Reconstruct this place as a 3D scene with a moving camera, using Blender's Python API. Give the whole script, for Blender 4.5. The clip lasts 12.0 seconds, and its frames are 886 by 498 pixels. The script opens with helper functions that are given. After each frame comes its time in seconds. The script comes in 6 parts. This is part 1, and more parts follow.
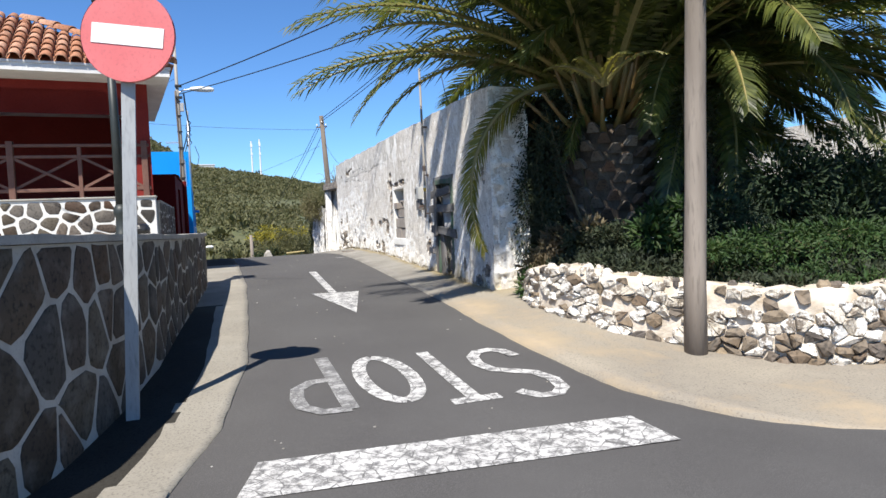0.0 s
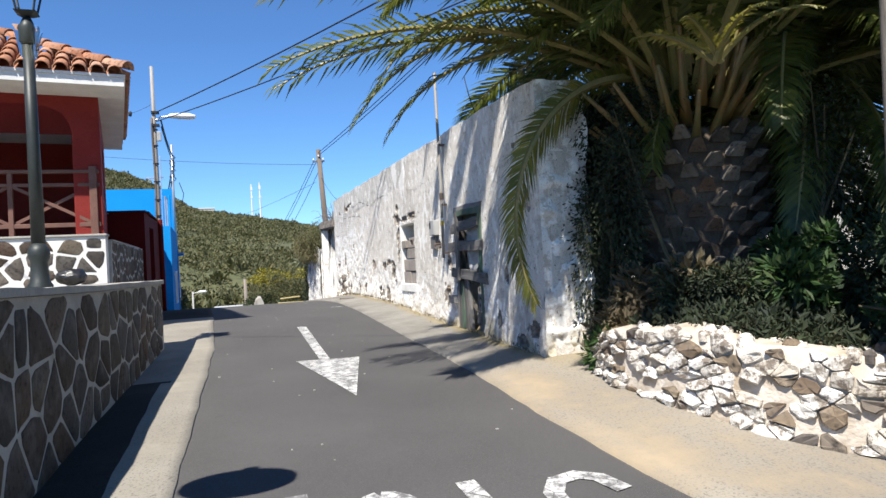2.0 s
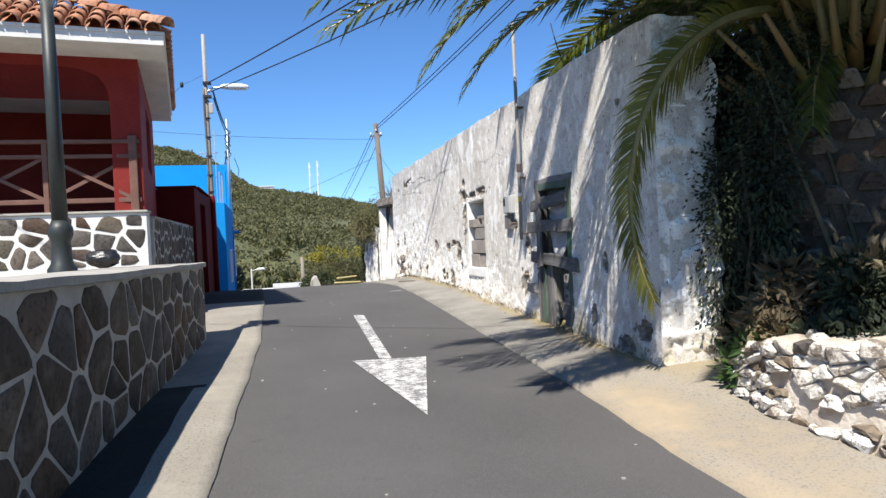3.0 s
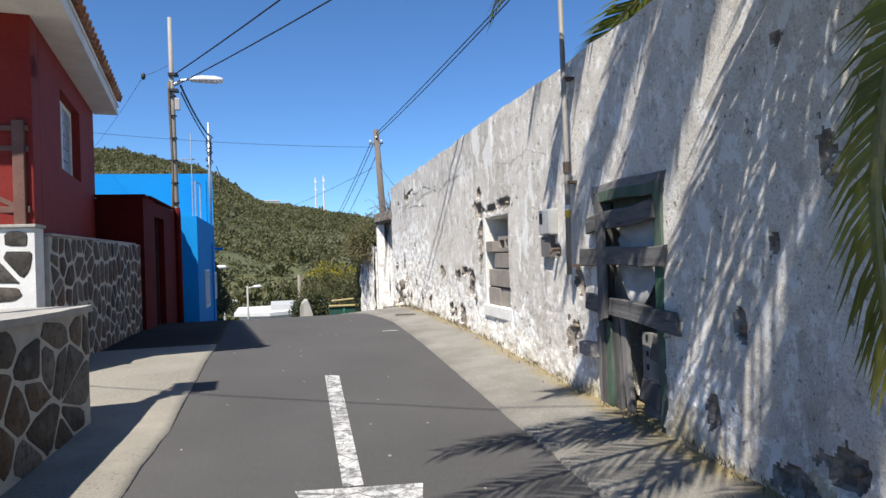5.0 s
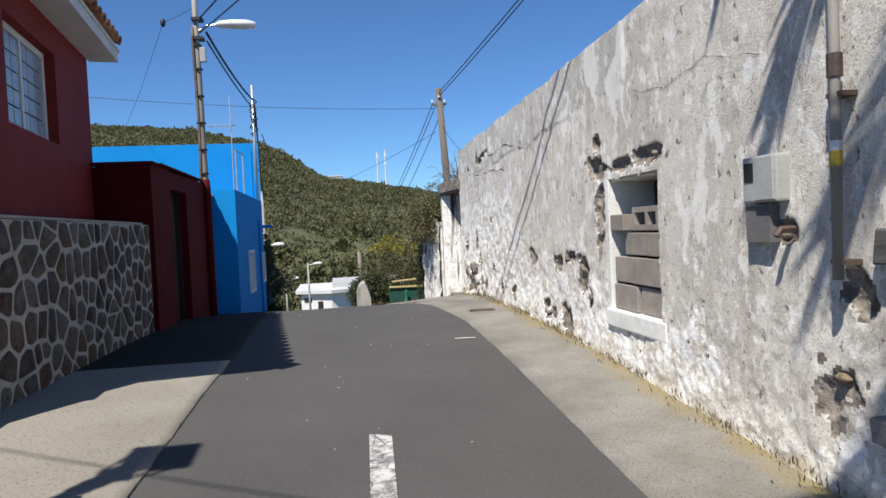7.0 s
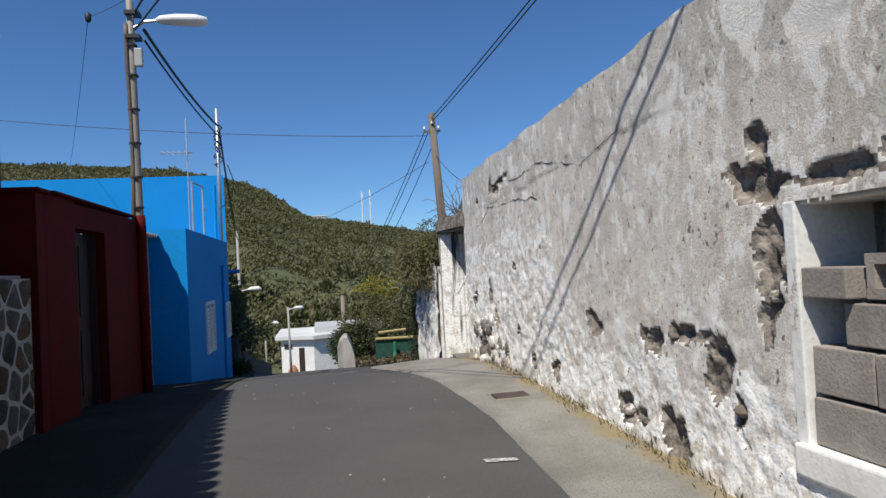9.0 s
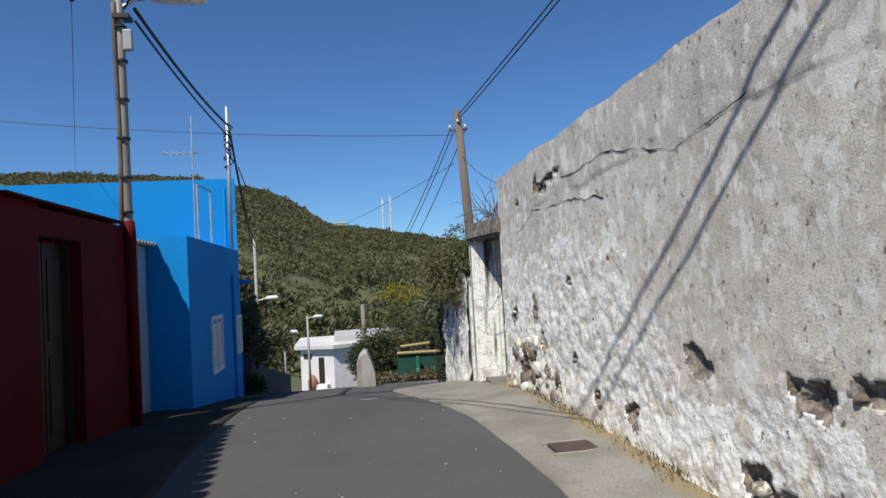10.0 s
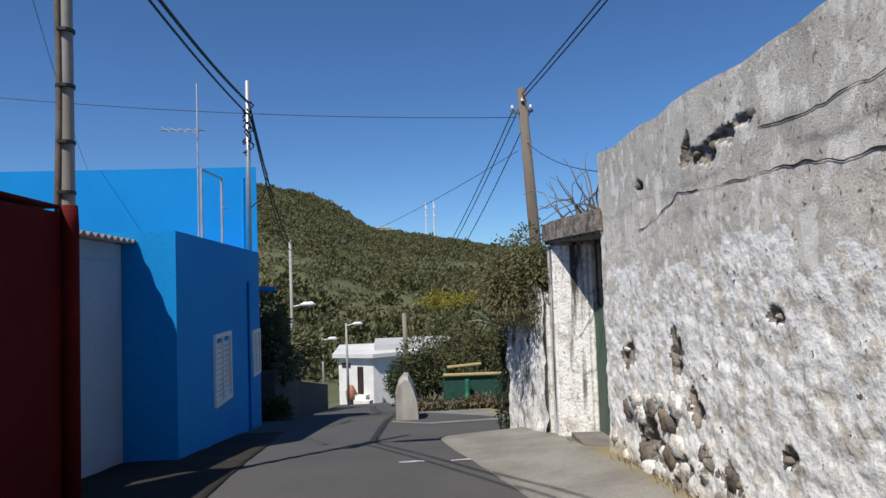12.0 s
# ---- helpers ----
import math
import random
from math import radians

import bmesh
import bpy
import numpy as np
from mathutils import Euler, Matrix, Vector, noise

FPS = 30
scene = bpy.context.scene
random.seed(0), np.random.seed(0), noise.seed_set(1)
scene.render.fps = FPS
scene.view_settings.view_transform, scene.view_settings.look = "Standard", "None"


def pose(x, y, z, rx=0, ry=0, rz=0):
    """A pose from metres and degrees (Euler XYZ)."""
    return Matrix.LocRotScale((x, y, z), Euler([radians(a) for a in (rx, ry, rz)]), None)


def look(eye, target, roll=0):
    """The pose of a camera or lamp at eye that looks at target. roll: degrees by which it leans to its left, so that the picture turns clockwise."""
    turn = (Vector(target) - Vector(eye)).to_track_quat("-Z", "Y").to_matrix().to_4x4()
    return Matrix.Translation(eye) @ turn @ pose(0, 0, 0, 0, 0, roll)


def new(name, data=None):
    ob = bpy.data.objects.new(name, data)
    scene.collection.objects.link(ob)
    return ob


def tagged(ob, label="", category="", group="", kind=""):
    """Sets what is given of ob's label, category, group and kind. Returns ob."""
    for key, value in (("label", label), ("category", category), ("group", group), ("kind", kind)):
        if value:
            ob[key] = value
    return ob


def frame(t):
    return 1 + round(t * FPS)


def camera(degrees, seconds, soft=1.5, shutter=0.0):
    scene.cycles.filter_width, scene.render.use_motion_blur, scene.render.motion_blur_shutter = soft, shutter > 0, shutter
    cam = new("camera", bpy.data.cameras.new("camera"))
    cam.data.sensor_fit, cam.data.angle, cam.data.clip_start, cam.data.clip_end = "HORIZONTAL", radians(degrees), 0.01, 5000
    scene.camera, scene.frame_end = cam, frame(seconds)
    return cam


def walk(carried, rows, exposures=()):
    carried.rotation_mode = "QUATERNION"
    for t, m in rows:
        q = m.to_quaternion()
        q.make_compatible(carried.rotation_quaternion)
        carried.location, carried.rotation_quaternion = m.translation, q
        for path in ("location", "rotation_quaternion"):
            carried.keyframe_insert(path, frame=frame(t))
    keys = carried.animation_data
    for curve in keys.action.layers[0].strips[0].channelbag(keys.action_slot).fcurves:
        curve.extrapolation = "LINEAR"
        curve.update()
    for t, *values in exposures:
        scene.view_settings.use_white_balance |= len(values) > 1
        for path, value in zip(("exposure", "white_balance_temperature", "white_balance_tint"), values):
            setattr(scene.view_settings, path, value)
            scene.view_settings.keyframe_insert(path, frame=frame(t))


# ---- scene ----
cam = camera(67.8, 12.0)
METRES, EYE, TILT, LEAN, TURN = 15.0, 1.393, -0.8, 0.0, -19.6
ROWS = [
    (0.0, 0.0, 0.0, 0.0, -0.09, -2.16, 2.49),
    (0.5, -0.0054, 0.0387, 0.0003, 1.16, -1.13, 3.03),
    (1.0, -0.0071, 0.079, 0.0002, -0.39, 0.22, 3.31),
    (1.5, -0.0118, 0.1188, 0.0002, 0.32, 0.93, 3.5),
    (2.0, -0.0204, 0.1587, 0.0016, -0.09, 1.44, 2.99),
    (2.5, -0.028, 0.1977, 0.0033, 2.96, 1.91, 3.16),
    (3.0, -0.0377, 0.2384, 0.0056, 4.68, -0.2, 2.52),
    (5.0, -0.0532, 0.4073, 0.0167, 5.17, 1.21, 1.91),
    (5.5, -0.0561, 0.4479, 0.0173, 3.57, 1.46, 1.97),
    (6.0, -0.068, 0.4904, 0.02, 8.29, 0.12, 2.31),
    (6.5, -0.0757, 0.5274, 0.0204, 5.71, -2.93, 2.29),
    (7.0, -0.0886, 0.5697, 0.0239, 10.56, -0.91, 2.53),
    (9.0, -0.1334, 0.7277, 0.0347, 9.27, 2.43, 2.96),
    (9.5, -0.1468, 0.7654, 0.0373, 9.55, 2.76, 2.63),
    (10.0, -0.1573, 0.8079, 0.0414, 11.03, 3.09, 3.02),
    (10.5, -0.1712, 0.8475, 0.0437, 13.7, 3.23, 2.14),
    (11.0, -0.1821, 0.8904, 0.0464, 14.23, 3.24, 2.46),
    (11.5, -0.1982, 0.9285, 0.0489, 16.13, 3.32, 2.05),
    (12.0, -0.2092, 0.9699, 0.0504, 14.66, 3.75, 1.83),
]
walk(cam, [(t, pose(0, 0, EYE, TILT, LEAN, TURN) @ pose(METRES * x, METRES * y, METRES * z, 90 + pitch, roll, yaw)) for t, x, y, z, yaw, pitch, roll in ROWS], [(0.0, 0.8), (3.0, 0.85), (5.0, 0.65), (7.0, 0.42), (9.0, 0.15), (12.0, 0.15)])

# ---- light ----
SUN = Vector((-1.04, -1.38, 2.5)).normalized()
sun = new("sun", bpy.data.lights.new("sun", "SUN"))
sun.data.energy, sun.data.angle, sun.data.color = 5.0, radians(0.53), (1.0, 0.95, 0.87)
sun.matrix_world = look((0, 0, 30), Vector((0, 0, 30)) - SUN)
world = bpy.data.worlds.new("sky")
scene.world = world
world.use_nodes = True
wn = world.node_tree.nodes
sky = wn.new("ShaderNodeTexSky")
sky.sky_type, sky.sun_disc = "NISHITA", False
sky.sun_elevation = math.asin(SUN.z)
sky.sun_rotation = math.atan2(SUN.x, SUN.y)
sky.altitude, sky.air_density, sky.dust_density, sky.ozone_density = 1200, 1.0, 0.0, 4.0
wn["Background"].inputs["Strength"].default_value = 0.078
tint = wn.new("ShaderNodeMix")
tint.data_type, tint.blend_type = "RGBA", "MULTIPLY"
tint.inputs[0].default_value, tint.inputs[7].default_value = 1.0, (0.68, 0.98, 1.27, 1)
world.node_tree.links.new(sky.outputs[0], tint.inputs[6])
world.node_tree.links.new(tint.outputs[2], wn["Background"].inputs["Color"])


# ---- materials ----
def shader(name, rough=0.8, metal=0.0):
    m = bpy.data.materials.new(name)
    m.use_nodes = True
    b = m.node_tree.nodes["Principled BSDF"]
    b.inputs["Roughness"].default_value, b.inputs["Metallic"].default_value = rough, metal
    return m, m.node_tree.nodes, m.node_tree.links, b


def noise_node(n, l, scale, detail=4.0, stretch=None, rough=0.55):
    """World-space noise; stretch scales the three axes."""
    geo = n.new("ShaderNodeNewGeometry")
    src = geo.outputs["Position"]
    if stretch:
        mp = n.new("ShaderNodeMapping")
        mp.inputs["Scale"].default_value = stretch
        l.new(src, mp.inputs["Vector"])
        src = mp.outputs["Vector"]
    t = n.new("ShaderNodeTexNoise")
    t.inputs["Scale"].default_value, t.inputs["Detail"].default_value, t.inputs["Roughness"].default_value = scale, detail, rough
    l.new(src, t.inputs["Vector"])
    return t.outputs["Fac"]


def ramp(n, l, fac, lo, hi):
    r = n.new("ShaderNodeMapRange")
    r.inputs["From Min"].default_value, r.inputs["From Max"].default_value = lo, hi
    l.new(fac, r.inputs["Value"])
    return r.outputs["Result"]


def mix(n, l, fac, a, b):
    m = n.new("ShaderNodeMix")
    m.data_type = "RGBA"
    if isinstance(fac, float):
        m.inputs[0].default_value = fac
    else:
        l.new(fac, m.inputs[0])
    for sock, v in ((m.inputs[6], a), (m.inputs[7], b)):
        if isinstance(v, tuple):
            sock.default_value = (*v, 1)
        else:
            l.new(v, sock)
    return m.outputs[2]


def soft(n, l, fac, amount):
    """A share of a mask."""
    m = n.new("ShaderNodeMath")
    m.operation, m.inputs[1].default_value = "MULTIPLY", amount
    l.new(fac, m.inputs[0])
    return m.outputs[0]


def bump(n, l, b, fac, strength, dist):
    k = n.new("ShaderNodeBump")
    k.inputs["Strength"].default_value, k.inputs["Distance"].default_value = strength, dist
    l.new(fac, k.inputs["Height"])
    l.new(k.outputs["Normal"], b.inputs["Normal"])
    return k


def plain(name, c1, c2, scale=6.0, fine=60.0, rough=0.8, relief=0.004, metal=0.0, stretch=None, spread=(0.35, 0.65)):
    """A surface of two tones at two scales, with fine relief."""
    m, n, l, b = shader(name, rough, metal)
    big, small = noise_node(n, l, scale, 5, stretch), noise_node(n, l, fine, 3, stretch)
    c = mix(n, l, ramp(n, l, big, *spread), c1, c2)
    dark = tuple(v * 0.72 for v in c1)
    c = mix(n, l, ramp(n, l, small, 0.52, 0.8), c, dark)
    l.new(c, b.inputs["Base Color"])
    if relief:
        bump(n, l, b, small, 0.6, relief)
    return m


def pieces(name, colours, rough=0.75, fine=30.0, relief=0.006, island=False):
    """A surface whose tone changes from piece to piece."""
    m, n, l, b = shader(name, rough)
    if island:
        src = n.new("ShaderNodeNewGeometry").outputs["Random Per Island"]
    else:
        src = n.new("ShaderNodeObjectInfo").outputs["Random"]
    r = n.new("ShaderNodeValToRGB")
    r.color_ramp.interpolation = "LINEAR"
    e = r.color_ramp.elements
    while len(e) < len(colours):
        e.new(0.5)
    for i, c in enumerate(colours):
        e[i].position, e[i].color = i / max(1, len(colours) - 1), (*c, 1)
    l.new(src, r.inputs["Fac"])
    small = noise_node(n, l, fine, 4)
    big = noise_node(n, l, fine / 5, 4)
    c = mix(n, l, ramp(n, l, small, 0.5, 0.75), r.outputs["Color"], (0.02, 0.018, 0.016))
    fac = n.new("ShaderNodeMath")
    fac.operation, fac.inputs[1].default_value = "MULTIPLY", 0.35
    l.new(ramp(n, l, big, 0.5, 0.75), fac.inputs[0])
    c = mix(n, l, fac.outputs[0], c, (0.3, 0.27, 0.23))
    l.new(c, b.inputs["Base Color"])
    bump(n, l, b, small, 0.7, relief)
    return m


CONCRETE = plain("pavement_concrete", (0.24, 0.215, 0.18), (0.33, 0.3, 0.25), 1.3, 45, 0.9, 0.004)
RED = plain("red_wall_paint", (0.19, 0.02, 0.016), (0.225, 0.028, 0.022), 2, 40, 0.75, 0.002)
# the yard's deeper red, darkened further to carry the wall's shade
YARD_RED = plain("shade_deepened_yard_red", (0.075, 0.0045, 0.0045), (0.095, 0.007, 0.0065), 2, 40, 0.75, 0.002)
BLUE = plain("blue_wall_paint", (0.004, 0.235, 0.6), (0.005, 0.26, 0.64), 1.2, 40, 0.7, 0.002)
WHITE = plain("white_paint", (0.78, 0.77, 0.74), (0.68, 0.67, 0.64), 2, 40, 0.7, 0.002)
CEIL = plain("grey_soffit_paint", (0.72, 0.7, 0.67), (0.64, 0.62, 0.6), 2, 40, 0.8, 0.002)
# near-black for openings, cracks and panes, standing in for the shade within
DARK = plain("recess_shade", (0.02, 0.017, 0.015), (0.03, 0.025, 0.02), 3, 40, 0.9, 0.002)
MORTAR = plain("grey_mortar", (0.3, 0.28, 0.25), (0.38, 0.36, 0.32), 5, 60, 0.9, 0.004)
WHITE_MORTAR = plain("white_mortar", (0.72, 0.71, 0.67), (0.6, 0.59, 0.56), 5, 60, 0.85, 0.004)
GREY_POLE = plain("weathered_pole_wood", (0.16, 0.132, 0.108), (0.26, 0.222, 0.185), 5, 40, 0.85, 0.006, stretch=(1, 1, 0.12))
STEEL = plain("galvanised_steel", (0.5, 0.51, 0.52), (0.62, 0.63, 0.64), 4, 60, 0.45, 0.001, metal=0.7)
BLACK = plain("black_cable_rubber", (0.012, 0.012, 0.013), (0.02, 0.02, 0.02), 4, 60, 0.6, 0)
IRON = plain("dark_green_iron", (0.022, 0.028, 0.026), (0.035, 0.04, 0.038), 6, 60, 0.5, 0.001, metal=0.2)
WOOD = plain("brown_rail_wood", (0.115, 0.052, 0.036), (0.16, 0.075, 0.052), 4, 50, 0.65, 0.003)


def matt(material, level):
    """Dusty, weathered paint and stone shine little."""
    material.node_tree.nodes["Principled BSDF"].inputs["Specular IOR Level"].default_value = level


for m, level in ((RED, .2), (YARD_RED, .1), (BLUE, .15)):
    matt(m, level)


# ---- building blocks ----
def mesh(name, bm, material, smooth=False):
    me = bpy.data.meshes.new(name)
    bmesh.ops.recalc_face_normals(bm, faces=bm.faces)
    bm.to_mesh(me)
    bm.free()
    if smooth:
        me.polygons.foreach_set("use_smooth", [True] * len(me.polygons))
    for m in material if isinstance(material, (list, tuple)) else [material]:
        me.materials.append(m)
    return me


def thing(name, label, category, at=(0, 0, 0), group="", kind=""):
    """An empty at a thing's base, which carries its parts."""
    ob = new(name)
    ob.empty_display_size = 0.1
    ob.location = at
    return tagged(ob, label, category, group, kind)


def world_of(ob):
    m = ob.matrix_basis.copy()
    while ob.parent:
        ob = ob.parent
        m = ob.matrix_basis @ m
    return m


def part(name, bm, material, parent, label="", smooth=False):
    """Links a bmesh, in world metres, as one mesh under a thing or part."""
    ob = new(name, mesh(name, bm, material, smooth))
    if parent:
        ob.parent = parent
        ob.matrix_basis = world_of(parent).inverted()
    return tagged(ob, label)


def setting(name, bm, material, label, category, smooth=False):
    ob = new(name, mesh(name, bm, material, smooth))
    return tagged(ob, label, category, kind="structure")


def box(bm, x0, x1, y0, y1, z0, z1, bevel=0.0):
    vs = [bm.verts.new((x, y, z)) for x in (x0, x1) for y in (y0, y1) for z in (z0, z1)]
    fs = [bm.faces.new([vs[i] for i in f]) for f in ((0, 1, 3, 2), (4, 6, 7, 5), (0, 4, 5, 1), (2, 3, 7, 6), (0, 2, 6, 4), (1, 5, 7, 3))]
    if bevel:
        es = list({e for f in fs for e in f.edges})
        bmesh.ops.bevel(bm, geom=es, offset=bevel, segments=2, affect="EDGES", profile=0.6)
    return bm


def boxes(*dims, bevel=0.0):
    bm = bmesh.new()
    for d in dims:
        box(bm, *d, bevel=bevel)
    return bm


def tube(bm, path, radii, sides=8, cap=True):
    """A round bar along points, with a radius for each."""
    pts = [Vector(p) for p in path]
    if not isinstance(radii, (list, tuple)):
        radii = [radii] * len(pts)
    rings, side = [], None
    for i, p in enumerate(pts):
        d = (pts[min(i + 1, len(pts) - 1)] - pts[max(i - 1, 0)]).normalized()
        if side is None:
            side = d.orthogonal().normalized()
        side = (side - d * side.dot(d)).normalized()
        up = d.cross(side)
        rings.append([bm.verts.new(p + radii[i] * (math.cos(a) * side + math.sin(a) * up)) for a in (2 * math.pi * k / sides for k in range(sides))])
    for a, b in zip(rings, rings[1:]):
        for k in range(sides):
            bm.faces.new((a[k], a[(k + 1) % sides], b[(k + 1) % sides], b[k]))
    if cap:
        bm.faces.new(rings[0][::-1]), bm.faces.new(rings[-1])
    return bm


def bar(bm, a, b, w, h):
    """A square bar from a to b."""
    a, b = Vector(a), Vector(b)
    d = (b - a).normalized()
    s = d.cross(Vector((0, 0, 1)))
    s = (s if s.length > 0.01 else Vector((1, 0, 0))).normalized()
    u = s.cross(d)
    ends = [[bm.verts.new(p + s * w / 2 * i + u * h / 2 * j) for i, j in ((-1, -1), (1, -1), (1, 1), (-1, 1))] for p in (a, b)]
    for k in range(4):
        bm.faces.new((ends[0][k], ends[0][(k + 1) % 4], ends[1][(k + 1) % 4], ends[1][k]))
    bm.faces.new(ends[0][::-1]), bm.faces.new(ends[1])
    return bm


def prism(bm, outline, z0, z1):
    """An upright block over a plan outline."""
    lo, hi = [bm.verts.new((x, y, z0)) for x, y in outline], [bm.verts.new((x, y, z1)) for x, y in outline]
    k = len(outline)
    for i in range(k):
        bm.faces.new((lo[i], lo[(i + 1) % k], hi[(i + 1) % k], hi[i]))
    bm.faces.new(lo[::-1]), bm.faces.new(hi)
    return bm


def sag(a, b, drop, steps=14):
    a, b = Vector(a), Vector(b)
    return [a.lerp(b, i / steps) - Vector((0, 0, drop * 4 * (i / steps) * (1 - i / steps))) for i in range(steps + 1)]


# ---- ground ----
KY = [-64, 0, 3.2, 4.3, 5.9, 7.7, 10.7, 13.9, 16.6, 18.75, 20, 21.4, 23.3, 24.85, 27, 30.25, 34.4, 60, 75]
KZ = [0, -.02, -.02, 0, .14, .27, .365, .5, .525, .47, .36, .22, -.02, -.22, -.5, -1.0, -1.8, -5.95, -7]
fine_y = np.linspace(-70, 76, 1461)
fine_z = np.convolve(np.pad(np.interp(fine_y, KY, KZ), 8, mode="edge"), np.ones(17) / 17, "valid")


def road_z(y):
    return float(np.interp(y, fine_y, fine_z))


def kerb_left(y):
    return float(np.interp(y, [-3, 3.7, 4.6, 6.1, 9, 11, 15, 20, 24, 28], [-1.3, -.27, .01, .28, .45, .55, .58, .5, .35, .1]))


def kerb_right(y):
    return float(np.interp(y, [2.9, 3.2, 3.5, 4.25, 5.4, 6.7, 9.7, 13.8, 16.2, 18.5, 22, 30], [4.3, 3.6, 3.3, 2.92, 2.78, 2.74, 2.88, 3.0, 3.08, 3.0, 2.6, 2.2]))


def grid(name, us, vs, place, material, label, category, smooth=True, skip=None, pick=None):
    """A sheet of quads over us x vs as one piece of the setting; skip leaves cells out, pick chooses their material."""
    verts = [place(u, v) for u in us for v in vs]
    k = len(vs)
    faces, mats = [], []
    for i in range(len(us) - 1):
        for j in range(k - 1):
            if skip and skip((us[i] + us[i + 1]) / 2, (vs[j] + vs[j + 1]) / 2):
                continue
            faces.append((i * k + j, (i + 1) * k + j, (i + 1) * k + j + 1, i * k + j + 1))
            if pick:
                mats.append(pick((us[i] + us[i + 1]) / 2, (vs[j] + vs[j + 1]) / 2))
    me = bpy.data.meshes.new(name)
    me.from_pydata(verts, [], faces)
    if smooth:
        me.polygons.foreach_set("use_smooth", [True] * len(faces))
    for m in material if isinstance(material, (list, tuple)) else [material]:
        me.materials.append(m)
    if pick:
        me.polygons.foreach_set("material_index", mats)
    ob = new(name, me)
    return tagged(ob, label, category, kind="structure")


def rough(x, y, z, scale, octaves=3):
    return noise.fractal(Vector((x, y, z)) * scale, 0.9, 2.0, octaves)


# ---- open country: one sheet out to the horizon ----
SKY_AZ = [-180, -90, -50, -30, -23, -15, -9.7, -7, -4, -1.4, .5, 4, 7, 10.7, 20, 45, 90, 180]
SKY_EL = [1, 3, 6, 8.2, 8.8, 8.8, 8.4, 7.9, 6.8, 5.25, 4.3, 4.05, 3.4, 2.6, 2.2, 2.0, 1, 1]
RIDGE = 330.0


def country_z(x, y):
    r = math.hypot(x, y - 8)
    az = math.degrees(math.atan2(x, y - 8))
    near = road_z(min(y, 60)) - 0.3 if y > -60 else -0.3
    near -= 2.2 * min(1, max(0, abs(x - 1) - 6) / 30) * min(1, max(0, y - 14) / 20)
    if r < 55:
        return near
    top = 1.5 + RIDGE * math.tan(radians(float(np.interp(az, SKY_AZ, SKY_EL))))
    top += 1.6 * rough(az * 0.3, 0, 0, 1, 3)
    floor_z = -8.5 if az > -150 and az < 150 else -1.0
    s = min(1, max(0, (r - 75) / (RIDGE - 75)))
    far = floor_z + (top - floor_z) * (0.35 * s + 0.65 * s * s * (3 - 2 * s)) + 2.2 * rough(x, y, 0, 0.018, 3) * min(1, max(0, (r - 75) / 60)) * (1 - s)
    if r > RIDGE:
        far = top - (r - RIDGE) * 0.06
    k = min(1, (r - 55) / 25)
    return near * (1 - k) + far * k


HILL, n, l, b = shader("dry_scrub_ground", 0.95)
c = mix(n, l, ramp(n, l, noise_node(n, l, 0.035, 5), 0.42, 0.6), (0.082, 0.09, 0.036), (0.105, 0.102, 0.048))
c = mix(n, l, ramp(n, l, noise_node(n, l, 0.5, 4), 0.45, 0.7), c, (0.06, 0.07, 0.028))
l.new(c, b.inputs["Base Color"])
radii = [0, 4, 8, 12, 16, 20, 25, 30, 35, 40, 45, 50, 55, 60, 66, 72, 80] + [80 + 8 * i for i in range(1, 35)] + [380, 450, 600, 1000, 2000, 4000]
grid("ground", radii, [radians(a * 1.5) for a in range(241)], lambda r, a: (r * math.sin(a), 8 + r * math.cos(a), country_z(r * math.sin(a), 8 + r * math.cos(a)) if r < 1500 else -60), HILL, "scrub-covered valley and hillside", "ground")

# ---- lane ----
ys_road = [-6 + 0.25 * i for i in range(137)] + [28.6 + i for i in range(1, 32)]


def road_mid(y):
    return float(np.interp(y, [-6, 20, 24, 28, 34, 44, 60], [1.7, 1.7, 1.5, 1.1, 0.9, 0.7, 0.2]))


def ease(t):
    t = min(1, max(0, t))
    return t * t * (3 - 2 * t)


def fall(x, y):
    """The junction falls away to the right."""
    return 0.15 * ease((x - 2.9) / 1.3) * (1 - ease((y - 4.8) / 1.8))


def road_place(v, y):
    half = float(np.interp(y, [-6, 3, 6, 20, 26, 30, 60], [14, 14, 3.0, 3.0, 2.6, 1.5, 1.6]))
    return road_mid(y) + half * v, y, road_z(y) - fall(road_mid(y) + half * v, y) + 0.003 * rough(v * half, y, 0, 1.2, 2)


ASPHALT, n, l, b = shader("worn_asphalt", 0.9)
c = mix(n, l, ramp(n, l, noise_node(n, l, 0.8, 5), 0.35, 0.65), (0.063, 0.06, 0.059), (0.079, 0.076, 0.074))
c = mix(n, l, ramp(n, l, noise_node(n, l, 230, 2), 0.5, 0.72), c, (0.13, 0.126, 0.122))
c = mix(n, l, ramp(n, l, noise_node(n, l, 3.2, 6, None, 0.7), 0.66, 0.74), c, (0.05, 0.048, 0.047))
l.new(c, b.inputs["Base Color"])
bump(n, l, b, noise_node(n, l, 190, 3), 0.5, 0.004)
matt(ASPHALT, .2)
grid("road", [-1 + i / 10 for i in range(21)], ys_road, road_place, ASPHALT, "worn dark grey asphalt lane", "road")


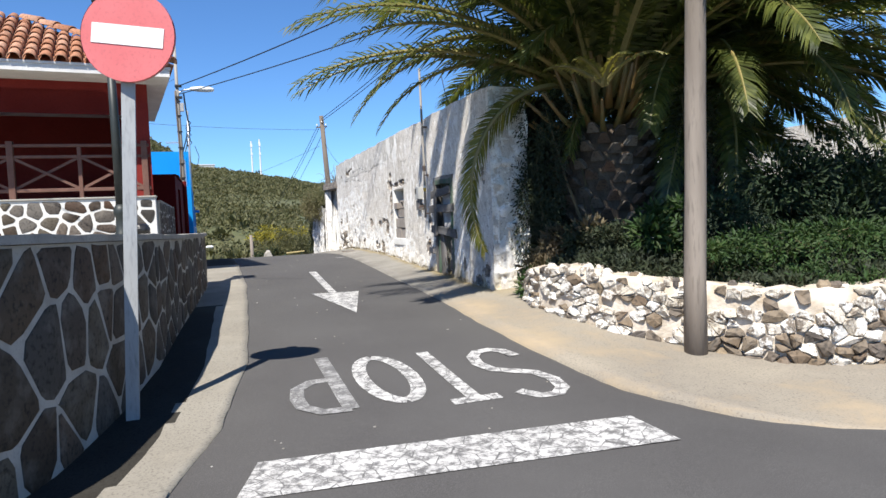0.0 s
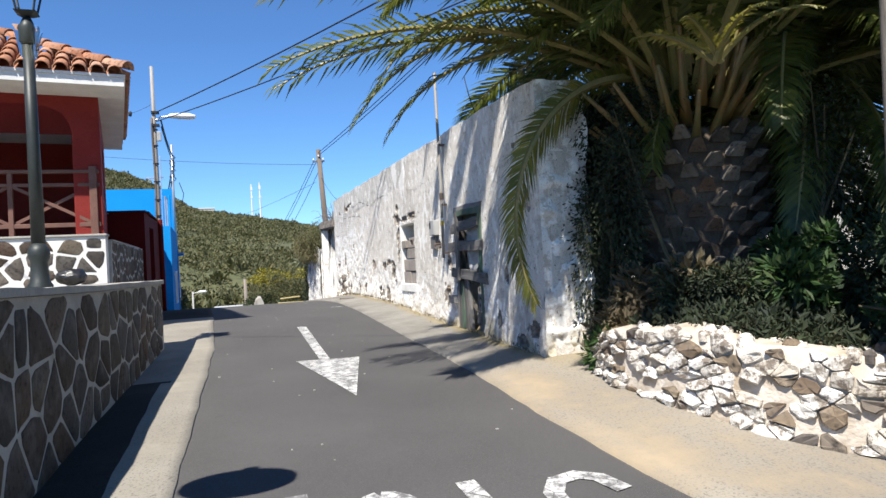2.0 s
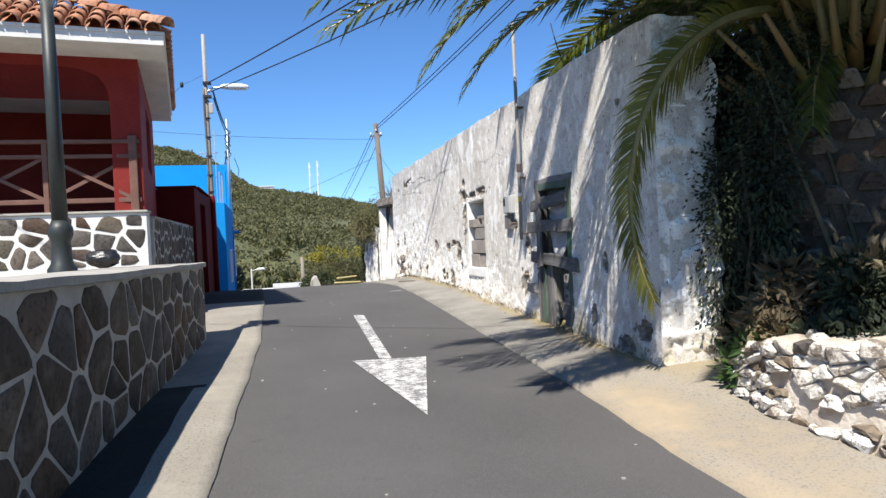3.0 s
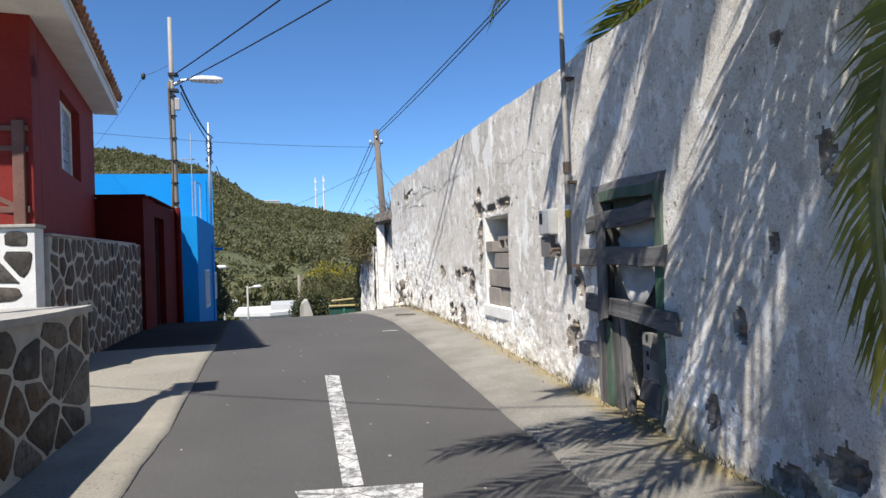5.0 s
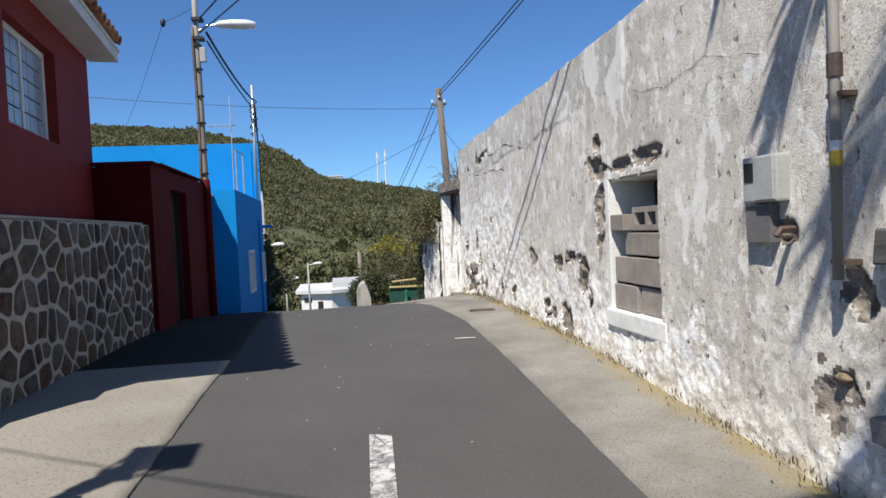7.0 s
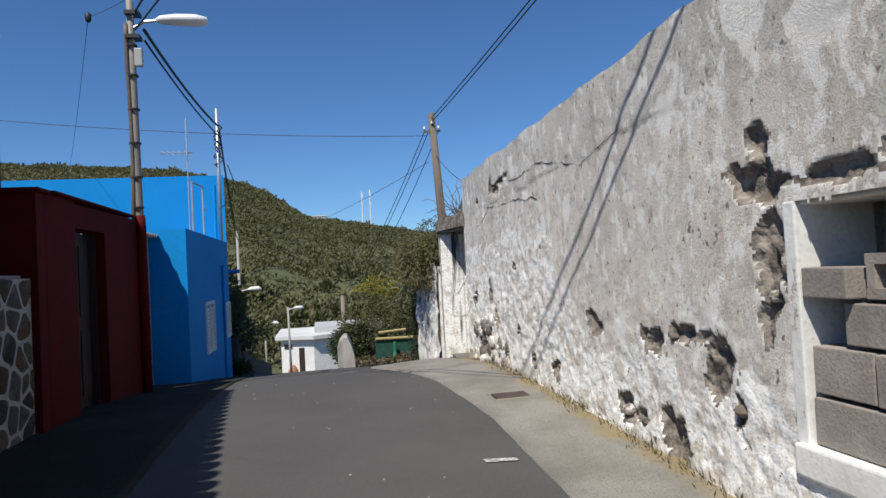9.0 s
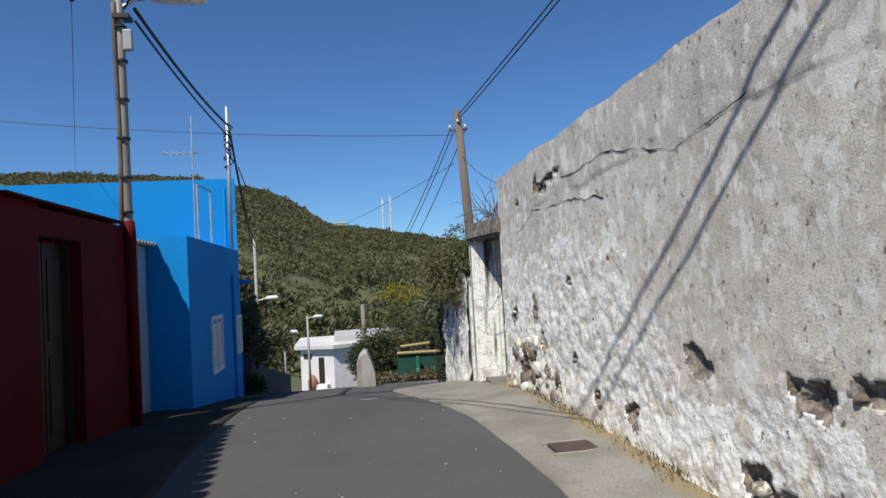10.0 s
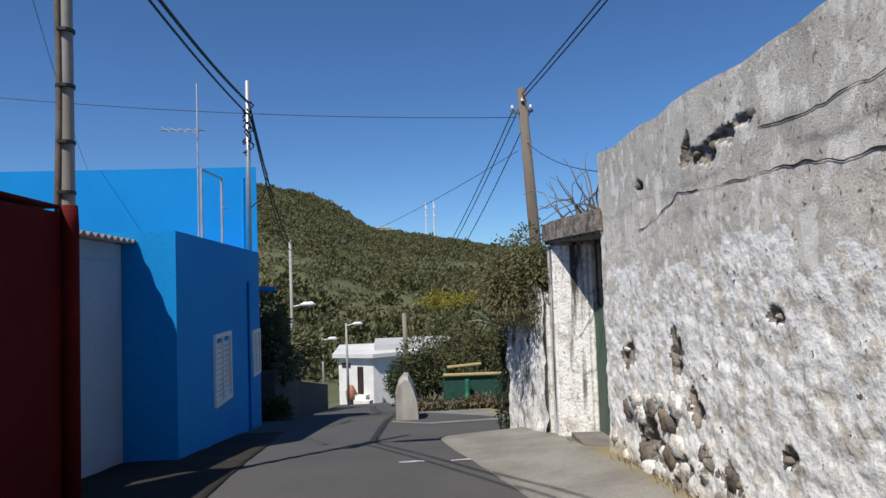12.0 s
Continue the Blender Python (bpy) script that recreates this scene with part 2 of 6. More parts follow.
def concrete(name, pale, tan, moss):
    m, n, l, b = shader(name, 0.92)
    c = mix(n, l, ramp(n, l, noise_node(n, l, 1.1, 6), 0.36, 0.66), pale, tan)
    c = mix(n, l, ramp(n, l, noise_node(n, l, 60, 3), 0.52, 0.75), c, tuple(0.55 * v for v in tan))
    c = mix(n, l, ramp(n, l, noise_node(n, l, 0.55, 6, None, 0.7), 0.5, 0.66), c, moss)
    l.new(c, b.inputs["Base Color"])
    bump(n, l, b, noise_node(n, l, 75, 4), 0.55, 0.006)
    return m


def position(n, l):
    xyz = n.new("ShaderNodeSeparateXYZ")
    l.new(n.new("ShaderNodeNewGeometry").outputs["Position"], xyz.inputs[0])
    return xyz.outputs


def arith(n, l, kind, a, b):
    m = n.new("ShaderNodeMath")
    m.operation = kind
    for sock, v in zip(m.inputs, (a, b)):
        if isinstance(v, float):
            sock.default_value = v
        else:
            l.new(v, sock)
    return m.outputs[0]


PAVE_L = concrete("pale_kerb_concrete", (0.265, 0.245, 0.205), (0.2, 0.18, 0.148), (0.31, 0.285, 0.235))
# near-black concrete that puts the left walls' shade into the footway
SHADE_L = concrete("shade_dark_footway", (0.04, 0.037, 0.032), (0.03, 0.027, 0.023), (0.055, 0.05, 0.042))
PAVE_R = concrete("sandy_footway_concrete", (0.29, 0.255, 0.2), (0.215, 0.19, 0.155), (0.34, 0.27, 0.18))
matt(SHADE_L, .1)
# past the palm bed the footway is greyer, with coarse grit, and yellow lichen lines the foot of the old wall
n, l = PAVE_R.node_tree.nodes, PAVE_R.node_tree.links
b = n["Principled BSDF"]
c = b.inputs["Base Color"].links[0].from_socket
xyz = position(n, l)
grey = mix(n, l, ramp(n, l, noise_node(n, l, 1.6, 6, None, 0.65), 0.38, 0.64), (0.26, 0.245, 0.215), (0.175, 0.162, 0.137))
grey = mix(n, l, ramp(n, l, noise_node(n, l, 90, 4, None, 0.75), 0.5, 0.66), grey, (0.1, 0.092, 0.078))
along = arith(n, l, "ADD", xyz["Y"], arith(n, l, "MULTIPLY", noise_node(n, l, 1.5, 5), 2.0))
c = mix(n, l, ramp(n, l, along, 8.6, 10.2), c, grey)
gap = arith(n, l, "SUBTRACT", arith(n, l, "ADD", arith(n, l, "MULTIPLY", xyz["Y"], 0.0262), 3.36), xyz["X"])
gap = arith(n, l, "ADD", gap, arith(n, l, "MULTIPLY", noise_node(n, l, 3.0, 6, None, 0.7), 0.55))
lichen = arith(n, l, "MULTIPLY", ramp(n, l, gap, 0.46, 0.3), ramp(n, l, xyz["Y"], 7.5, 8.5))
c = mix(n, l, soft(n, l, lichen, 0.75), c, (0.25, 0.19, 0.075))
l.new(c, b.inputs["Base Color"])


def wall_left_x(y):
    return float(np.interp(y, [1.8, 2.4, 3.3, 4.2, 5.05, 6.2, 8, 10, 11.41], [-2.6, -1.85, -1.2, -.88, -.66, -.46, -.3, -.14, -.04]))


ys_pav = [-3 + 0.2 * i for i in range(150)]


def pave_left(v, y):
    x1 = kerb_left(y)
    x0 = min(x1 - 0.1, -1.7)
    edge = 0.012 * rough(0, y, 3, 2.2, 4)
    if v == 0:
        return x1 + edge, y, road_z(y) - 0.05
    return x1 + edge + (x0 - x1) * (v - 1) / 27, y, road_z(y) + 0.012 + 0.008 * rough((v - 1) * .07, y, 0, 1.5, 3)


def darkened(v, y):
    """Wall shade painted on the footway, but for a stretch before the red house."""
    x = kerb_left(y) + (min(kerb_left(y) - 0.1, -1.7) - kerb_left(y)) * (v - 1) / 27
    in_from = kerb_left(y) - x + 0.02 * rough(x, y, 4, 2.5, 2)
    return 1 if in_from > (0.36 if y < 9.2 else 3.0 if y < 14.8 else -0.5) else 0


grid("pavement_1", list(range(29)), [-3 + 0.1 * i for i in range(285)], pave_left, [PAVE_L, SHADE_L], "pale concrete kerb strip with a cracked edge", "pavement", pick=darkened)


def pave_right(v, y):
    x0 = kerb_right(y)
    x1 = 7.5
    edge = 0.012 * rough(5, y, 3, 3, 3)
    if v == 0:
        return x0 + edge, y, road_z(y) - 0.05 - fall(x0, y)
    x = x0 + edge + (x1 - x0) * (v - 1) / 19
    return x, y, road_z(y) - fall(x, y) + 0.022 + 0.07 * min(1, max(0, x - x0)) + 0.01 * rough(x, y, 0, 1.4, 3)


grid("pavement_2", list(range(21)), [2.9 + 0.2 * i for i in range(102)], pave_right, PAVE_R, "sandy concrete footway, mossy along the wall", "pavement")

# concrete patches laid over the lane past the crest
bm = bmesh.new()
for outline in [((1.95, 26.2), (2.6, 25.4), (4.3, 25.6), (4.2, 29.8), (2.3, 30))]:
    bm.faces.new([bm.verts.new((x, y, road_z(y) + 0.007)) for x, y in outline])
setting("concrete_patch", bm, PAVE_R, "pale concrete patch across the lane", "pavement")


# ---- road markings, worn white paint ----
def road_paint(name, fresh, thin, wear_at):
    """Brittle road paint: worn through in spots and crazed into plates."""
    m, n, l, b = shader(name, 0.75)
    wear = ramp(n, l, noise_node(n, l, 11, 8, None, 0.8), wear_at, wear_at + 0.13)
    c = mix(n, l, ramp(n, l, noise_node(n, l, 2.0, 4), 0.35, 0.7), fresh, thin)
    c = mix(n, l, wear, c, (0.13, 0.127, 0.124))
    plates = n.new("ShaderNodeTexVoronoi")
    plates.feature = "DISTANCE_TO_EDGE"
    plates.inputs["Scale"].default_value = 7
    l.new(n.new("ShaderNodeNewGeometry").outputs["Position"], plates.inputs["Vector"])
    lines = arith(n, l, "ADD", plates.outputs["Distance"], arith(n, l, "MULTIPLY", noise_node(n, l, 25, 3), 0.05))
    c = mix(n, l, ramp(n, l, lines, 0.055, 0.032), c, (0.11, 0.107, 0.104))
    l.new(c, b.inputs["Base Color"])
    bump(n, l, b, noise_node(n, l, 150), 0.5, 0.002)
    return m


PAINT = road_paint("worn_road_paint", (0.58, 0.57, 0.55), (0.42, 0.41, 0.395), 0.45)
FADED = road_paint("faded_road_paint", (0.36, 0.355, 0.345), (0.25, 0.245, 0.24), 0.41)


def painted(name, parent, outline):
    """A thin slab of paint that follows the lane."""
    bm = bmesh.new()
    vs = [bm.verts.new((x, y, 0)) for x, y in outline]
    f = bm.faces.new(vs)
    bmesh.ops.triangulate(bm, faces=[f])
    bmesh.ops.subdivide_edges(bm, edges=[e for e in bm.edges if e.calc_length() > 0.4], cuts=3)
    for v in bm.verts:
        v.co.z = road_z(v.co.y) + 0.006
    faded = name == "letter_p" or parent.name == "letter_p"
    return part(name, bm, FADED if faded else PAINT, parent)


def ribbon(pts, w, ends=True):
    """The outline of a stroke of width w along pts."""
    a, b = [], []
    for i, p in enumerate(pts):
        p = Vector(p)
        d = (Vector(pts[min(i + 1, len(pts) - 1)]) - Vector(pts[max(i - 1, 0)])).normalized()
        nrm = Vector((-d.y, d.x))
        a.append(p + nrm * w / 2), b.append(p - nrm * w / 2)
    return [tuple(p) for p in a + b[::-1]]


def arc(cx, cy, rx, ry, a0, a1, steps=12):
    return [(cx + rx * math.cos(radians(a0 + (a1 - a0) * i / steps)), cy + ry * math.sin(radians(a0 + (a1 - a0) * i / steps))) for i in range(steps + 1)]


stop = tagged(thing("road_lettering", "worn white STOP lettering painted across the lane", "road marking", (1.5, 5.2, 0.08)), kind="structure")


def letter(name, strokes, x, y, wide, tall):
    """Strokes in a unit box, whose top lies towards the junction."""
    holder = None
    for s, w in strokes:
        pts = [(x - u * wide, y - v * tall) for u, v in s]
        if holder is None:
            holder = painted(name, stop, ribbon(pts, w))
        else:
            painted("stroke", holder, ribbon(pts, w))


letter("letter_s", [([(0.02, .2), (.12, .06), (.35, 0), (.68, 0.02), (.9, .12), (.98, .27), (.86, .42), (.5, .5), (.16, .58), (.02, .74), (.1, .9), (.35, .99), (.68, .99), (.95, .86)], .115)], 2.56, 5.62, .42, 1.3)
letter("letter_t", [([(.5, 0), (.5, 1)], .115), ([(0, 1), (1, 1)], .12)], 1.99, 5.78, .38, 1.32)
letter("letter_o", [(arc(.5, .5, .5, .5, 90, 270) , .12), (arc(.5, .5, .5, .5, -90, 90), .12)], 1.52, 5.78, .4, 1.14)
letter("letter_p", [([(0, 0), (0, 1)], .12), ([(0, 1), (.6, .99), (.95, .88), (1, .74), (.92, .58), (.55, .48), (0, .47)], .11)], .9, 5.96, .34, 1.34)
bar_mark = tagged(thing("stop_line", "worn white stop line across the lane mouth", "road marking", (1.4, 3.6, 0)), kind="structure")
painted("line", bar_mark, [(0.05, 3.45), (0.2, 3.93), (2.6, 3.7), (2.6, 3.2), (1.3, 3.33)])
arrow = tagged(thing("road_arrow", "worn white one-way arrow painted on the asphalt", "road marking", (1.55, 10, 0.34)), kind="structure")
painted("shaft", arrow, [(1.74, 12.4), (1.87, 12.35), (1.73, 9.57), (1.62, 9.58)])
painted("head", arrow, [(1.37, 9.6), (2.04, 9.5), (1.63, 7.76)])
painted("dash", bar_mark, [(2.5, 21.13), (3.4, 21.24), (3.4, 21.33), (2.5, 21.2)])
painted("dash", bar_mark, [(2.0, 21.2), (2.25, 21.2), (2.25, 21.29), (2.0, 21.29)])
painted("dash", bar_mark, [(2.74, 15.14), (2.95, 15.1), (2.95, 15.04), (2.74, 15.07)])

COVER = plain("rusty_iron_cover", (0.07, 0.05, 0.042), (0.11, 0.075, 0.06), 8, 60, 0.7, 0.004, metal=0.3)
cover = thing("manhole_cover", "rusty square iron cover set in the footway", "manhole cover", (3.42, 16.85, road_z(16.85) + 0.06))
z = road_z(16.85) + 0.024
part("plate", boxes((3.27, 3.58, 16.73, 16.97, z, z + 0.03), bevel=0.004), COVER, cover)
part("rim", boxes((3.24, 3.61, 16.69, 16.715, z - 0.01, z + 0.026)), CONCRETE, cover)
part("rim", boxes((3.24, 3.61, 16.985, 17.01, z - 0.01, z + 0.026)), CONCRETE, cover)


# ---- old plaster wall ----
def wall_x(y):
    return 3.57 + 0.0262 * (y - 8)


DOOR_Y, DOOR_Z = (9.62, 10.43), (0.25, 1.95)
NICHE_Y, NICHE_Z = (12.53, 13.4), (0.95, 1.96)
PITS = [  # y, z, half-width, half-height, depth
    (14.72, 1.26, .17, .09, .06), (14.3, 1.33, .26, .06, .05), (14.02, 1.2, .12, .15, .07), (13.86, 1.02, .05, .12, .04), (15.68, 1.26, .13, .1, .05), (15.15, .78, .14, .1, .08), (14.5, .72, .2, .15, .09), (14.9, .74, .08, .06, .05),
    (18.74, 2.72, .1, .1, .06), (18.55, 2.66, .15, .06, .05), (18.3, 2.72, .16, .05, .05), (18.05, 2.76, .12, .03, .04), (19.62, 2.63, .08, .05, .06), (13.56, 1.7, .1, .32, .06), (13.62, 2.08, .16, .12, .08), (13.6, 2.24, .1, .08, .06), (13.2, 2.05, .3, .05, .05), (12.7, 2.07, .2, .07, .05),
    (19.1, 1.42, .1, .14, .06), (18.85, 1.12, .1, .14, .07), (19.6, .72, .22, .17, .1), (19.05, .62, .2, .15, .09), (18.4, .75, .12, .1, .06), (17.85, 1.72, .1, .04, .04), (17.8, 1.06, .07, .06, .05), (17.3, .8, .1, .08, .05),
    (16.6, .78, .12, .1, .05), (20.05, 1.3, .12, .1, .05), (16.9, 1.9, .05, .03, .03), (8.9, 1.12, .06, .09, .05), (9.16, .64, .05, .14, .04), (8.65, 1.56, .03, .05, .03), (8.3, 1.9, .06, .12, .04), (8.25, .6, .14, .1, .06), (8.55, .45, .14, .07, .05),
    (10.8, 1.28, .1, .1, .05), (10.95, .85, .12, .13, .05), (11.25, 1.54, .06, .05, .06), (8.6, 2.5, .05, .05, .03)]


def pit_share(y, z):
    """How deep a place lies in a break of the plaster, 0 to 1, and that break's depth."""
    best, depth = 0.0, 0.0
    for py, pz, ry, rz, dep in PITS:
        if abs(y - py) > 1.9 * ry or abs(z - pz) > 1.9 * rz:
            continue
        q = math.hypot((y - py) / ry, (z - pz) / rz) + 0.75 * rough(y, z, py, 7, 4)
        if 1 - q > best:
            best, depth = 1 - q, dep
    return best, depth


def pit(y, z):
    share, depth = pit_share(y, z)
    return depth * (0.65 * ease(share * 2.2) + 0.3 * max(0, share) * rough(y, z, 1, 16, 2)) if share > 0 else 0.0


def band_line(y):
    return 2.6 + 0.06 * rough(1, y, 0, 1.6, 4) - 0.02 * (y - 14)


def wall_relief(y, z):
    g = road_z(y)
    low = min(1, max(0, (g + 1.15 + 1.1 * ease((y - 14.5) / 4) - z) / (1.0 + 0.5 * ease((y - 14.5) / 4))))
    r = 0.011 * rough(0, y, z, 1.1, 3) + (0.0022 + 0.0095 * low) * rough(3, y, z, 6, 4) + (0.0012 + 0.0065 * low) * rough(8, y, z, 17, 2)
    over = z - band_line(y)
    if y > 13 and over > -0.05:
        r += 0.009 * ease(0.5 + 1.6 * rough(9, y, 0, 1.3, 2)) * ease((over + 0.012) / 0.03)
    return r - pit(y, z) + 0.06 * max(0, g + 0.35 - z)


def in_opening(y, z):
    wob = 0.02 * rough(2, y, z, 12, 2)
    door = DOOR_Y[0] < y + wob < DOOR_Y[1] and z < DOOR_Z[1] + wob
    return door or (NICHE_Y[0] < y + wob < NICHE_Y[1] and NICHE_Z[0] < z + wob < NICHE_Z[1] + 2 * wob)


def old_render(name, pale, dull, streak, flake, flakes):
    """Sandy lime render: blotches, flaked limewash, rain streaks, pin holes and a fine grain."""
    m, n, l, b = shader(name, 0.95)
    c = mix(n, l, ramp(n, l, noise_node(n, l, 0.8, 6, None, 0.6), 0.38, 0.66), pale, dull)
    c = mix(n, l, soft(n, l, ramp(n, l, noise_node(n, l, 4.5, 5, (1, 1, 0.14), 0.6), 0.52, 0.72), 0.6), c, streak)
    c = mix(n, l, soft(n, l, ramp(n, l, noise_node(n, l, 7, 8, None, 0.75), 0.52, 0.6), 0.6), c, streak)
    grain = noise_node(n, l, 85, 5, None, 0.75)
    c = mix(n, l, soft(n, l, ramp(n, l, grain, 0.51, 0.66), 0.7), c, tuple(0.48 * v for v in streak))
    chips = noise_node(n, l, 17, 6, (1, 1, 0.8), 0.68)
    c = mix(n, l, ramp(n, l, chips, 0.615, 0.645), c, (0.2, 0.175, 0.15))
    c = mix(n, l, soft(n, l, ramp(n, l, noise_node(n, l, 9, 8, (1, 1, 0.7), 0.72), 0.55, 0.575), 0.7), c, flake)
    c = mix(n, l, soft(n, l, ramp(n, l, noise_node(n, l, 3.4, 5, (1, 1, 0.6), 0.55), *flakes), 0.7), c, flake)
    l.new(c, b.inputs["Base Color"])
    k = bump(n, l, b, grain, 0.9, 0.013)
    k1 = n.new("ShaderNodeBump")
    k1.inputs["Strength"].default_value, k1.inputs["Distance"].default_value = 0.4, 0.02
    l.new(noise_node(n, l, 17, 7, None, 0.7), k1.inputs["Height"])
    l.new(k1.outputs["Normal"], k.inputs["Normal"])
    return m


PLASTER = old_render("old_lime_plaster", (0.82, 0.775, 0.7), (0.69, 0.64, 0.565), (0.46, 0.415, 0.355), (0.93, 0.915, 0.87), (0.6, 0.62))
BAND = old_render("grey_render_band", (0.72, 0.685, 0.62), (0.58, 0.55, 0.49), (0.4, 0.37, 0.325), (0.92, 0.9, 0.85), (0.595, 0.615))
WHITEWASH, n, l, b = shader("flaking_whitewash", 0.95)
c = mix(n, l, ramp(n, l, noise_node(n, l, 6, 8, None, 0.75), 0.5, 0.56), (0.88, 0.87, 0.83), (0.6, 0.55, 0.475))
c = mix(n, l, soft(n, l, ramp(n, l, noise_node(n, l, 60, 5, None, 0.7), 0.54, 0.66), 0.6), c, (0.3, 0.265, 0.22))
c = mix(n, l, ramp(n, l, noise_node(n, l, 15, 6, None, 0.65), 0.645, 0.67), c, (0.12, 0.1, 0.085))
height = n.new("ShaderNodeSeparateXYZ")
l.new(n.new("ShaderNodeNewGeometry").outputs["Position"], height.inputs[0])
rise = n.new("ShaderNodeMath")
rise.operation = "SUBTRACT"
l.new(soft(n, l, noise_node(n, l, 2.5, 5, None, 0.6), 0.9), rise.inputs[0]), l.new(height.outputs["Z"], rise.inputs[1])
c = mix(n, l, soft(n, l, ramp(n, l, rise.outputs[0], -0.2, 0.06), 0.75), c, (0.36, 0.29, 0.15))
l.new(c, b.inputs["Base Color"])
bump(n, l, b, noise_node(n, l, 30, 6), 0.7, 0.014)
RUBBLE = plain("exposed_wall_rubble", (0.12, 0.1, 0.082), (0.32, 0.28, 0.235), 14, 50, 0.95, 0.015, spread=(0.4, 0.62))


def wall_kind(y, z):
    if pit_share(y, z)[0] > 0.0:
        return 2
    if y > 13 and z > band_line(y) + 0.01:
        return 1
    edge = road_z(y) + 0.62 + 0.5 * rough(4, y, z, 1.6, 4) + 0.85 * ease((y - 14.5) / 3.5)
    return 3 if z < edge + 0.2 * max(0, min(1, y - 16)) and y > 12 else (3 if z < edge - 0.35 else 0)


us = [8.02 + 0.0175 * i for i in range(722)]
vs = [-0.1 + 0.0176 * i for i in range(181)]
top_of = lambda y: 3.07 + 0.03 * rough(6, y, 0, 1.3, 3)
grid("wall_old", us, vs, lambda y, z: (wall_x(y) - wall_relief(y, z), y, z if z < 2.95 else 2.95 + (z - 2.95) / 0.119 * (top_of(y) - 2.95)), [PLASTER, BAND, RUBBLE, WHITEWASH], "old lime-plastered rubble wall, cracked and flaking", "wall", skip=in_opening, pick=wall_kind)
y1 = us[-1]
bm = bmesh.new()
for y0, y2, z0, z1 in ((8.02, DOOR_Y[0] - .03, -.3, 3.03), (DOOR_Y[0] - .03, DOOR_Y[1] + .03, DOOR_Z[1] + .03, 3.03), (DOOR_Y[1] + .03, NICHE_Y[0] - .03, -.3, 3.03), (NICHE_Y[0] - .03, NICHE_Y[1] + .03, -.3, NICHE_Z[0] - .03), (NICHE_Y[0] - .03, NICHE_Y[1] + .03, NICHE_Z[1] + .04, 3.03), (NICHE_Y[1] + .03, y1, -.3, 3.03)):
    for ya, yb in ((y0, y2),):
        f = wall_x(ya) + 0.1, wall_x(yb) + 0.1
        prism(bm, [(f[0], ya), (f[1], yb), (f[1] + .42, yb), (f[0] + .42, ya)], z0, z1)
setting("wall_old_core", bm, PLASTER, "rubble core of the old wall", "wall")
grid("wall_old_top", us[::3], [0, 1, 2, 3, 4], lambda y, v: (wall_x(y) - wall_relief(y, 3.05) + 0.003 + v * 0.14, y, top_of(y) - 0.004 + 0.02 * rough(v, y, 2, 4, 3) * (v > 0)), BAND, "weathered top of the old wall", "wall")
for name, yy in (("wall_old_near_end", 8.02), ("wall_old_far_end", y1)):
    grid(name, [i * 0.05 for i in range(12)], vs[::1], lambda u, z, yy=yy: (wall_x(yy) - wall_relief(yy, z) + u, yy + (0.05 if yy < 9 else -0.03) * rough(u, z, 5, 6, 3) * (0 if u == 0 else 1), min(z, top_of(yy))), WHITEWASH, "broken whitewashed end of the old wall", "wall")

# the house behind the wall: closed room behind both openings, its darkness painted on
setting("wall_old_room", boxes((4.5, 4.55, 8.1, 20.2, -0.2, 3.0), (4.15, 4.5, 8.1, 20.2, 2.9, 2.95), (4.0, 4.5, 11.2, 11.3, -0.2, 2.9)), DARK, "inside of the old house, painted near-black for shade", "wall")

# ---- boarded door in the old wall ----
OLD_WOOD = plain("grey_weathered_boards", (0.11, 0.103, 0.097), (0.24, 0.225, 0.21), 6, 50, 0.9, 0.006, stretch=(1, 1, 0.15))
OLD_WOOD_H = plain("grey_weathered_planks", (0.11, 0.104, 0.1), (0.23, 0.215, 0.205), 6, 50, 0.9, 0.006, stretch=(1, 0.15, 1))
GREEN_WOOD = plain("flaking_green_boards", (0.045, 0.1, 0.06), (0.11, 0.12, 0.1), 8, 60, 0.85, 0.005, stretch=(1, 1, 0.15))
CLOTH = plain("dirty_sheet", (0.45, 0.44, 0.42), (0.3, 0.29, 0.28), 5, 60, 0.95, 0.004)
DARK_PLANK = plain("rain_blackened_planks", (0.055, 0.052, 0.05), (0.15, 0.142, 0.135), 7, 50, 0.9, 0.008, stretch=(1, 0.12, 1))
DARK_POST = plain("rain_blackened_posts", (0.06, 0.057, 0.054), (0.16, 0.15, 0.142), 7, 50, 0.9, 0.008, stretch=(1, 1, 0.12))
DOOR_PANEL = plain("stained_grey_door_panel", (0.3, 0.285, 0.265), (0.15, 0.142, 0.13), 5, 50, 0.85, 0.004)
door = tagged(thing("door_1", "derelict door boarded up with grey planks", "door", (3.62, 10, 0.33)), kind="structure")
xw = wall_x(10)


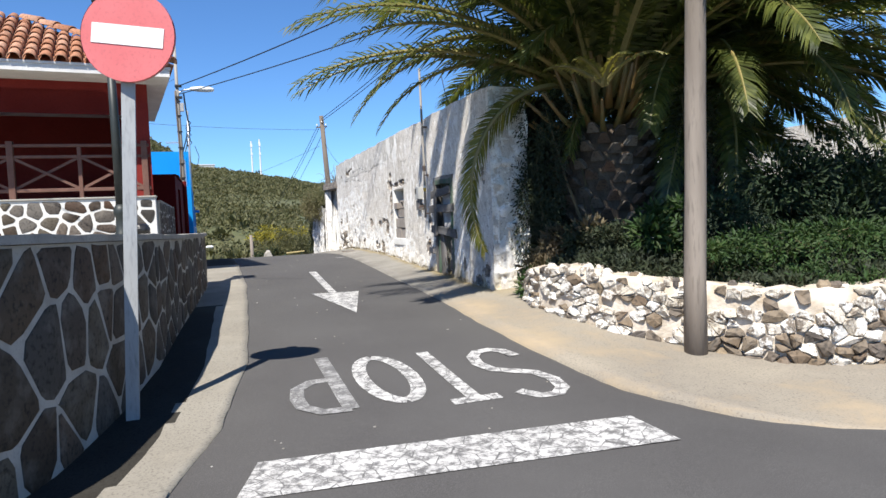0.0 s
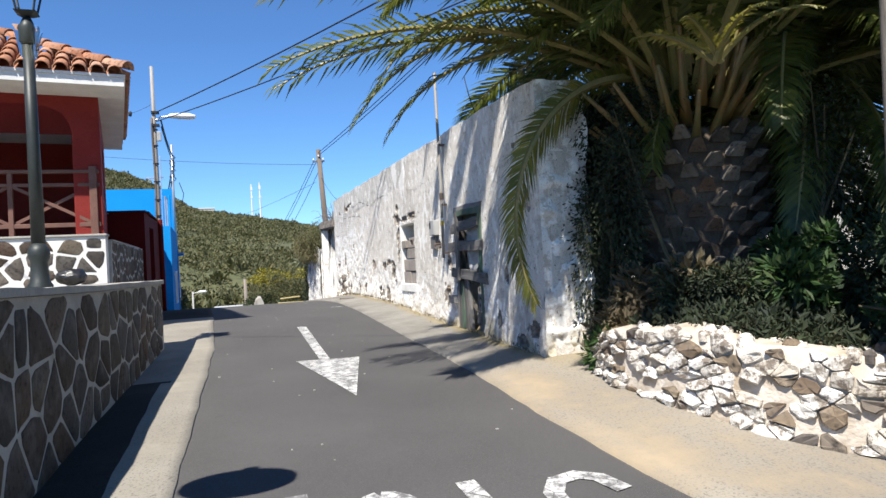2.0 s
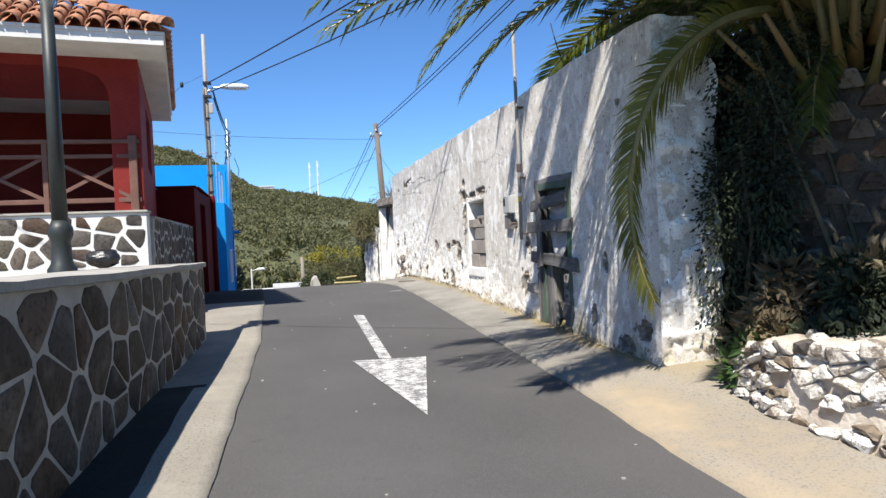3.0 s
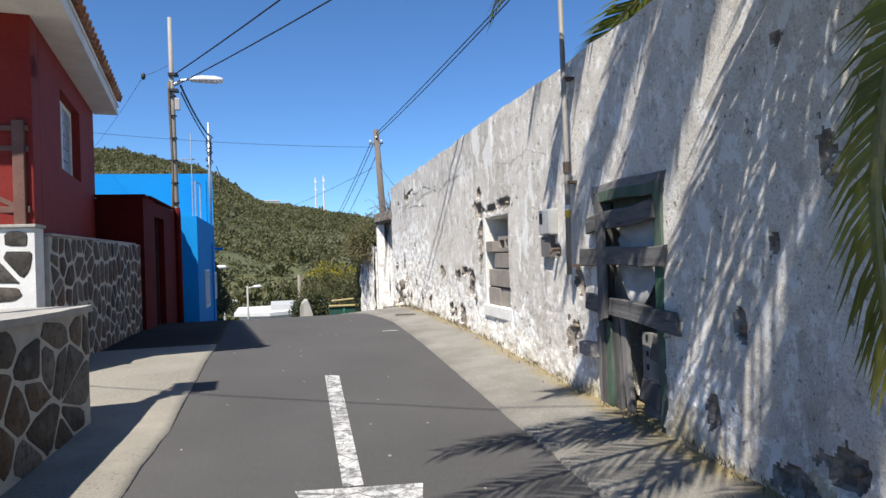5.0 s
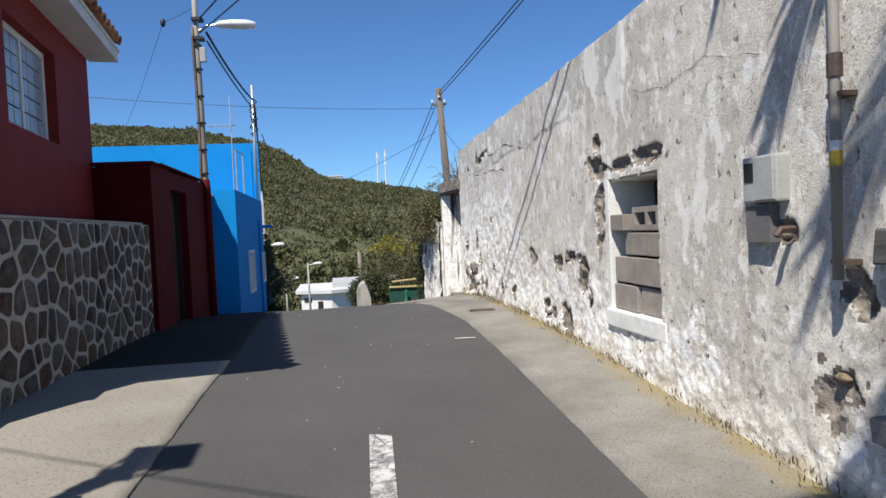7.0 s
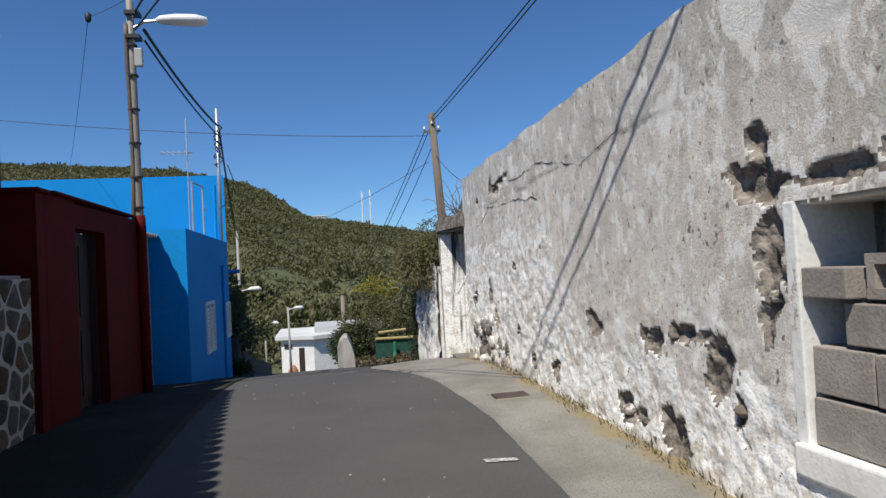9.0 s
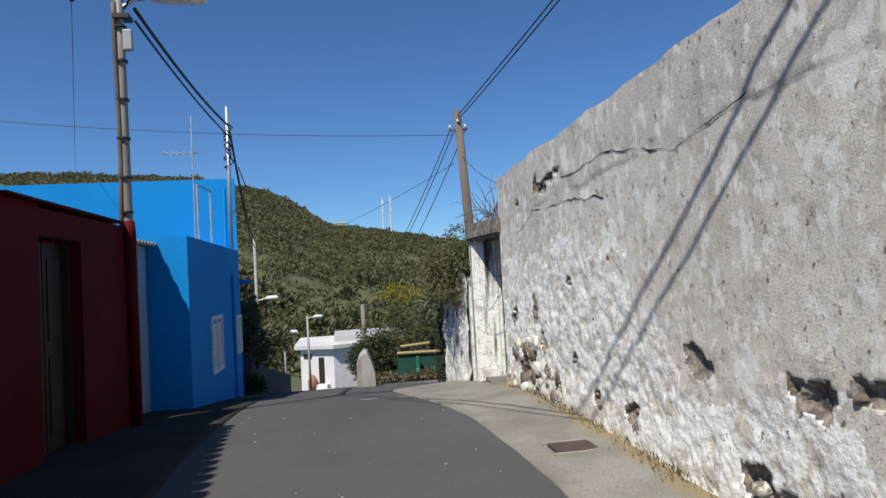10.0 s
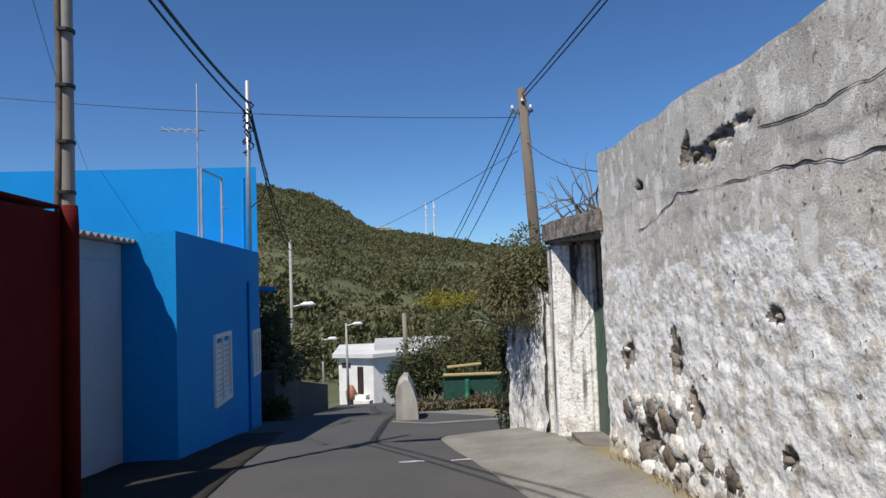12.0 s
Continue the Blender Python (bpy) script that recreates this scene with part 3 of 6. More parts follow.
def plank(name, y0, z0, y1, z1, size, x, material, parent, seed, label=""):
    """A sawn board between two places on the door: slightly bowed, with chewed ends and edges."""
    r1 = random.Random(seed)
    a, b = Vector((y0, z0)), Vector((y1, z1))
    t = (b - a).normalized()
    side = Vector((-t.y, t.x))
    bm = bmesh.new()
    rings = []
    steps = 9
    for i in range(steps + 1):
        c = a.lerp(b, i / steps) + side * .006 * math.sin(i * .9 + seed)
        w = size[1] / 2 * (1 + r1.uniform(-.07, .05))
        skew = t * r1.uniform(-.025, .025) if i in (0, steps) else t * 0
        bow = .008 * math.sin(math.pi * i / steps + seed)
        rings.append([bm.verts.new((x + bow + dx * size[0] / 2, (c + side * w * k + skew * k).x, (c + side * w * k + skew * k).y)) for dx, k in ((-1, -.9), (-1, .9), (-.6, 1), (1, 1), (1, -1), (-.6, -1))])
    for p, q in zip(rings, rings[1:]):
        for k in range(6):
            bm.faces.new((p[k], p[(k + 1) % 6], q[(k + 1) % 6], q[k]))
    bm.faces.new(rings[0][::-1]), bm.faces.new(rings[-1])
    return part(name, bm, material, parent, label)


plank("door_post", 9.65, .28, 9.64, 1.97, (.1, .09), xw + .03, GREEN_WOOD, door, 1, "door post with flaking green paint")
plank("door_post", 10.4, .3, 10.4, 1.95, (.1, .08), xw + .03, DARK_POST, door, 2)
plank("door_head", 9.58, 1.93, 10.48, 1.93, (.1, .08), xw + .03, GREEN_WOOD, door, 3)
plank("lintel", 9.56, 1.985, 10.52, 1.98, (.16, .09), xw + .07, OLD_WOOD_H, door, 4, "cracked dark timber lintel")
plank("top_panel", 9.7, 1.81, 10.36, 1.84, (.02, .17), xw + .085, GREEN_WOOD, door, 5)
for y0, z0, y1, z1, w, x, m, seed in ((10.31, .3, 10.32, 1.04, .075, .0, GREEN_WOOD, 11), (10.22, .32, 10.24, 1.1, .085, .01, DARK_POST, 12), (10.1, .33, 10.16, 1.08, .07, .02, OLD_WOOD, 13), (10.44, .3, 10.45, .98, .05, -.005, OLD_WOOD, 14), (9.72, .3, 9.72, 1.02, .05, .05, DARK_POST, 15)):
    plank("board", y0, z0, y1, z1, (.03, w), xw + x, m, door, seed)
leaf = part("leaf", boxes((xw + .1, xw + .125, 9.76, 10.06, .32, .98), bevel=.004), DOOR_PANEL, door, "pale stained door leaf with keyholes")
for z in (.93, .82, .73):
    part("hole", boxes((xw + .092, xw + .101, 9.985, 10.005, z, z + .035)), BLACK, leaf)
plank("rail", 9.74, .55, 10.06, .6, (.02, .17), xw + .085, DARK_POST, leaf, 16)
plank("rail", 9.74, .86, 9.92, .9, (.02, .18), xw + .085, DARK_POST, leaf, 17)
for y0, z0, y1, z1, w, seed in ((9.66, 1.79, 10.53, 1.73, .125, 21), (9.55, 1.5, 10.66, 1.5, .13, 22), (9.43, 1.1, 10.6, 1.17, .13, 23)):
    plank("plank", y0, z0, y1, z1, (.03, w), xw - .035, DARK_PLANK, door, seed)
plank("plank", 10.27, 1.05, 10.3, 1.8, (.028, .1), xw - .068, DARK_POST, door, 24)
plank("block", 10.47, .81, 10.67, .8, (.09, .1), xw - .03, OLD_WOOD_H, door, 25)
bm = bmesh.new()
rows = []
for i in range(15):
    v = i / 14
    row = []
    for j in range(19):
        u = j / 18
        zz = 1.8 - v * (0.38 + 0.22 * math.sin(math.pi * u)) - 0.05 * math.sin(math.pi * u)
        row.append(bm.verts.new((xw + .05 - .04 * v * math.sin(math.pi * u) + .014 * math.sin(26 * v - 9 * (u - .5) ** 2) + .012 * rough(u, v, 0, 5, 2), 9.71 + .52 * u, zz)))
    rows.append(row)
for a, b2 in zip(rows, rows[1:]):
    for j in range(18):
        bm.faces.new((a[j], a[j + 1], b2[j + 1], b2[j]))
sheet_ob = new("hanging_sheet", mesh("hanging_sheet", bm, CLOTH, True))
tagged(sheet_ob, "dirty grey sheet sagging behind the boarded door", "cloth")

# ---- window hole, walled up with blocks ----
BLOCK = plain("concrete_block", (0.23, 0.2, 0.175), (0.33, 0.29, 0.25), 6, 70, 0.95, 0.006)
LIME = plain("white_limewash", (0.8, 0.79, 0.75), (0.66, 0.65, 0.6), 5, 40, 0.85, 0.004)
xn = wall_x(12.96)
niche = tagged(thing("window_1", "old window hole walled up with loose concrete blocks", "window", (xn + .2, 12.96, 0.95)), kind="structure")
part("sill", boxes((xn - .018, xn + .4, 12.48, 13.44, .82, .955), bevel=0.012), LIME, niche)
part("jamb", boxes((xn + .01, xn + .4, 13.38, 13.45, .95, 1.96), bevel=0.008), LIME, niche)
part("jamb", boxes((xn + .02, xn + .4, 12.47, 12.53, .95, 1.96), bevel=0.008), LIME, niche)
part("lintel", boxes((xn + .04, xn + .4, 12.47, 13.45, 1.94, 2.02), bevel=0.012), LIME, niche)
for y0, z0, w, h, dx in ((12.98, .96, .39, .2, .0), (12.56, .96, .4, .2, .02), (13.06, 1.17, .31, .2, .01), (12.63, 1.17, .42, .2, .0), (12.8, 1.38, .4, .17, .02), (12.54, 1.38, .25, .17, .0), (13.13, 1.56, .24, .13, -.02)):
    part("block", boxes((xn + .03 + dx, xn + .2 + dx, y0, y0 + w - .008, z0, z0 + h - .008), bevel=0.006), BLOCK, niche)
bm = boxes((xn + .07, xn + .23, 12.54, 13.1, 1.56, 1.6), (xn + .07, xn + .23, 12.54, 13.1, 1.69, 1.73))
for yy in (12.54, 12.7, 12.86, 13.06):
    box(bm, xn + .07, xn + .23, yy, yy + .035, 1.6, 1.69)
part("block", bm, BLOCK, niche, "hollow concrete block on its side")

# cracks in the render
def crack(points, width):
    bm = bmesh.new()
    rows = []
    rng = random.Random(len(points))
    for (ya, za), (yb, zb) in zip(points, points[1:]):
        steps = max(2, int(math.hypot(yb - ya, zb - za) / .03))
        for i in range(steps):
            t = i / steps
            y = ya + (yb - ya) * t
            z = za + (zb - za) * t + .022 * rough(y, 0, za, 5, 3)
            w = width * max(.15, .6 + rough(y, z, 4, 4, 2))
            rows.append([bm.verts.new((wall_x(y) - wall_relief(y, zz) - .004, y, zz)) for zz in (z - w, z + w)])
    for a2, b2 in zip(rows, rows[1:]):
        bm.faces.new((a2[0], b2[0], b2[1], a2[1]))
    setting("wall_crack", bm, DARK, "open crack in the old render", "crack")


crack(((15.0, 2.62), (15.5, 2.54), (15.75, 2.49), (16.2, 2.59), (16.8, 2.69), (17.4, 2.65), (17.95, 2.67)), .005)
crack(((16.9, 2.36), (17.34, 2.41), (17.66, 2.44), (18.2, 2.45), (18.9, 2.47), (19.3, 2.36), (19.7, 2.28)), .006)
crack(((11.4, 2.4), (11.9, 2.52), (12.4, 2.46), (13.0, 2.55)), .0025)
crack(((13.98, 1.12), (13.88, .95), (13.75, .8)), .008)
crack(((9.14, .78), (9.1, .6), (9.05, .42)), .006)

# ---- meter box and pipe on the old wall ----
METER = plain("pale_grey_plastic", (0.4, 0.4, 0.385), (0.34, 0.34, 0.325), 5, 60, 0.5, 0.001)
xm = wall_x(11.35)
meter = thing("meter_box", "pale grey meter box with a dark window", "meter box", (xm, 11.34, 1.5))
part("body", boxes((xm - .07, xm + .03, 11.22, 11.47, 1.69, 1.91), bevel=0.012), METER, meter)
part("door", boxes((xm - .082, xm - .07, 11.23, 11.36, 1.7, 1.9), bevel=0.003), METER, meter)
part("dial_window", boxes((xm - .074, xm - .06, 11.385, 11.45, 1.79, 1.88)), BLACK, meter, "dark square window")
part("backing", boxes((xm - .05, xm + .03, 11.3, 11.48, 1.5, 1.675)), plain("grey_plate", (0.12, 0.115, 0.11), (0.16, 0.15, 0.145), 5, 60, .7, .002), meter, "grey plate below the box")
part("hook", tube(bmesh.new(), [(xm, 11.2, 1.56), (xm - .07, 11.2, 1.56), (xm - .09, 11.2, 1.53)], .018, 6), COVER, meter)
PIPE = plain("grey_conduit", (0.3, 0.28, 0.25), (0.2, 0.185, 0.17), 5, 50, 0.6, 0.002, stretch=(1, 1, .3))
xp = wall_x(10.83) - .07
pipe = thing("conduit_pipe", "grey conduit climbing the old wall, banded white and yellow", "pipe", (xp, 10.83, 1.35))
part("tube", tube(bmesh.new(), [(xp - .01, 10.83, 1.36), (xp, 10.83, 2.3), (xp - .02, 10.8, 3.9)], [.021, .021, .019], 10), PIPE, pipe, smooth=True)
part("white_band", tube(bmesh.new(), [(xp - .005, 10.83, 1.87), (xp - .005, 10.83, 1.91)], .024, 10), WHITE, pipe, "white band")
part("yellow_band", tube(bmesh.new(), [(xp - .005, 10.83, 1.81), (xp - .005, 10.83, 1.87)], .024, 10), plain("yellow_tape", (.6, .4, .03), (.5, .34, .04), 5, 60, .6, 0), pipe, "yellow band")
part("joint", tube(bmesh.new(), [(xp, 10.83, 2.16), (xp, 10.83, 2.25)], .03, 10), COVER, pipe, "rusty coupling")
for zz in (1.42, 2.08, 2.9):
    part("clip", boxes((xp - .01, xp + .1, 10.79, 10.87, zz, zz + .02)), COVER, pipe)


# ---- stone facing ----
def cells(w, h, size, seed, ratio=1.25):
    """Irregular cells that fill w x h, as polygons."""
    rng = random.Random(seed)
    nx, ny = max(1, round(w / size)), max(1, round(h / (size * ratio)))
    pts = []
    for i in range(-1, nx + 1):
        for j in range(-1, ny + 1):
            pts.append(((i + .5 + .5 * (j % 2) - .25 + rng.uniform(-.47, .47)) * w / nx, (j + .5 + rng.uniform(-.45, .45)) * h / ny))
    arr = np.array(pts)
    out = []
    for k, p in enumerate(arr):
        if not (-.02 < p[0] < w + .02 and -.02 < p[1] < h + .02):
            continue
        poly = [(0, 0), (w, 0), (w, h), (0, h)]
        near = np.argsort(((arr - p) ** 2).sum(1))[1:15]
        for q in arr[near]:
            mid, d = (p + q) / 2, q - p
            side = [(v[0] - mid[0]) * d[0] + (v[1] - mid[1]) * d[1] for v in poly]
            cut = []
            for i in range(len(poly)):
                a, b = poly[i], poly[(i + 1) % len(poly)]
                sa, sb = side[i], side[(i + 1) % len(poly)]
                if sa <= 0:
                    cut.append(a)
                if sa * sb < 0:
                    t = sa / (sa - sb)
                    cut.append((a[0] + (b[0] - a[0]) * t, a[1] + (b[1] - a[1]) * t))
            poly = cut
            if len(poly) < 3:
                break
        if len(poly) >= 3:
            out.append(poly)
    return out


def stone_mesh(poly, gap, depth, place, rng, material, bulge=0.4):
    """One stone: a shrunken cell with cut corners, a rounded rim and an uneven face."""
    cx, cy = sum(p[0] for p in poly) / len(poly), sum(p[1] for p in poly) / len(poly)
    ring = []
    k = len(poly)
    for i in range(k):
        a, b, c = Vector(poly[i - 1]), Vector(poly[i]), Vector(poly[(i + 1) % k])
        cut = rng.uniform(.07, .24)
        ring += [b.lerp(a, cut), b.lerp(c, cut)]
    mid = Vector((cx, cy))
    size = sum((p - mid).length for p in ring) / len(ring)
    if size < gap * 1.6:
        return None
    f0, f1 = 1 - gap / size, 1 - (gap + .35 * depth) / size
    verts, faces = [], []
    m = len(ring)
    jit = [rng.uniform(.93, 1.04) for _ in ring]
    for f, d in ((f0, -.03), (f0, depth * .55), (f1 * .96, depth)):
        for p, j in zip(ring, jit):
            q = mid + (p - mid) * f * j
            verts.append(place(q.x, q.y, d * (1 if d < depth else rng.uniform(.85, 1.2))))
    verts.append(place(cx, cy, depth * (1 + bulge * rng.uniform(.2, 1))))
    for lv in (0, 1):
        for i in range(m):
            faces.append((lv * m + i, lv * m + (i + 1) % m, (lv + 1) * m + (i + 1) % m, (lv + 1) * m + i))
    for i in range(m):
        faces.append((2 * m + i, 2 * m + (i + 1) % m, 3 * m))
    me = bpy.data.meshes.new("stone")
    me.from_pydata(verts, [], faces)
    me.polygons.foreach_set("use_smooth", [True] * len(faces))
    me.materials.append(material)
    return me


def stones(parent, w, h, size, gap, depth, place, material, seed, ratio=1.25, keep=None, bulge=0.4):
    rng = random.Random(seed + 100)
    for poly in cells(w, h, size, seed, ratio):
        if keep and not keep(poly):
            continue
        me = stone_mesh(poly, gap, depth, place, rng, material, bulge)
        if me:
            ob = new("stone", me)
            ob.parent = parent
            ob.matrix_basis = world_of(parent).inverted()


# ---- retaining wall of basalt beside the lane ----
arc_y = [2.0 + 0.1 * i for i in range(95)]
arc_p = [Vector((wall_left_x(y), y)) for y in arc_y]
arc_s = [0.0]
for a, b in zip(arc_p, arc_p[1:]):
    arc_s.append(arc_s[-1] + (b - a).length)
LEN = arc_s[-1]


def left_top(y):
    return float(np.interp(y, [2, 4, 8, 12.05], [1.42, 1.38, 1.3, 1.26]))


HOUSE_STONE = pieces("pointed_basalt", [(0.036, 0.032, 0.029), (0.085, 0.078, 0.07), (0.075, 0.042, 0.026), (0.12, 0.105, 0.08), (0.055, 0.04, 0.03), (0.14, 0.128, 0.115), (0.1, 0.06, 0.034)])
matt(HOUSE_STONE, .15)
POINTING = plain("raised_pale_pointing", (0.45, 0.425, 0.38), (0.34, 0.318, 0.28), 5, 60, 0.9, 0.006)


def on_left(s, v, d):
    """A place on the wall's face: s along it, v as a share of the height."""
    y = float(np.interp(s, arc_s, arc_y))
    x = float(np.interp(s, arc_s, [p.x for p in arc_p]))
    x2, y2 = float(np.interp(s + .1, arc_s, [p.x for p in arc_p])), float(np.interp(s + .1, arc_s, arc_y))
    x1, y1 = float(np.interp(s - .1, arc_s, [p.x for p in arc_p])), float(np.interp(s - .1, arc_s, arc_y))
    t = Vector((x2 - x1, y2 - y1)).normalized()
    g = road_z(y) - 0.02
    z = g + v / 1.25 * (left_top(y) - .05 - g)
    return x + t.y * d, y - t.x * d, z


bm = bmesh.new()
outline = [tuple(p) for p in arc_p] + [(-.95, 11.4), (-1.2, 8), (-1.6, 5), (-3.4, 2)]
lo, hi = [], []
for x, y in outline:
    lo.append(bm.verts.new((x, y, road_z(y) - .2))), hi.append(bm.verts.new((x, y, left_top(y) - .05)))
k = len(outline)
for i in range(k):
    bm.faces.new((lo[i], lo[(i + 1) % k], hi[(i + 1) % k], hi[i]))
bmesh.ops.triangulate(bm, faces=[bm.faces.new(hi)])
wall_left = setting("wall_left", bm, POINTING, "grey-mortared basalt retaining wall", "wall")
bm = bmesh.new()
lo, hi = [], []
cap = [(on_left(s, 1.25, .03)[0], on_left(s, 1.25, .03)[1]) for s in arc_s[::2]] + [(-.01, 11.43), (-.95, 11.43), (-1.2, 8), (-1.6, 5), (-3.4, 2)]
for x, y in cap:
    lo.append(bm.verts.new((x, y, left_top(y) - .046))), hi.append(bm.verts.new((x, y, left_top(y) + .012 * rough(x, y, 0, 3, 2))))
k = len(cap)
for i in range(k):
    bm.faces.new((lo[i], lo[(i + 1) % k], hi[(i + 1) % k], hi[i]))
bmesh.ops.triangulate(bm, faces=[bm.faces.new(hi), bm.faces.new(lo)])
setting("wall_left_coping", bm, MORTAR, "rough grey mortar coping of the retaining wall", "wall")
bm = bmesh.new()
f = bm.faces.new([bm.verts.new((x, y, 1.16)) for x, y in ((-.95, 11.4), (-1.2, 8), (-1.6, 5), (-3.4, 2), (-12, 2), (-12, 17), (-.95, 12.8))])
setting("terrace_ground", bm, PAVE_L, "bare concrete terrace before the red house", "ground")

# end face of the retaining wall keeps its stones too
stones(wall_left, LEN, 1.25, .28, .019, .005, on_left, HOUSE_STONE, 5, 1.3, bulge=.8)
stones(wall_left, .86, 1.0, .22, .022, .005, lambda u, v, d: (-.93 + u, 11.4 + d, .36 + v * .82), HOUSE_STONE, 8)

# ---- sign ----
SIGN_RED = plain("faded_red_sign", (0.6, 0.15, 0.15), (0.55, 0.13, 0.13), 4, 50, 0.45, 0.0005)
SIGN_WHITE = plain("sign_white", (0.8, 0.8, 0.79), (0.74, 0.74, 0.73), 4, 50, 0.45, 0.0005)
sign = thing("road_sign", "faded red no-entry sign on a galvanised post", "road sign", (-.55, 4.97, .03))
post_a, post_b = Vector((-.56, 4.97, 0.0)), Vector((-.42, 4.97, 2.9))
part("post", bar(bmesh.new(), post_a, post_b, .04, .085), plain("zinc_post", (0.3, 0.31, 0.315), (0.4, 0.41, 0.415), 3, 50, 0.6, 0.001, metal=0.1, stretch=(1, 1, .2)), sign)
turn_sign = Matrix.Translation((-.42, 4.885, 2.675)) @ Euler((radians(90), radians(2.4), radians(-17)), "XYZ").to_matrix().to_4x4()
bm = bmesh.new()
tube(bm, [(0, 0, -.004), (0, 0, .004)], .305, 40)
tube(bm, [(0, 0, -.02), (0, 0, .006)], .308, 40, cap=False)
bm.transform(turn_sign)
part("disc", bm, SIGN_RED, sign)
bm = boxes((-.235, .235, -.065, .065, .005, .009))
bm.transform(turn_sign @ Matrix.Rotation(radians(-5), 4, "Z"))
part("bar", bm, SIGN_WHITE, sign, "white bar")
bm = boxes((-.2, .2, -.12, -.08, -.035, -.006), (-.2, .2, .08, .12, -.035, -.006))
bm.transform(turn_sign)
part("bracket", bm, STEEL, sign)

# ---- lantern post on the wall ----
lx, ly = -1.1, 10.1
lantern = thing("lantern_post", "dark cast-iron lantern post standing on the stone wall", "street lamp", (lx, ly, 1.3))
part("base", tube(bmesh.new(), [(lx, ly, 1.12), (lx, ly, 1.3), (lx, ly, 1.34), (lx, ly, 1.5), (lx, ly, 1.55), (lx, ly, 1.6), (lx, ly, 1.66)], [.1, .1, .075, .065, .085, .085, .055], 14), IRON, lantern, smooth=True)
part("shaft", tube(bmesh.new(), [(lx, ly, 1.64), (lx - .005, ly, 2.6), (lx - .01, ly, 3.38)], [.055, .048, .042], 12), IRON, lantern, smooth=True)
part("collar", tube(bmesh.new(), [(lx - .01, ly, 3.36), (lx - .01, ly, 3.39), (lx - .01, ly, 3.47), (lx - .01, ly, 3.5), (lx - .01, ly, 3.6)], [.045, .062, .062, .07, .03], 12), IRON, lantern, smooth=True)
cx, cy, cz = lx - .01, ly, 3.64
for i in range(4):
    a = math.pi / 4 + i * math.pi / 2
    part("cage_bar", tube(bmesh.new(), [(cx + .09 * math.cos(a), cy + .09 * math.sin(a), cz), (cx + .17 * math.cos(a), cy + .17 * math.sin(a), cz + .32)], .01, 6), IRON, lantern)
part("cage_floor", tube(bmesh.new(), [(cx, cy, cz - .03), (cx, cy, cz)], [.06, .12], 4), IRON, lantern)
part("hood", tube(bmesh.new(), [(cx, cy, cz + .31), (cx, cy, cz + .34), (cx, cy, cz + .46), (cx, cy, cz + .52)], [.21, .22, .06, .02], 4), IRON, lantern)
lantern.scale = (1.2, 1.2, 1.2)
GLASS, n, l, b = shader("lantern_glass", 0.1)
b.inputs["Transmission Weight"].default_value, b.inputs["Base Color"].default_value = 1.0, (.9, .93, .93, 1)
pane = part("glass", tube(bmesh.new(), [(cx, cy, cz + .005), (cx, cy, cz + .31)], [.085, .16], 4, cap=False), GLASS, lantern)
pane.visible_shadow = False

# ---- black bag on the wall ----
bm = bmesh.new()
bmesh.ops.create_icosphere(bm, subdivisions=4, radius=1)
for v in bm.verts:
    p = v.co.copy()
    v.co = p * (1 + .14 * rough(p.x, p.y, p.z, 1.6, 4) - .1 * abs(rough(p.x, p.y, p.z, 4, 2)))
    v.co = Vector((-.98 + .17 * v.co.x, 11.1 + .13 * v.co.y, 1.268 + max(0, .1 + .1 * v.co.z)))
tagged(new("bin_bag", mesh("bin_bag", bm, plain("crumpled_black_plastic", (.012, .012, .013), (.022, .022, .024), 12, 60, .35, .004), True)), "small crumpled black plastic bag on the wall coping", "bag")

# ---- red house: parapet ----
parapet = setting("parapet_wall", boxes((-7, -.84, 12.9, 13.15, .1, 1.93)), WHITE_MORTAR, "low parapet of basalt with white pointing", "wall")
stones(parapet, 5.6, .68, .27, .026, .006, lambda u, v, d: (-6.44 + u, 12.9 - d, 1.24 + v), HOUSE_STONE, 21, .72)
side = setting("parapet_side", prism(bmesh.new(), [(-1.1, 13.16), (-.8, 13.16), (-.718, 17.24), (-1.1, 17.24)], .1, 1.86), POINTING, "basalt wall with grey pointing along the footway", "wall")
stones(side, 4.1, 1.45, .2, .021, .005, lambda u, v, d: (-.8 + d + .02 * u, 13.16 + u, .42 + v), HOUSE_STONE, 22, 1.3)
setting("parapet_coping", boxes((-7, -.82, 12.87, 13.17, 1.934, 1.965), (-1.12, -.77, 13.17, 17.2, 1.864, 1.89), bevel=.008), MORTAR, "thin mortar coping", "wall")
setting("wall_left_foot", boxes((-1.0, -.85, 11.45, 12.88, .1, 1.1)), MORTAR, "grey mortar step wall", "wall")

# ---- red house (turned a little to the lane) ----
HOUSE = pose(-.87, 13.03, 0, 0, 0, 6.5)
house = thing("red_house", "red-painted house with an arched balcony and clay-tiled hip roof", "house", (-.87, 13.03, 0.3))


def local(bm):
    bm.transform(HOUSE)
    return bm


for d in ((-.16, 0, .36, 1.5, .2, 4.0), (-.16, 0, 2.95, 4.36, .2, 4.0), (-.16, 0, 1.5, 2.95, .2, 2.7), (-.16, 0, 1.5, 2.95, 3.64, 4.0), (-7, -.163, 3.3, 3.5, .2, 3.997), (-7, -.16, 4.16, 4.36, .2, 4.0), (-7.2, -7, 0, 4.36, .2, 4.0)):
    part("wall", local(boxes(d)), RED, house)
part("pillar", local(boxes((-.36, 0, 0, .36, 1.9, 3.62), bevel=.01)), RED, house)
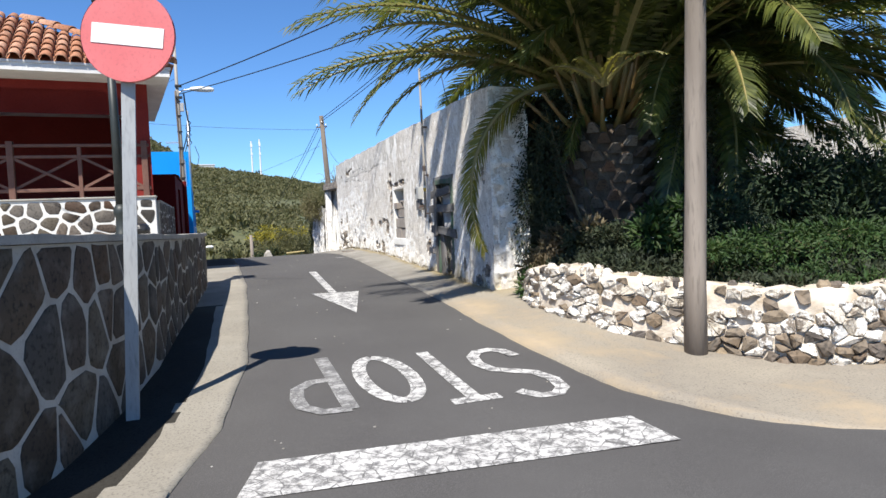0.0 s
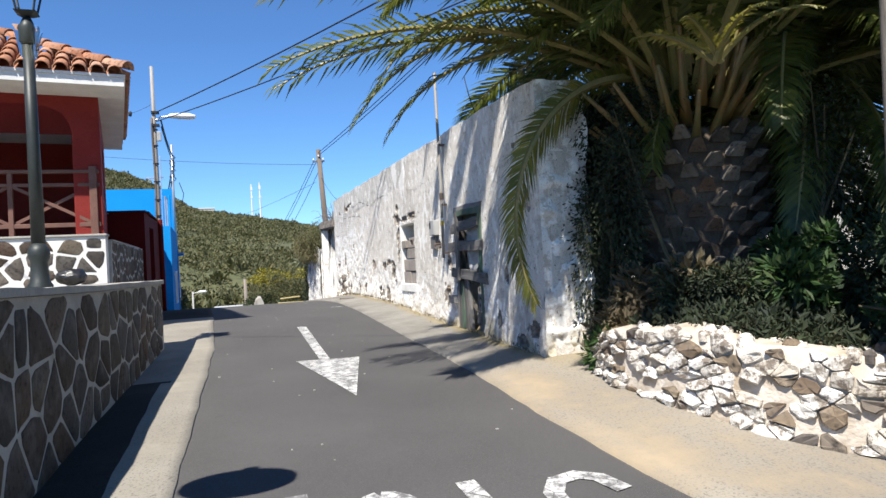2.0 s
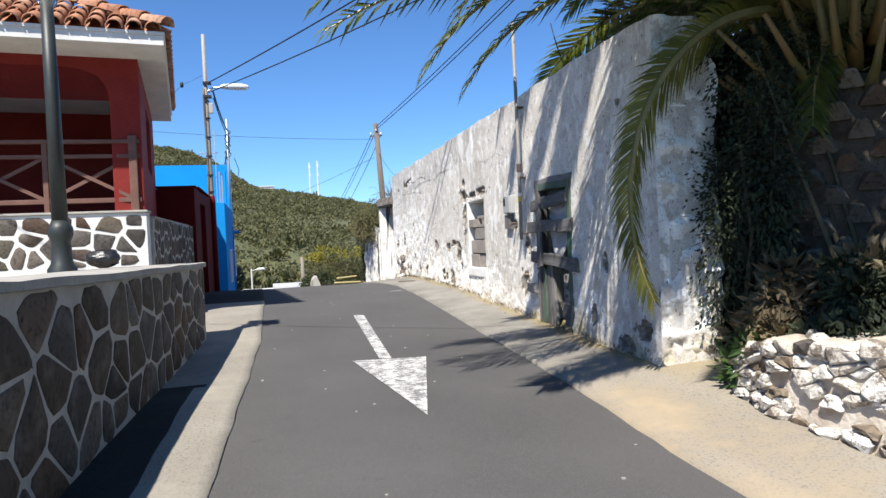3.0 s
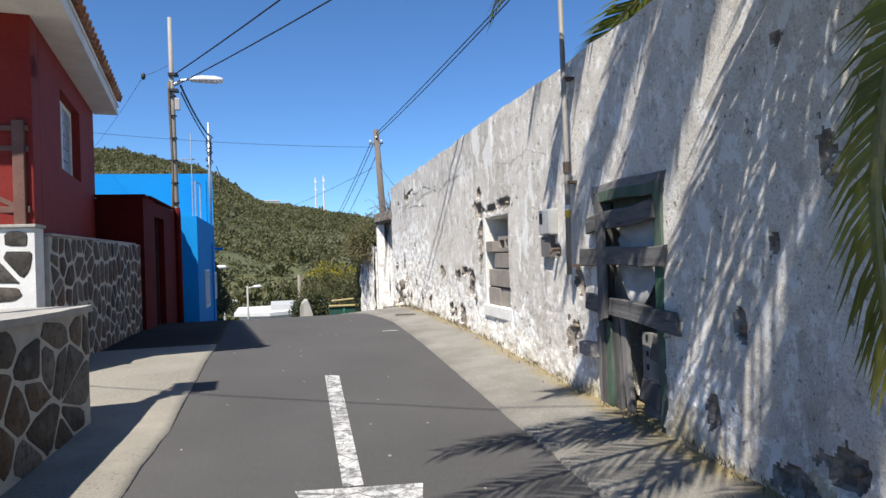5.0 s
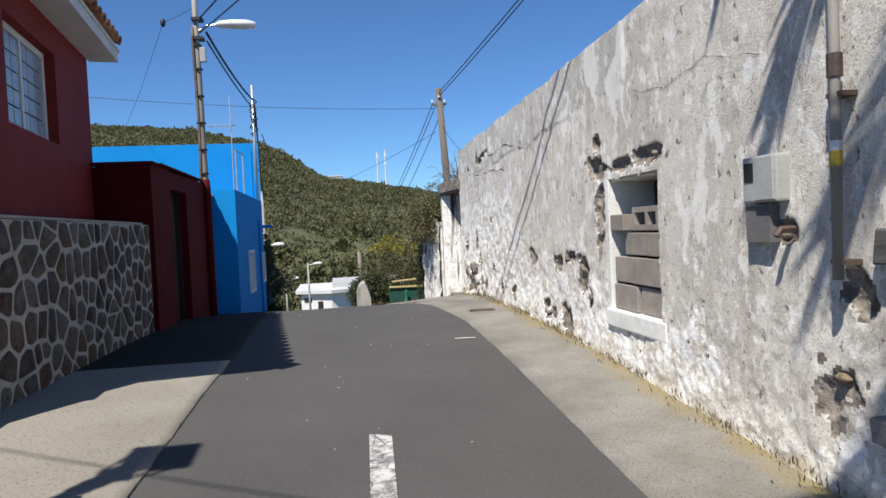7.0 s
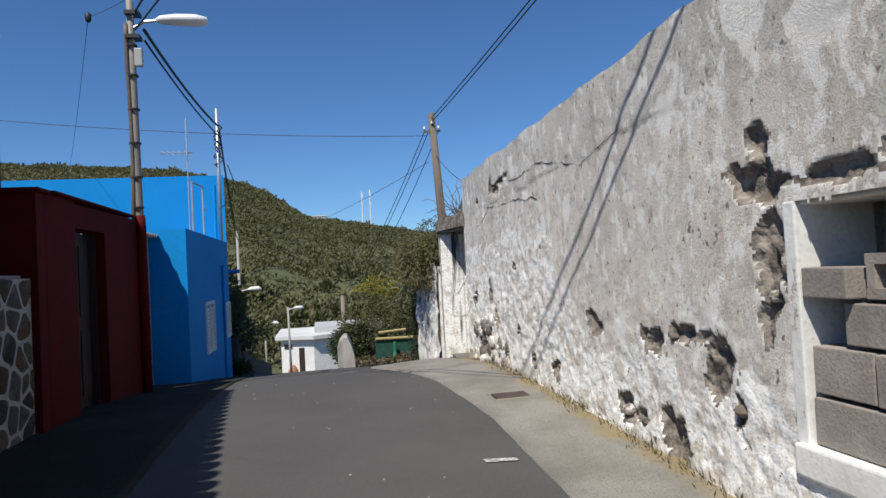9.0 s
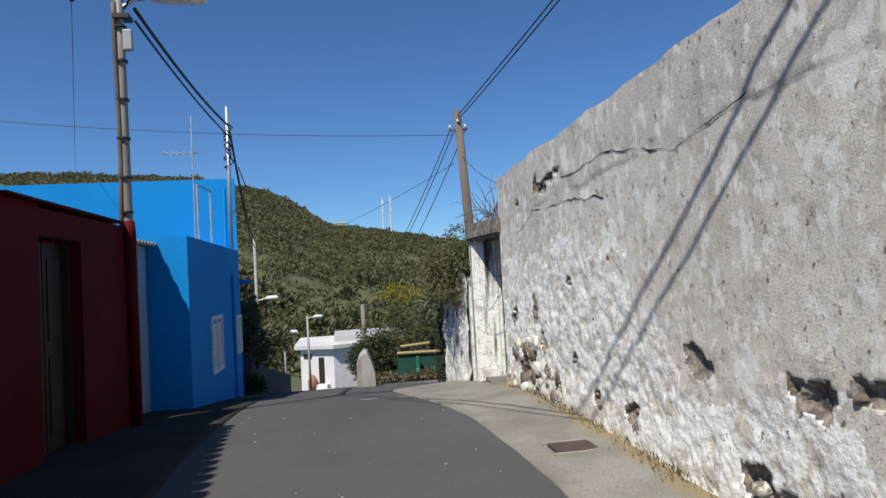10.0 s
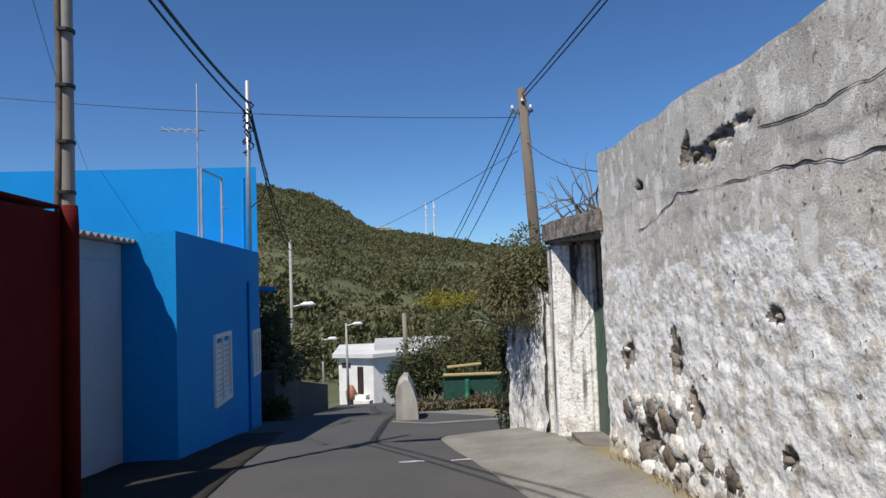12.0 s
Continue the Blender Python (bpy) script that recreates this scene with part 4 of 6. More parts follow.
# arched beam over the balcony
bm = bmesh.new()
arch = [(-.36, 3.4), (-.37, 3.5), (-.4, 3.6), (-.46, 3.69), (-.56, 3.76), (-.68, 3.8), (-.85, 3.82), (-3.4, 3.82), (-3.9, 3.76), (-4.0, 3.4), (-4.3, 3.4), (-4.3, 4.0), (0, 4.0), (0, 3.4)]
fa, fb = [bm.verts.new((x, 0.002, z)) for x, z in arch], [bm.verts.new((x, .34, z)) for x, z in arch]
bmesh.ops.triangulate(bm, faces=[bm.faces.new(fa), bm.faces.new(fb[::-1])])
for i in range(len(arch)):
    bm.faces.new((fa[i], fa[(i + 1) % len(arch)], fb[(i + 1) % len(arch)], fb[i]))
part("arch", local(bm), RED, house)
part("pillar", local(boxes((-4.3, -4.0, 0, .3, 1.9, 3.42), bevel=.01)), RED, house)
part("balcony_ceiling", local(boxes((-7, -.17, .35, 3.3, 3.84, 3.9))), CEIL, house, "pale grey balcony ceiling")
part("balcony_floor", local(boxes((-7, -.17, .16, 3.3, 1.75, 1.84))), CEIL, house)
FASCIA = plain("white_fascia", (0.72, 0.71, 0.69), (0.6, 0.59, 0.57), 3, 40, 0.75, 0.002)
for d in ((-7.6, .34, -.72, .0, 3.96, 4.08), (0.0, .34, .003, 4.5, 3.96, 4.08), (-7.6, -.003, .003, 4.5, 4.003, 4.08)):
    part("eaves_board", local(boxes(d)), FASCIA, house, "white-painted eaves board")
# side window
win = part("window", local(boxes((-.14, -.1, 1.5, 1.57, 2.7, 3.64), (-.14, -.1, 2.88, 2.95, 2.7, 3.64), (-.14, -.1, 1.57, 2.88, 2.7, 2.76), (-.14, -.1, 1.57, 2.88, 3.58, 3.64), (-.14, -.1, 2.2, 2.25, 2.76, 3.58))), WHITE, house, "white-framed window with small panes")
GLAZE = plain("frosted_glass", (0.32, 0.36, 0.4), (0.4, 0.44, 0.48), 6, 40, 0.2, 0.002)
for j in range(5):
    for i in range(6):
        y0, z0 = 1.58 + i * .217, 2.77 + j * .162
        part("pane", local(boxes((-.128, -.112, y0, y0 + .2, z0, z0 + .148), bevel=.004)), GLAZE, win)

# balcony rail
rail = thing("balcony_rail", "brown wooden balcony rail with crossed braces", "railing", (-2.5, 13.0, 1.96))
ry0 = 13.02
part("top_rail", boxes((-6.3, -.9, ry0 - .04, ry0 + .04, 2.85, 2.9), bevel=.008), WOOD, rail)
part("middle_rail", boxes((-6.3, -.9, ry0 - .025, ry0 + .025, 2.66, 2.71), bevel=.006), WOOD, rail)
part("bottom_rail", boxes((-6.3, -.9, ry0 - .025, ry0 + .025, 2.08, 2.14), bevel=.006), WOOD, rail)
posts = (-.98, -2.02, -3.06, -4.1, -5.14, -6.18)
for i, x in enumerate(posts):
    w = .05 if i % 2 == 0 else .032
    part("post", boxes((x - w, x + w, ry0 - w, ry0 + w, 1.94, 2.95 if i % 2 == 0 else 2.86), bevel=.008), WOOD, rail)
    if i < len(posts) - 1:
        for a, b2 in (((x, 2.12), (posts[i + 1], 2.68)), ((x, 2.68), (posts[i + 1], 2.12))):
            part("brace", bar(bmesh.new(), (a[0], ry0 + (.012 if a[1] > 2.4 else -.012), a[1]), (b2[0], ry0 + (.012 if a[1] > 2.4 else -.012), b2[1]), .024, .045), WOOD, rail)

# clay tiles
TILE = pieces("clay_roof_tile", [(0.3, 0.115, 0.055), (0.42, 0.19, 0.1), (0.36, 0.15, 0.075), (0.5, 0.27, 0.17), (0.3, 0.13, 0.07)], 0.85, 25, 0.004)
PITCH = 0.52
part("roof", local((lambda bm: (prism(bm, [(-7.6, -.74), (.36, -.74), (.36, 4.52), (-7.6, 4.52)], 4.082, 4.12), bm)[1])(bmesh.new())), CEIL, house)
roof_bm = bmesh.new()
e = [roof_bm.verts.new(p) for p in ((.34, -.72, 4.12), (.34, 4.5, 4.12), (-7.6, 4.5, 4.12), (-7.6, -.72, 4.12), (-2.1, 1.89, 4.12 + 2.6 * PITCH), (-5, 1.89, 4.12 + 2.6 * PITCH))]
for f in ((0, 1, 4), (0, 4, 5, 3), (1, 2, 5, 4), (2, 3, 5)):
    roof_bm.faces.new([e[i] for i in f])
roof_deck = part("roof_deck", local(roof_bm), TILE, house)


def tile_mesh(convex):
    """A tapered half-round clay tile, along +y and up the slope."""
    bm = bmesh.new()
    rows = []
    for t, r in ((0, .098), (.42, .078)):
        row = []
        for i in range(9):
            a = math.pi * i / 8
            row.append((bm.verts.new((r * math.cos(a), t, r * math.sin(a) * (1 if convex else -.6))), bm.verts.new(((r - .014) * math.cos(a), t, (r - .014) * math.sin(a) * (1 if convex else -.6)))))
        rows.append(row)
    for i in range(8):
        (a, ai), (b2, bi), (c2, ci), (d2, di) = rows[0][i], rows[0][i + 1], rows[1][i + 1], rows[1][i]
        bm.faces.new((a, b2, c2, d2)), bm.faces.new((ai, di, ci, bi)), bm.faces.new((a, ai, bi, b2))
    return mesh("tile", bm, TILE, True)


TILE_ME = tile_mesh(True)
slope = math.degrees(math.atan(PITCH))
for i in range(30):
    x = .23 - i * .215
    for j in range(9):
        y = -.78 + j * .33
        if y - (-.72) > (.34 - x) - .05 or y > 1.7:
            continue
        ob = new("tile", TILE_ME)
        ob.parent = house
        jig = random.uniform(-1, 1)
        ob.matrix_basis = Matrix.Translation((.87, -13.03, -.3)) @ HOUSE @ pose(x + .004 * jig, y, 4.16 + (y + .72) * PITCH + .004 * jig, slope - 2.5, 0, 1.2 * jig)
for i in range(23):
    y = -.5 + i * .215
    for j in range(3):
        d = j * .33 - .06
        if d > (y + .72) - .05 or d > 4.5 - y:
            continue
        ob = new("tile", TILE_ME)
        ob.parent = house
        ob.matrix_basis = Matrix.Translation((.87, -13.03, -.3)) @ HOUSE @ Matrix.Translation((.34 - d, y, 4.16 + d * PITCH)) @ Euler((0, 0, radians(90))).to_matrix().to_4x4() @ Euler((radians(slope - 2.5), 0, 0)).to_matrix().to_4x4()
for j in range(9):
    d = j * .36 - .08
    ob = new("ridge_tile", TILE_ME)
    ob.parent = house
    ob.matrix_basis = Matrix.Translation((.87, -13.03, -.3)) @ HOUSE @ Matrix.Translation((.34 - d * .707, -.72 + d * .707, 4.22 + d * .707 * PITCH)) @ Euler((0, 0, radians(45))).to_matrix().to_4x4() @ Euler((radians(slope * .75 - 3), 0, 0)).to_matrix().to_4x4() @ Matrix.Scale(1.15, 4)

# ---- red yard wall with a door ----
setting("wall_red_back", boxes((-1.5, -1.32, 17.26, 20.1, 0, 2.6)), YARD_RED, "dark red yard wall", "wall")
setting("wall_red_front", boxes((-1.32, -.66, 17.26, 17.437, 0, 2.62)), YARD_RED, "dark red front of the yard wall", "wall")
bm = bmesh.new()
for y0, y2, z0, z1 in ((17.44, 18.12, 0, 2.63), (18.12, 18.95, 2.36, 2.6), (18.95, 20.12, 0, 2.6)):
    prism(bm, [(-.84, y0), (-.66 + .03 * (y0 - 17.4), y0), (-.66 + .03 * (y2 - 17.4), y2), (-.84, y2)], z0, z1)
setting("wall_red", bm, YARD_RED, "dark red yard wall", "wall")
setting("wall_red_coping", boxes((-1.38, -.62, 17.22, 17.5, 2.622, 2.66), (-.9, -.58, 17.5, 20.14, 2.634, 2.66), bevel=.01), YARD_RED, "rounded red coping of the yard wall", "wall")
yard_door = tagged(thing("door_2", "brown wooden yard door deep in the red wall", "door", (-.78, 18.5, .4)), kind="structure")
BROWN = plain("dark_brown_door", (0.02, 0.011, 0.008), (0.035, 0.02, 0.014), 5, 50, .6, .003, stretch=(1, 1, .2))
part("leaf", boxes((-.83, -.79, 18.16, 18.52, .4, 2.34), (-.83, -.79, 18.55, 18.92, .4, 2.34), bevel=.006), BROWN, yard_door)
for yy in (18.22, 18.61):
    part("panel", boxes((-.79, -.775, yy, yy + .25, .6, 1.3), (-.79, -.775, yy, yy + .25, 1.45, 2.2), bevel=.006), BROWN, yard_door)
part("door_frame", boxes((-.84, -.72, 18.12, 18.16, .35, 2.36), (-.84, -.72, 18.92, 18.96, .35, 2.36)), BROWN, yard_door)

# ---- street light pole at the end of the red wall ----
lamp = thing("street_light", "galvanised street light pole with a strapped cable and white lamp", "street lamp", (-.5, 20.2, .25))
px, py = -.54, 20.18
part("pole", tube(bmesh.new(), [(px, py, .2), (px - .01, py, 2.6), (px - .02, py, 4.5), (px - .03, py, 6.5)], [.06, .055, .05, .04], 12), plain("weathered_lamp_pole", (.22, .2, .17), (.34, .32, .29), 5, 50, .6, .002, stretch=(1, 1, .15)), lamp, smooth=True)
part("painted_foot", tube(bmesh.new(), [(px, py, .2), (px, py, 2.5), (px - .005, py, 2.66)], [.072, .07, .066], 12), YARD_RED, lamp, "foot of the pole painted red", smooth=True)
part("cable", tube(bmesh.new(), [(px - .07, py - .02, 2.5)] + [(px - .062 + .012 * math.sin(z * 2.2), py - .045, z) for z in np.linspace(2.7, 5.2, 14)], .026, 7), plain("old_cable_sheath", (.09, .07, .055), (.16, .13, .1), 5, 50, .8, .002), lamp, "thick brown cable strapped to the pole", smooth=True)
for zz in (2.75, 3.15, 3.6, 4.05, 4.5, 4.9):
    part("strap", tube(bmesh.new(), [(px - .02, py - .01, zz), (px - .02, py - .01, zz + .025)], .075, 10), BLACK, lamp)
part("arm", tube(bmesh.new(), [(px, py, 5.15), (px + .15, py, 5.24), (px + .4, py, 5.27)], .022, 8), STEEL, lamp)
bm = bmesh.new()
tube(bm, [(px + .3, py, 5.27), (px + .36, py, 5.27), (px + .55, py, 5.275), (px + .8, py, 5.27), (px + .94, py, 5.26), (px + .97, py, 5.255)], [.03, .075, .1, .105, .07, .015], 14)
for v in bm.verts:
    v.co.z = 5.265 + (v.co.z - 5.265) * .75
part("lamp_head", bm, plain("lamp_white_enamel", (.78, .78, .76), (.7, .7, .68), 5, 50, .4, 0), lamp, "white lamp housing", smooth=True)
part("fuse_box", boxes((px + .03, px + .13, py - .1, py - .02, 4.62, 4.86), bevel=.015), METER, lamp, "small grey fuse box")
for zz in (5.0, 5.32):
    part("clamp", boxes((px - .08, px + .1, py - .09, py + .09, zz, zz + .05)), BLACK, lamp)

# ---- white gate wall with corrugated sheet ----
# wall and gate are white; their blue-grey shade is put into the colour
setting("wall_white", boxes((-1.6, -.98, 20.14, 22.34, -.2, 2.5)), plain("shade_tinted_white", (.25, .34, .43), (.3, .39, .48), 2, 40, .75, .002), "whitewashed yard wall in a blue-grey that holds its shade", "wall")
gate = tagged(thing("door_3", "painted sheet-metal yard gate in a shaded blue-grey", "door", (-.96, 21.2, .2)), kind="structure")
part("leaf", boxes((-.985, -.955, 20.25, 21.05, .24, 2.3), (-.985, -.955, 21.07, 22.2, .24, 2.3), bevel=.004), plain("shade_tinted_gate", (.25, .34, .44), (.29, .38, .48), 2, 40, .6, .001), gate)
bm = bmesh.new()
rows = []
for i in range(90):
    y = 20.1 + i * .026
    row = [bm.verts.new((x, y, 2.53 + .022 * math.sin(i * 2 * math.pi / 6) + dz + .06 * (-.8 - x))) for x, dz in ((-.82, 0), (-1.7, 0), (-1.7, -.012), (-.82, -.012))]
    rows.append(row)
for a, b2 in zip(rows, rows[1:]):
    for k in range(4):
        bm.faces.new((a[k], a[(k + 1) % 4], b2[(k + 1) % 4], b2[k]))
corr = new("corrugated_roof", mesh("corrugated_roof", bm, plain("fibre_cement_sheet", (.3, .27, .25), (.4, .37, .34), 4, 50, .9, .003), True))
tagged(corr, "grey corrugated sheet roof over the yard gate", "roof", kind="structure")

# ---- blue house ----
blue = thing("blue_house", "bright blue flat-roofed house with a lower wing", "house", (-.8, 25, -.2))
bm = bmesh.new()
prism(bm, [(-1.7, 22.36), (-.4, 22.36), (-.42, 27.3), (-1.7, 27.3)], -.6, 2.64)
part("wing", bm, BLUE, blue)
bm = bmesh.new()
prism(bm, [(-9, 27.3), (-.43, 27.3), (-1.5, 33), (-9, 33)], -1.6, 4.25)
part("wall", bm, BLUE, blue)
for y0, y2, z0, z1 in ((23.92, 24.85, .38, 1.36), (26.45, 27.1, .45, 1.25)):
    w = part("window", boxes((-.42, -.37, y0, y0 + .06, z0, z1), (-.42, -.37, y2 - .06, y2, z0, z1), (-.42, -.37, y0 + .06, y2 - .06, z0, z0 + .06), (-.42, -.37, y0 + .06, y2 - .06, z1 - .06, z1), bevel=.004), WHITE, blue, "white louvred window")
    mid = (y0 + y2) / 2
    part("mullion", boxes((-.41, -.375, mid - .03, mid + .03, z0 + .06, z1 - .06)), WHITE, w)
    bm = bmesh.new()
    for i in range(11):
        zz = z0 + .09 + i * (z1 - z0 - .18) / 11
        for ya, yb in ((y0 + .07, mid - .04), (mid + .04, y2 - .07)):
            bar(bm, (-.4, ya, zz), (-.4, yb, zz), .008, .06)
    part("louvre", bm, WHITE, w)
    part("pane", boxes((-.418, -.41, y0 + .06, y2 - .06, z0 + .06, z1 - .06)), WHITE, w)
part("plinth", boxes((-.4, -.37, 26.2, 26.32, -.5, 2.1), bevel=.02), BLUE, blue)
part("spout", tube(bmesh.new(), [(-.6, 28.0, 1.96), (-.24, 28.0, 1.95)], .045, 8), BLUE, blue, "blue drain spout")
part("pipe", tube(bmesh.new(), [(-.6, 26.9, 2.6), (-.6, 26.95, 3.98)], .035, 8), BLUE, blue, "blue-painted pipe")
frame_ob = thing("antenna_frame", "grey steel clothes frame on the blue wing roof", "frame", (-.6, 24.8, 2.64))
part("post", tube(bmesh.new(), [(-.6, 24.2, 2.62), (-.6, 24.2, 3.67)], .022, 7), STEEL, frame_ob)
part("post", tube(bmesh.new(), [(-.6, 25.35, 2.62), (-.6, 25.35, 3.72)], .022, 7), STEEL, frame_ob)
part("crossbar", tube(bmesh.new(), [(-.6, 24.18, 3.66), (-.6, 25.37, 3.72)], .018, 7), STEEL, frame_ob)
part("hook", tube(bmesh.new(), [(-.6, 25.35, 3.25), (-.6, 25.75, 3.3)], .012, 6), STEEL, frame_ob)
ant = thing("tv_antenna", "thin aerial mast with a small antenna", "antenna", (-.72, 24.4, 2.64))
part("mast", tube(bmesh.new(), [(-.7, 24.4, 2.62), (-.7, 24.42, 4.95)], .014, 6), STEEL, ant)
part("boom", tube(bmesh.new(), [(-1.12, 24.1, 4.2), (-.62, 24.5, 4.28)], .012, 6), STEEL, ant)
for k in range(5):
    q = Vector((-1.05 + .09 * k, 24.15 + .08 * k, 4.22 + .012 * k))
    part("element", tube(bmesh.new(), [q + Vector((-.1, .12, .06)), q + Vector((.1, -.12, -.06))], .006, 5), STEEL, ant)
pole2 = thing("wire_pole", "grey steel pole on the blue roof carrying black cables", "pole", (-.42, 26.7, 2.6))
part("shaft", tube(bmesh.new(), [(-.46, 26.7, 2.6), (-.44, 26.7, 5.7)], [.045, .038], 9), STEEL, pole2, smooth=True)
part("bracket", tube(bmesh.new(), [(-.44, 26.7, 3.4), (-.2, 26.7, 3.6), (-.12, 26.7, 4.0), (-.25, 26.7, 4.4)], .012, 6), BLACK, pole2)
chim = thing("chimney_pipe", "tall vent pipe painted blue above and red below", "chimney", (-4.48, 25.3, 1.0))
part("upper", tube(bmesh.new(), [(-4.5, 25.3, 4.4), (-4.5, 25.3, 5.1)], .11, 12), BLUE, chim, "blue upper part")
part("lower", tube(bmesh.new(), [(-4.5, 25.3, .2), (-4.5, 25.3, 4.4)], .112, 12), RED, chim, "red lower part")


# ---- leaves ----
def foliage(name, tones, rough_=0.55, through_light=0.25):
    m, n, l, b = shader(name, rough_)
    r = n.new("ShaderNodeValToRGB")
    e = r.color_ramp.elements
    while len(e) < len(tones):
        e.new(.5)
    for i, c in enumerate(tones):
        e[i].position, e[i].color = i / (len(tones) - 1), (*c, 1)
    l.new(n.new("ShaderNodeNewGeometry").outputs["Random Per Island"], r.inputs["Fac"])
    c = mix(n, l, ramp(n, l, noise_node(n, l, 3, 3), .4, .7), r.outputs["Color"], tuple(.6 * v for v in tones[0]))
    l.new(c, b.inputs["Base Color"])
    t = n.new("ShaderNodeBsdfTranslucent")
    glow = n.new("ShaderNodeMix")
    glow.data_type, glow.blend_type = "RGBA", "MULTIPLY"
    glow.inputs[0].default_value, glow.inputs[7].default_value = 1.0, (2.0, 1.9, 1.2, 1)
    l.new(c, glow.inputs[6]), l.new(glow.outputs[2], t.inputs["Color"])
    s = n.new("ShaderNodeMixShader")
    s.inputs[0].default_value = through_light
    out = n["Material Output"]
    l.new(b.outputs[0], s.inputs[1]), l.new(t.outputs[0], s.inputs[2]), l.new(s.outputs[0], out.inputs["Surface"])
    return m


FROND = foliage("palm_leaflets", [(0.05, 0.07, 0.017), (0.1, 0.125, 0.03), (0.165, 0.18, 0.048), (0.08, 0.105, 0.034)], .4, .42)
DRY_FROND = foliage("yellowing_palm_leaflets", [(0.16, 0.17, 0.04), (0.28, 0.26, 0.07), (0.2, 0.2, 0.05)], .5, .3)
HANG_FROND = foliage("ageing_palm_leaflets", [(0.1, 0.115, 0.022), (0.17, 0.175, 0.036), (0.27, 0.24, 0.055)], .45, .35)
DRY_GREEN = foliage("dry_green_creeper", [(0.14, 0.125, 0.05), (0.1, 0.105, 0.04), (0.24, 0.2, 0.11), (0.08, 0.085, 0.035)], .7, .2)
RACHIS = plain("palm_rachis", (0.17, 0.16, 0.05), (0.24, 0.19, 0.07), 4, 40, .5, .001)
PETIOLE = plain("orange_petiole", (0.22, 0.115, 0.032), (0.15, 0.125, 0.04), 4, 40, .5, .001)
IVY = foliage("ivy_leaves", [(0.016, 0.026, 0.01), (0.028, 0.042, 0.015), (0.04, 0.05, 0.02)], .75, .12)
BUSH = foliage("dark_shrub_leaves", [(0.01, 0.023, 0.008), (0.02, 0.042, 0.011), (0.034, 0.062, 0.017)], .75, .12)
WEED = foliage("bright_weeds", [(0.026, 0.062, 0.012), (0.042, 0.092, 0.018), (0.062, 0.09, 0.026)], .7, .25)
DRY = foliage("dry_stems", [(0.12, 0.09, 0.05), (0.2, 0.16, 0.09), (0.08, 0.07, 0.035)], .8, .15)
SCRUB = foliage("hillside_scrub", [(0.082, 0.086, 0.032), (0.108, 0.112, 0.042), (0.135, 0.132, 0.052), (0.16, 0.142, 0.066)], .7, .15)
BROOM = foliage("yellow_broom", [(0.2, 0.18, 0.02), (0.4, 0.33, 0.02), (0.12, 0.13, 0.025)], .7, .2)


def leaf_mesh(name, spots, material):
    """Many small folded leaves: spots are (place, direction, length, width)."""
    verts, faces = [], []
    for p, d, ln, w in spots:
        d = Vector(d).normalized()
        s = d.cross(Vector((random.uniform(-1, 1), random.uniform(-1, 1), random.uniform(.2, 1)))).normalized()
        q = d.cross(s) * w * .25
        k = len(verts)
        p = Vector(p)
        verts += [p, p + d * ln * .5 + s * w / 2 + q, p + d * ln, p + d * ln * .5 - s * w / 2 + q]
        faces += [(k, k + 1, k + 2), (k, k + 2, k + 3)]
    me = bpy.data.meshes.new(name)
    me.from_pydata(verts, [], faces)
    me.materials.append(material)
    return me


def cloud(centre, radii, count, size, seed, shell=.55, droop=0.0, lumps=6):
    """Leaves over an uneven heap of lumps."""
    rng = random.Random(seed)
    c, r = Vector(centre), Vector(radii)
    cores = [(Vector((rng.gauss(0, .42), rng.gauss(0, .42), rng.gauss(0, .36))), rng.uniform(.35, .7)) for _ in range(lumps)]
    spots = []
    for _ in range(count):
        core, k = rng.choice(cores)
        d = Vector((rng.gauss(0, 1), rng.gauss(0, 1), rng.gauss(0, 1))).normalized()
        p = core + d * k * rng.uniform(shell, 1)
        p = c + Vector((p.x * r.x, p.y * r.y, p.z * r.z))
        way = d + Vector((rng.uniform(-.8, .8), rng.uniform(-.8, .8), rng.uniform(-.8, .8) - droop))
        spots.append((p, way, size * rng.uniform(.6, 1.4), size * rng.uniform(.3, .55)))
    return spots


def shrub(name, label, centre, radii, count, size, seed, material, foot, category="shrub", lumps=7, droop=0.0):
    th = thing(name, label, category, foot)
    ob = new("crown", leaf_mesh("crown", cloud(centre, radii, count, size, seed, .5, droop, lumps), material))
    ob.parent, ob.matrix_basis = th, Matrix.Translation(-Vector(foot))
    rng = random.Random(seed)
    bm = bmesh.new()
    for _ in range(5):
        tip = Vector(centre) + Vector((rng.uniform(-.6, .6) * radii[0], rng.uniform(-.6, .6) * radii[1], rng.uniform(0, .6) * radii[2]))
        f = Vector(foot) + Vector((rng.uniform(-.1, .1), rng.uniform(-.1, .1), 0))
        tube(bm, [f, f.lerp(tip, .5) + Vector((rng.uniform(-.1, .1), rng.uniform(-.1, .1), .05)), tip], [.025, .016, .006], 5)
    part("stem", bm, DRY, th)
    return th


# ---- planter of whitewashed rubble ----
PLANTER = [(3.64, 7.35), (3.52, 6.85), (3.58, 6.2), (3.78, 5.7), (4.1, 5.35), (4.45, 4.95), (4.68, 4.5), (5.05, 4.2), (5.7, 4.05), (6.8, 4.0), (8.4, 4.0)]
pl_s = [0.0]
for a, b in zip(PLANTER, PLANTER[1:]):
    pl_s.append(pl_s[-1] + math.dist(a, b))


def planter_top(s):
    return float(np.interp(s, [0, .5, 1.2, 2.2, 3, 8], [.55, .74, .78, .66, .61, .62]))


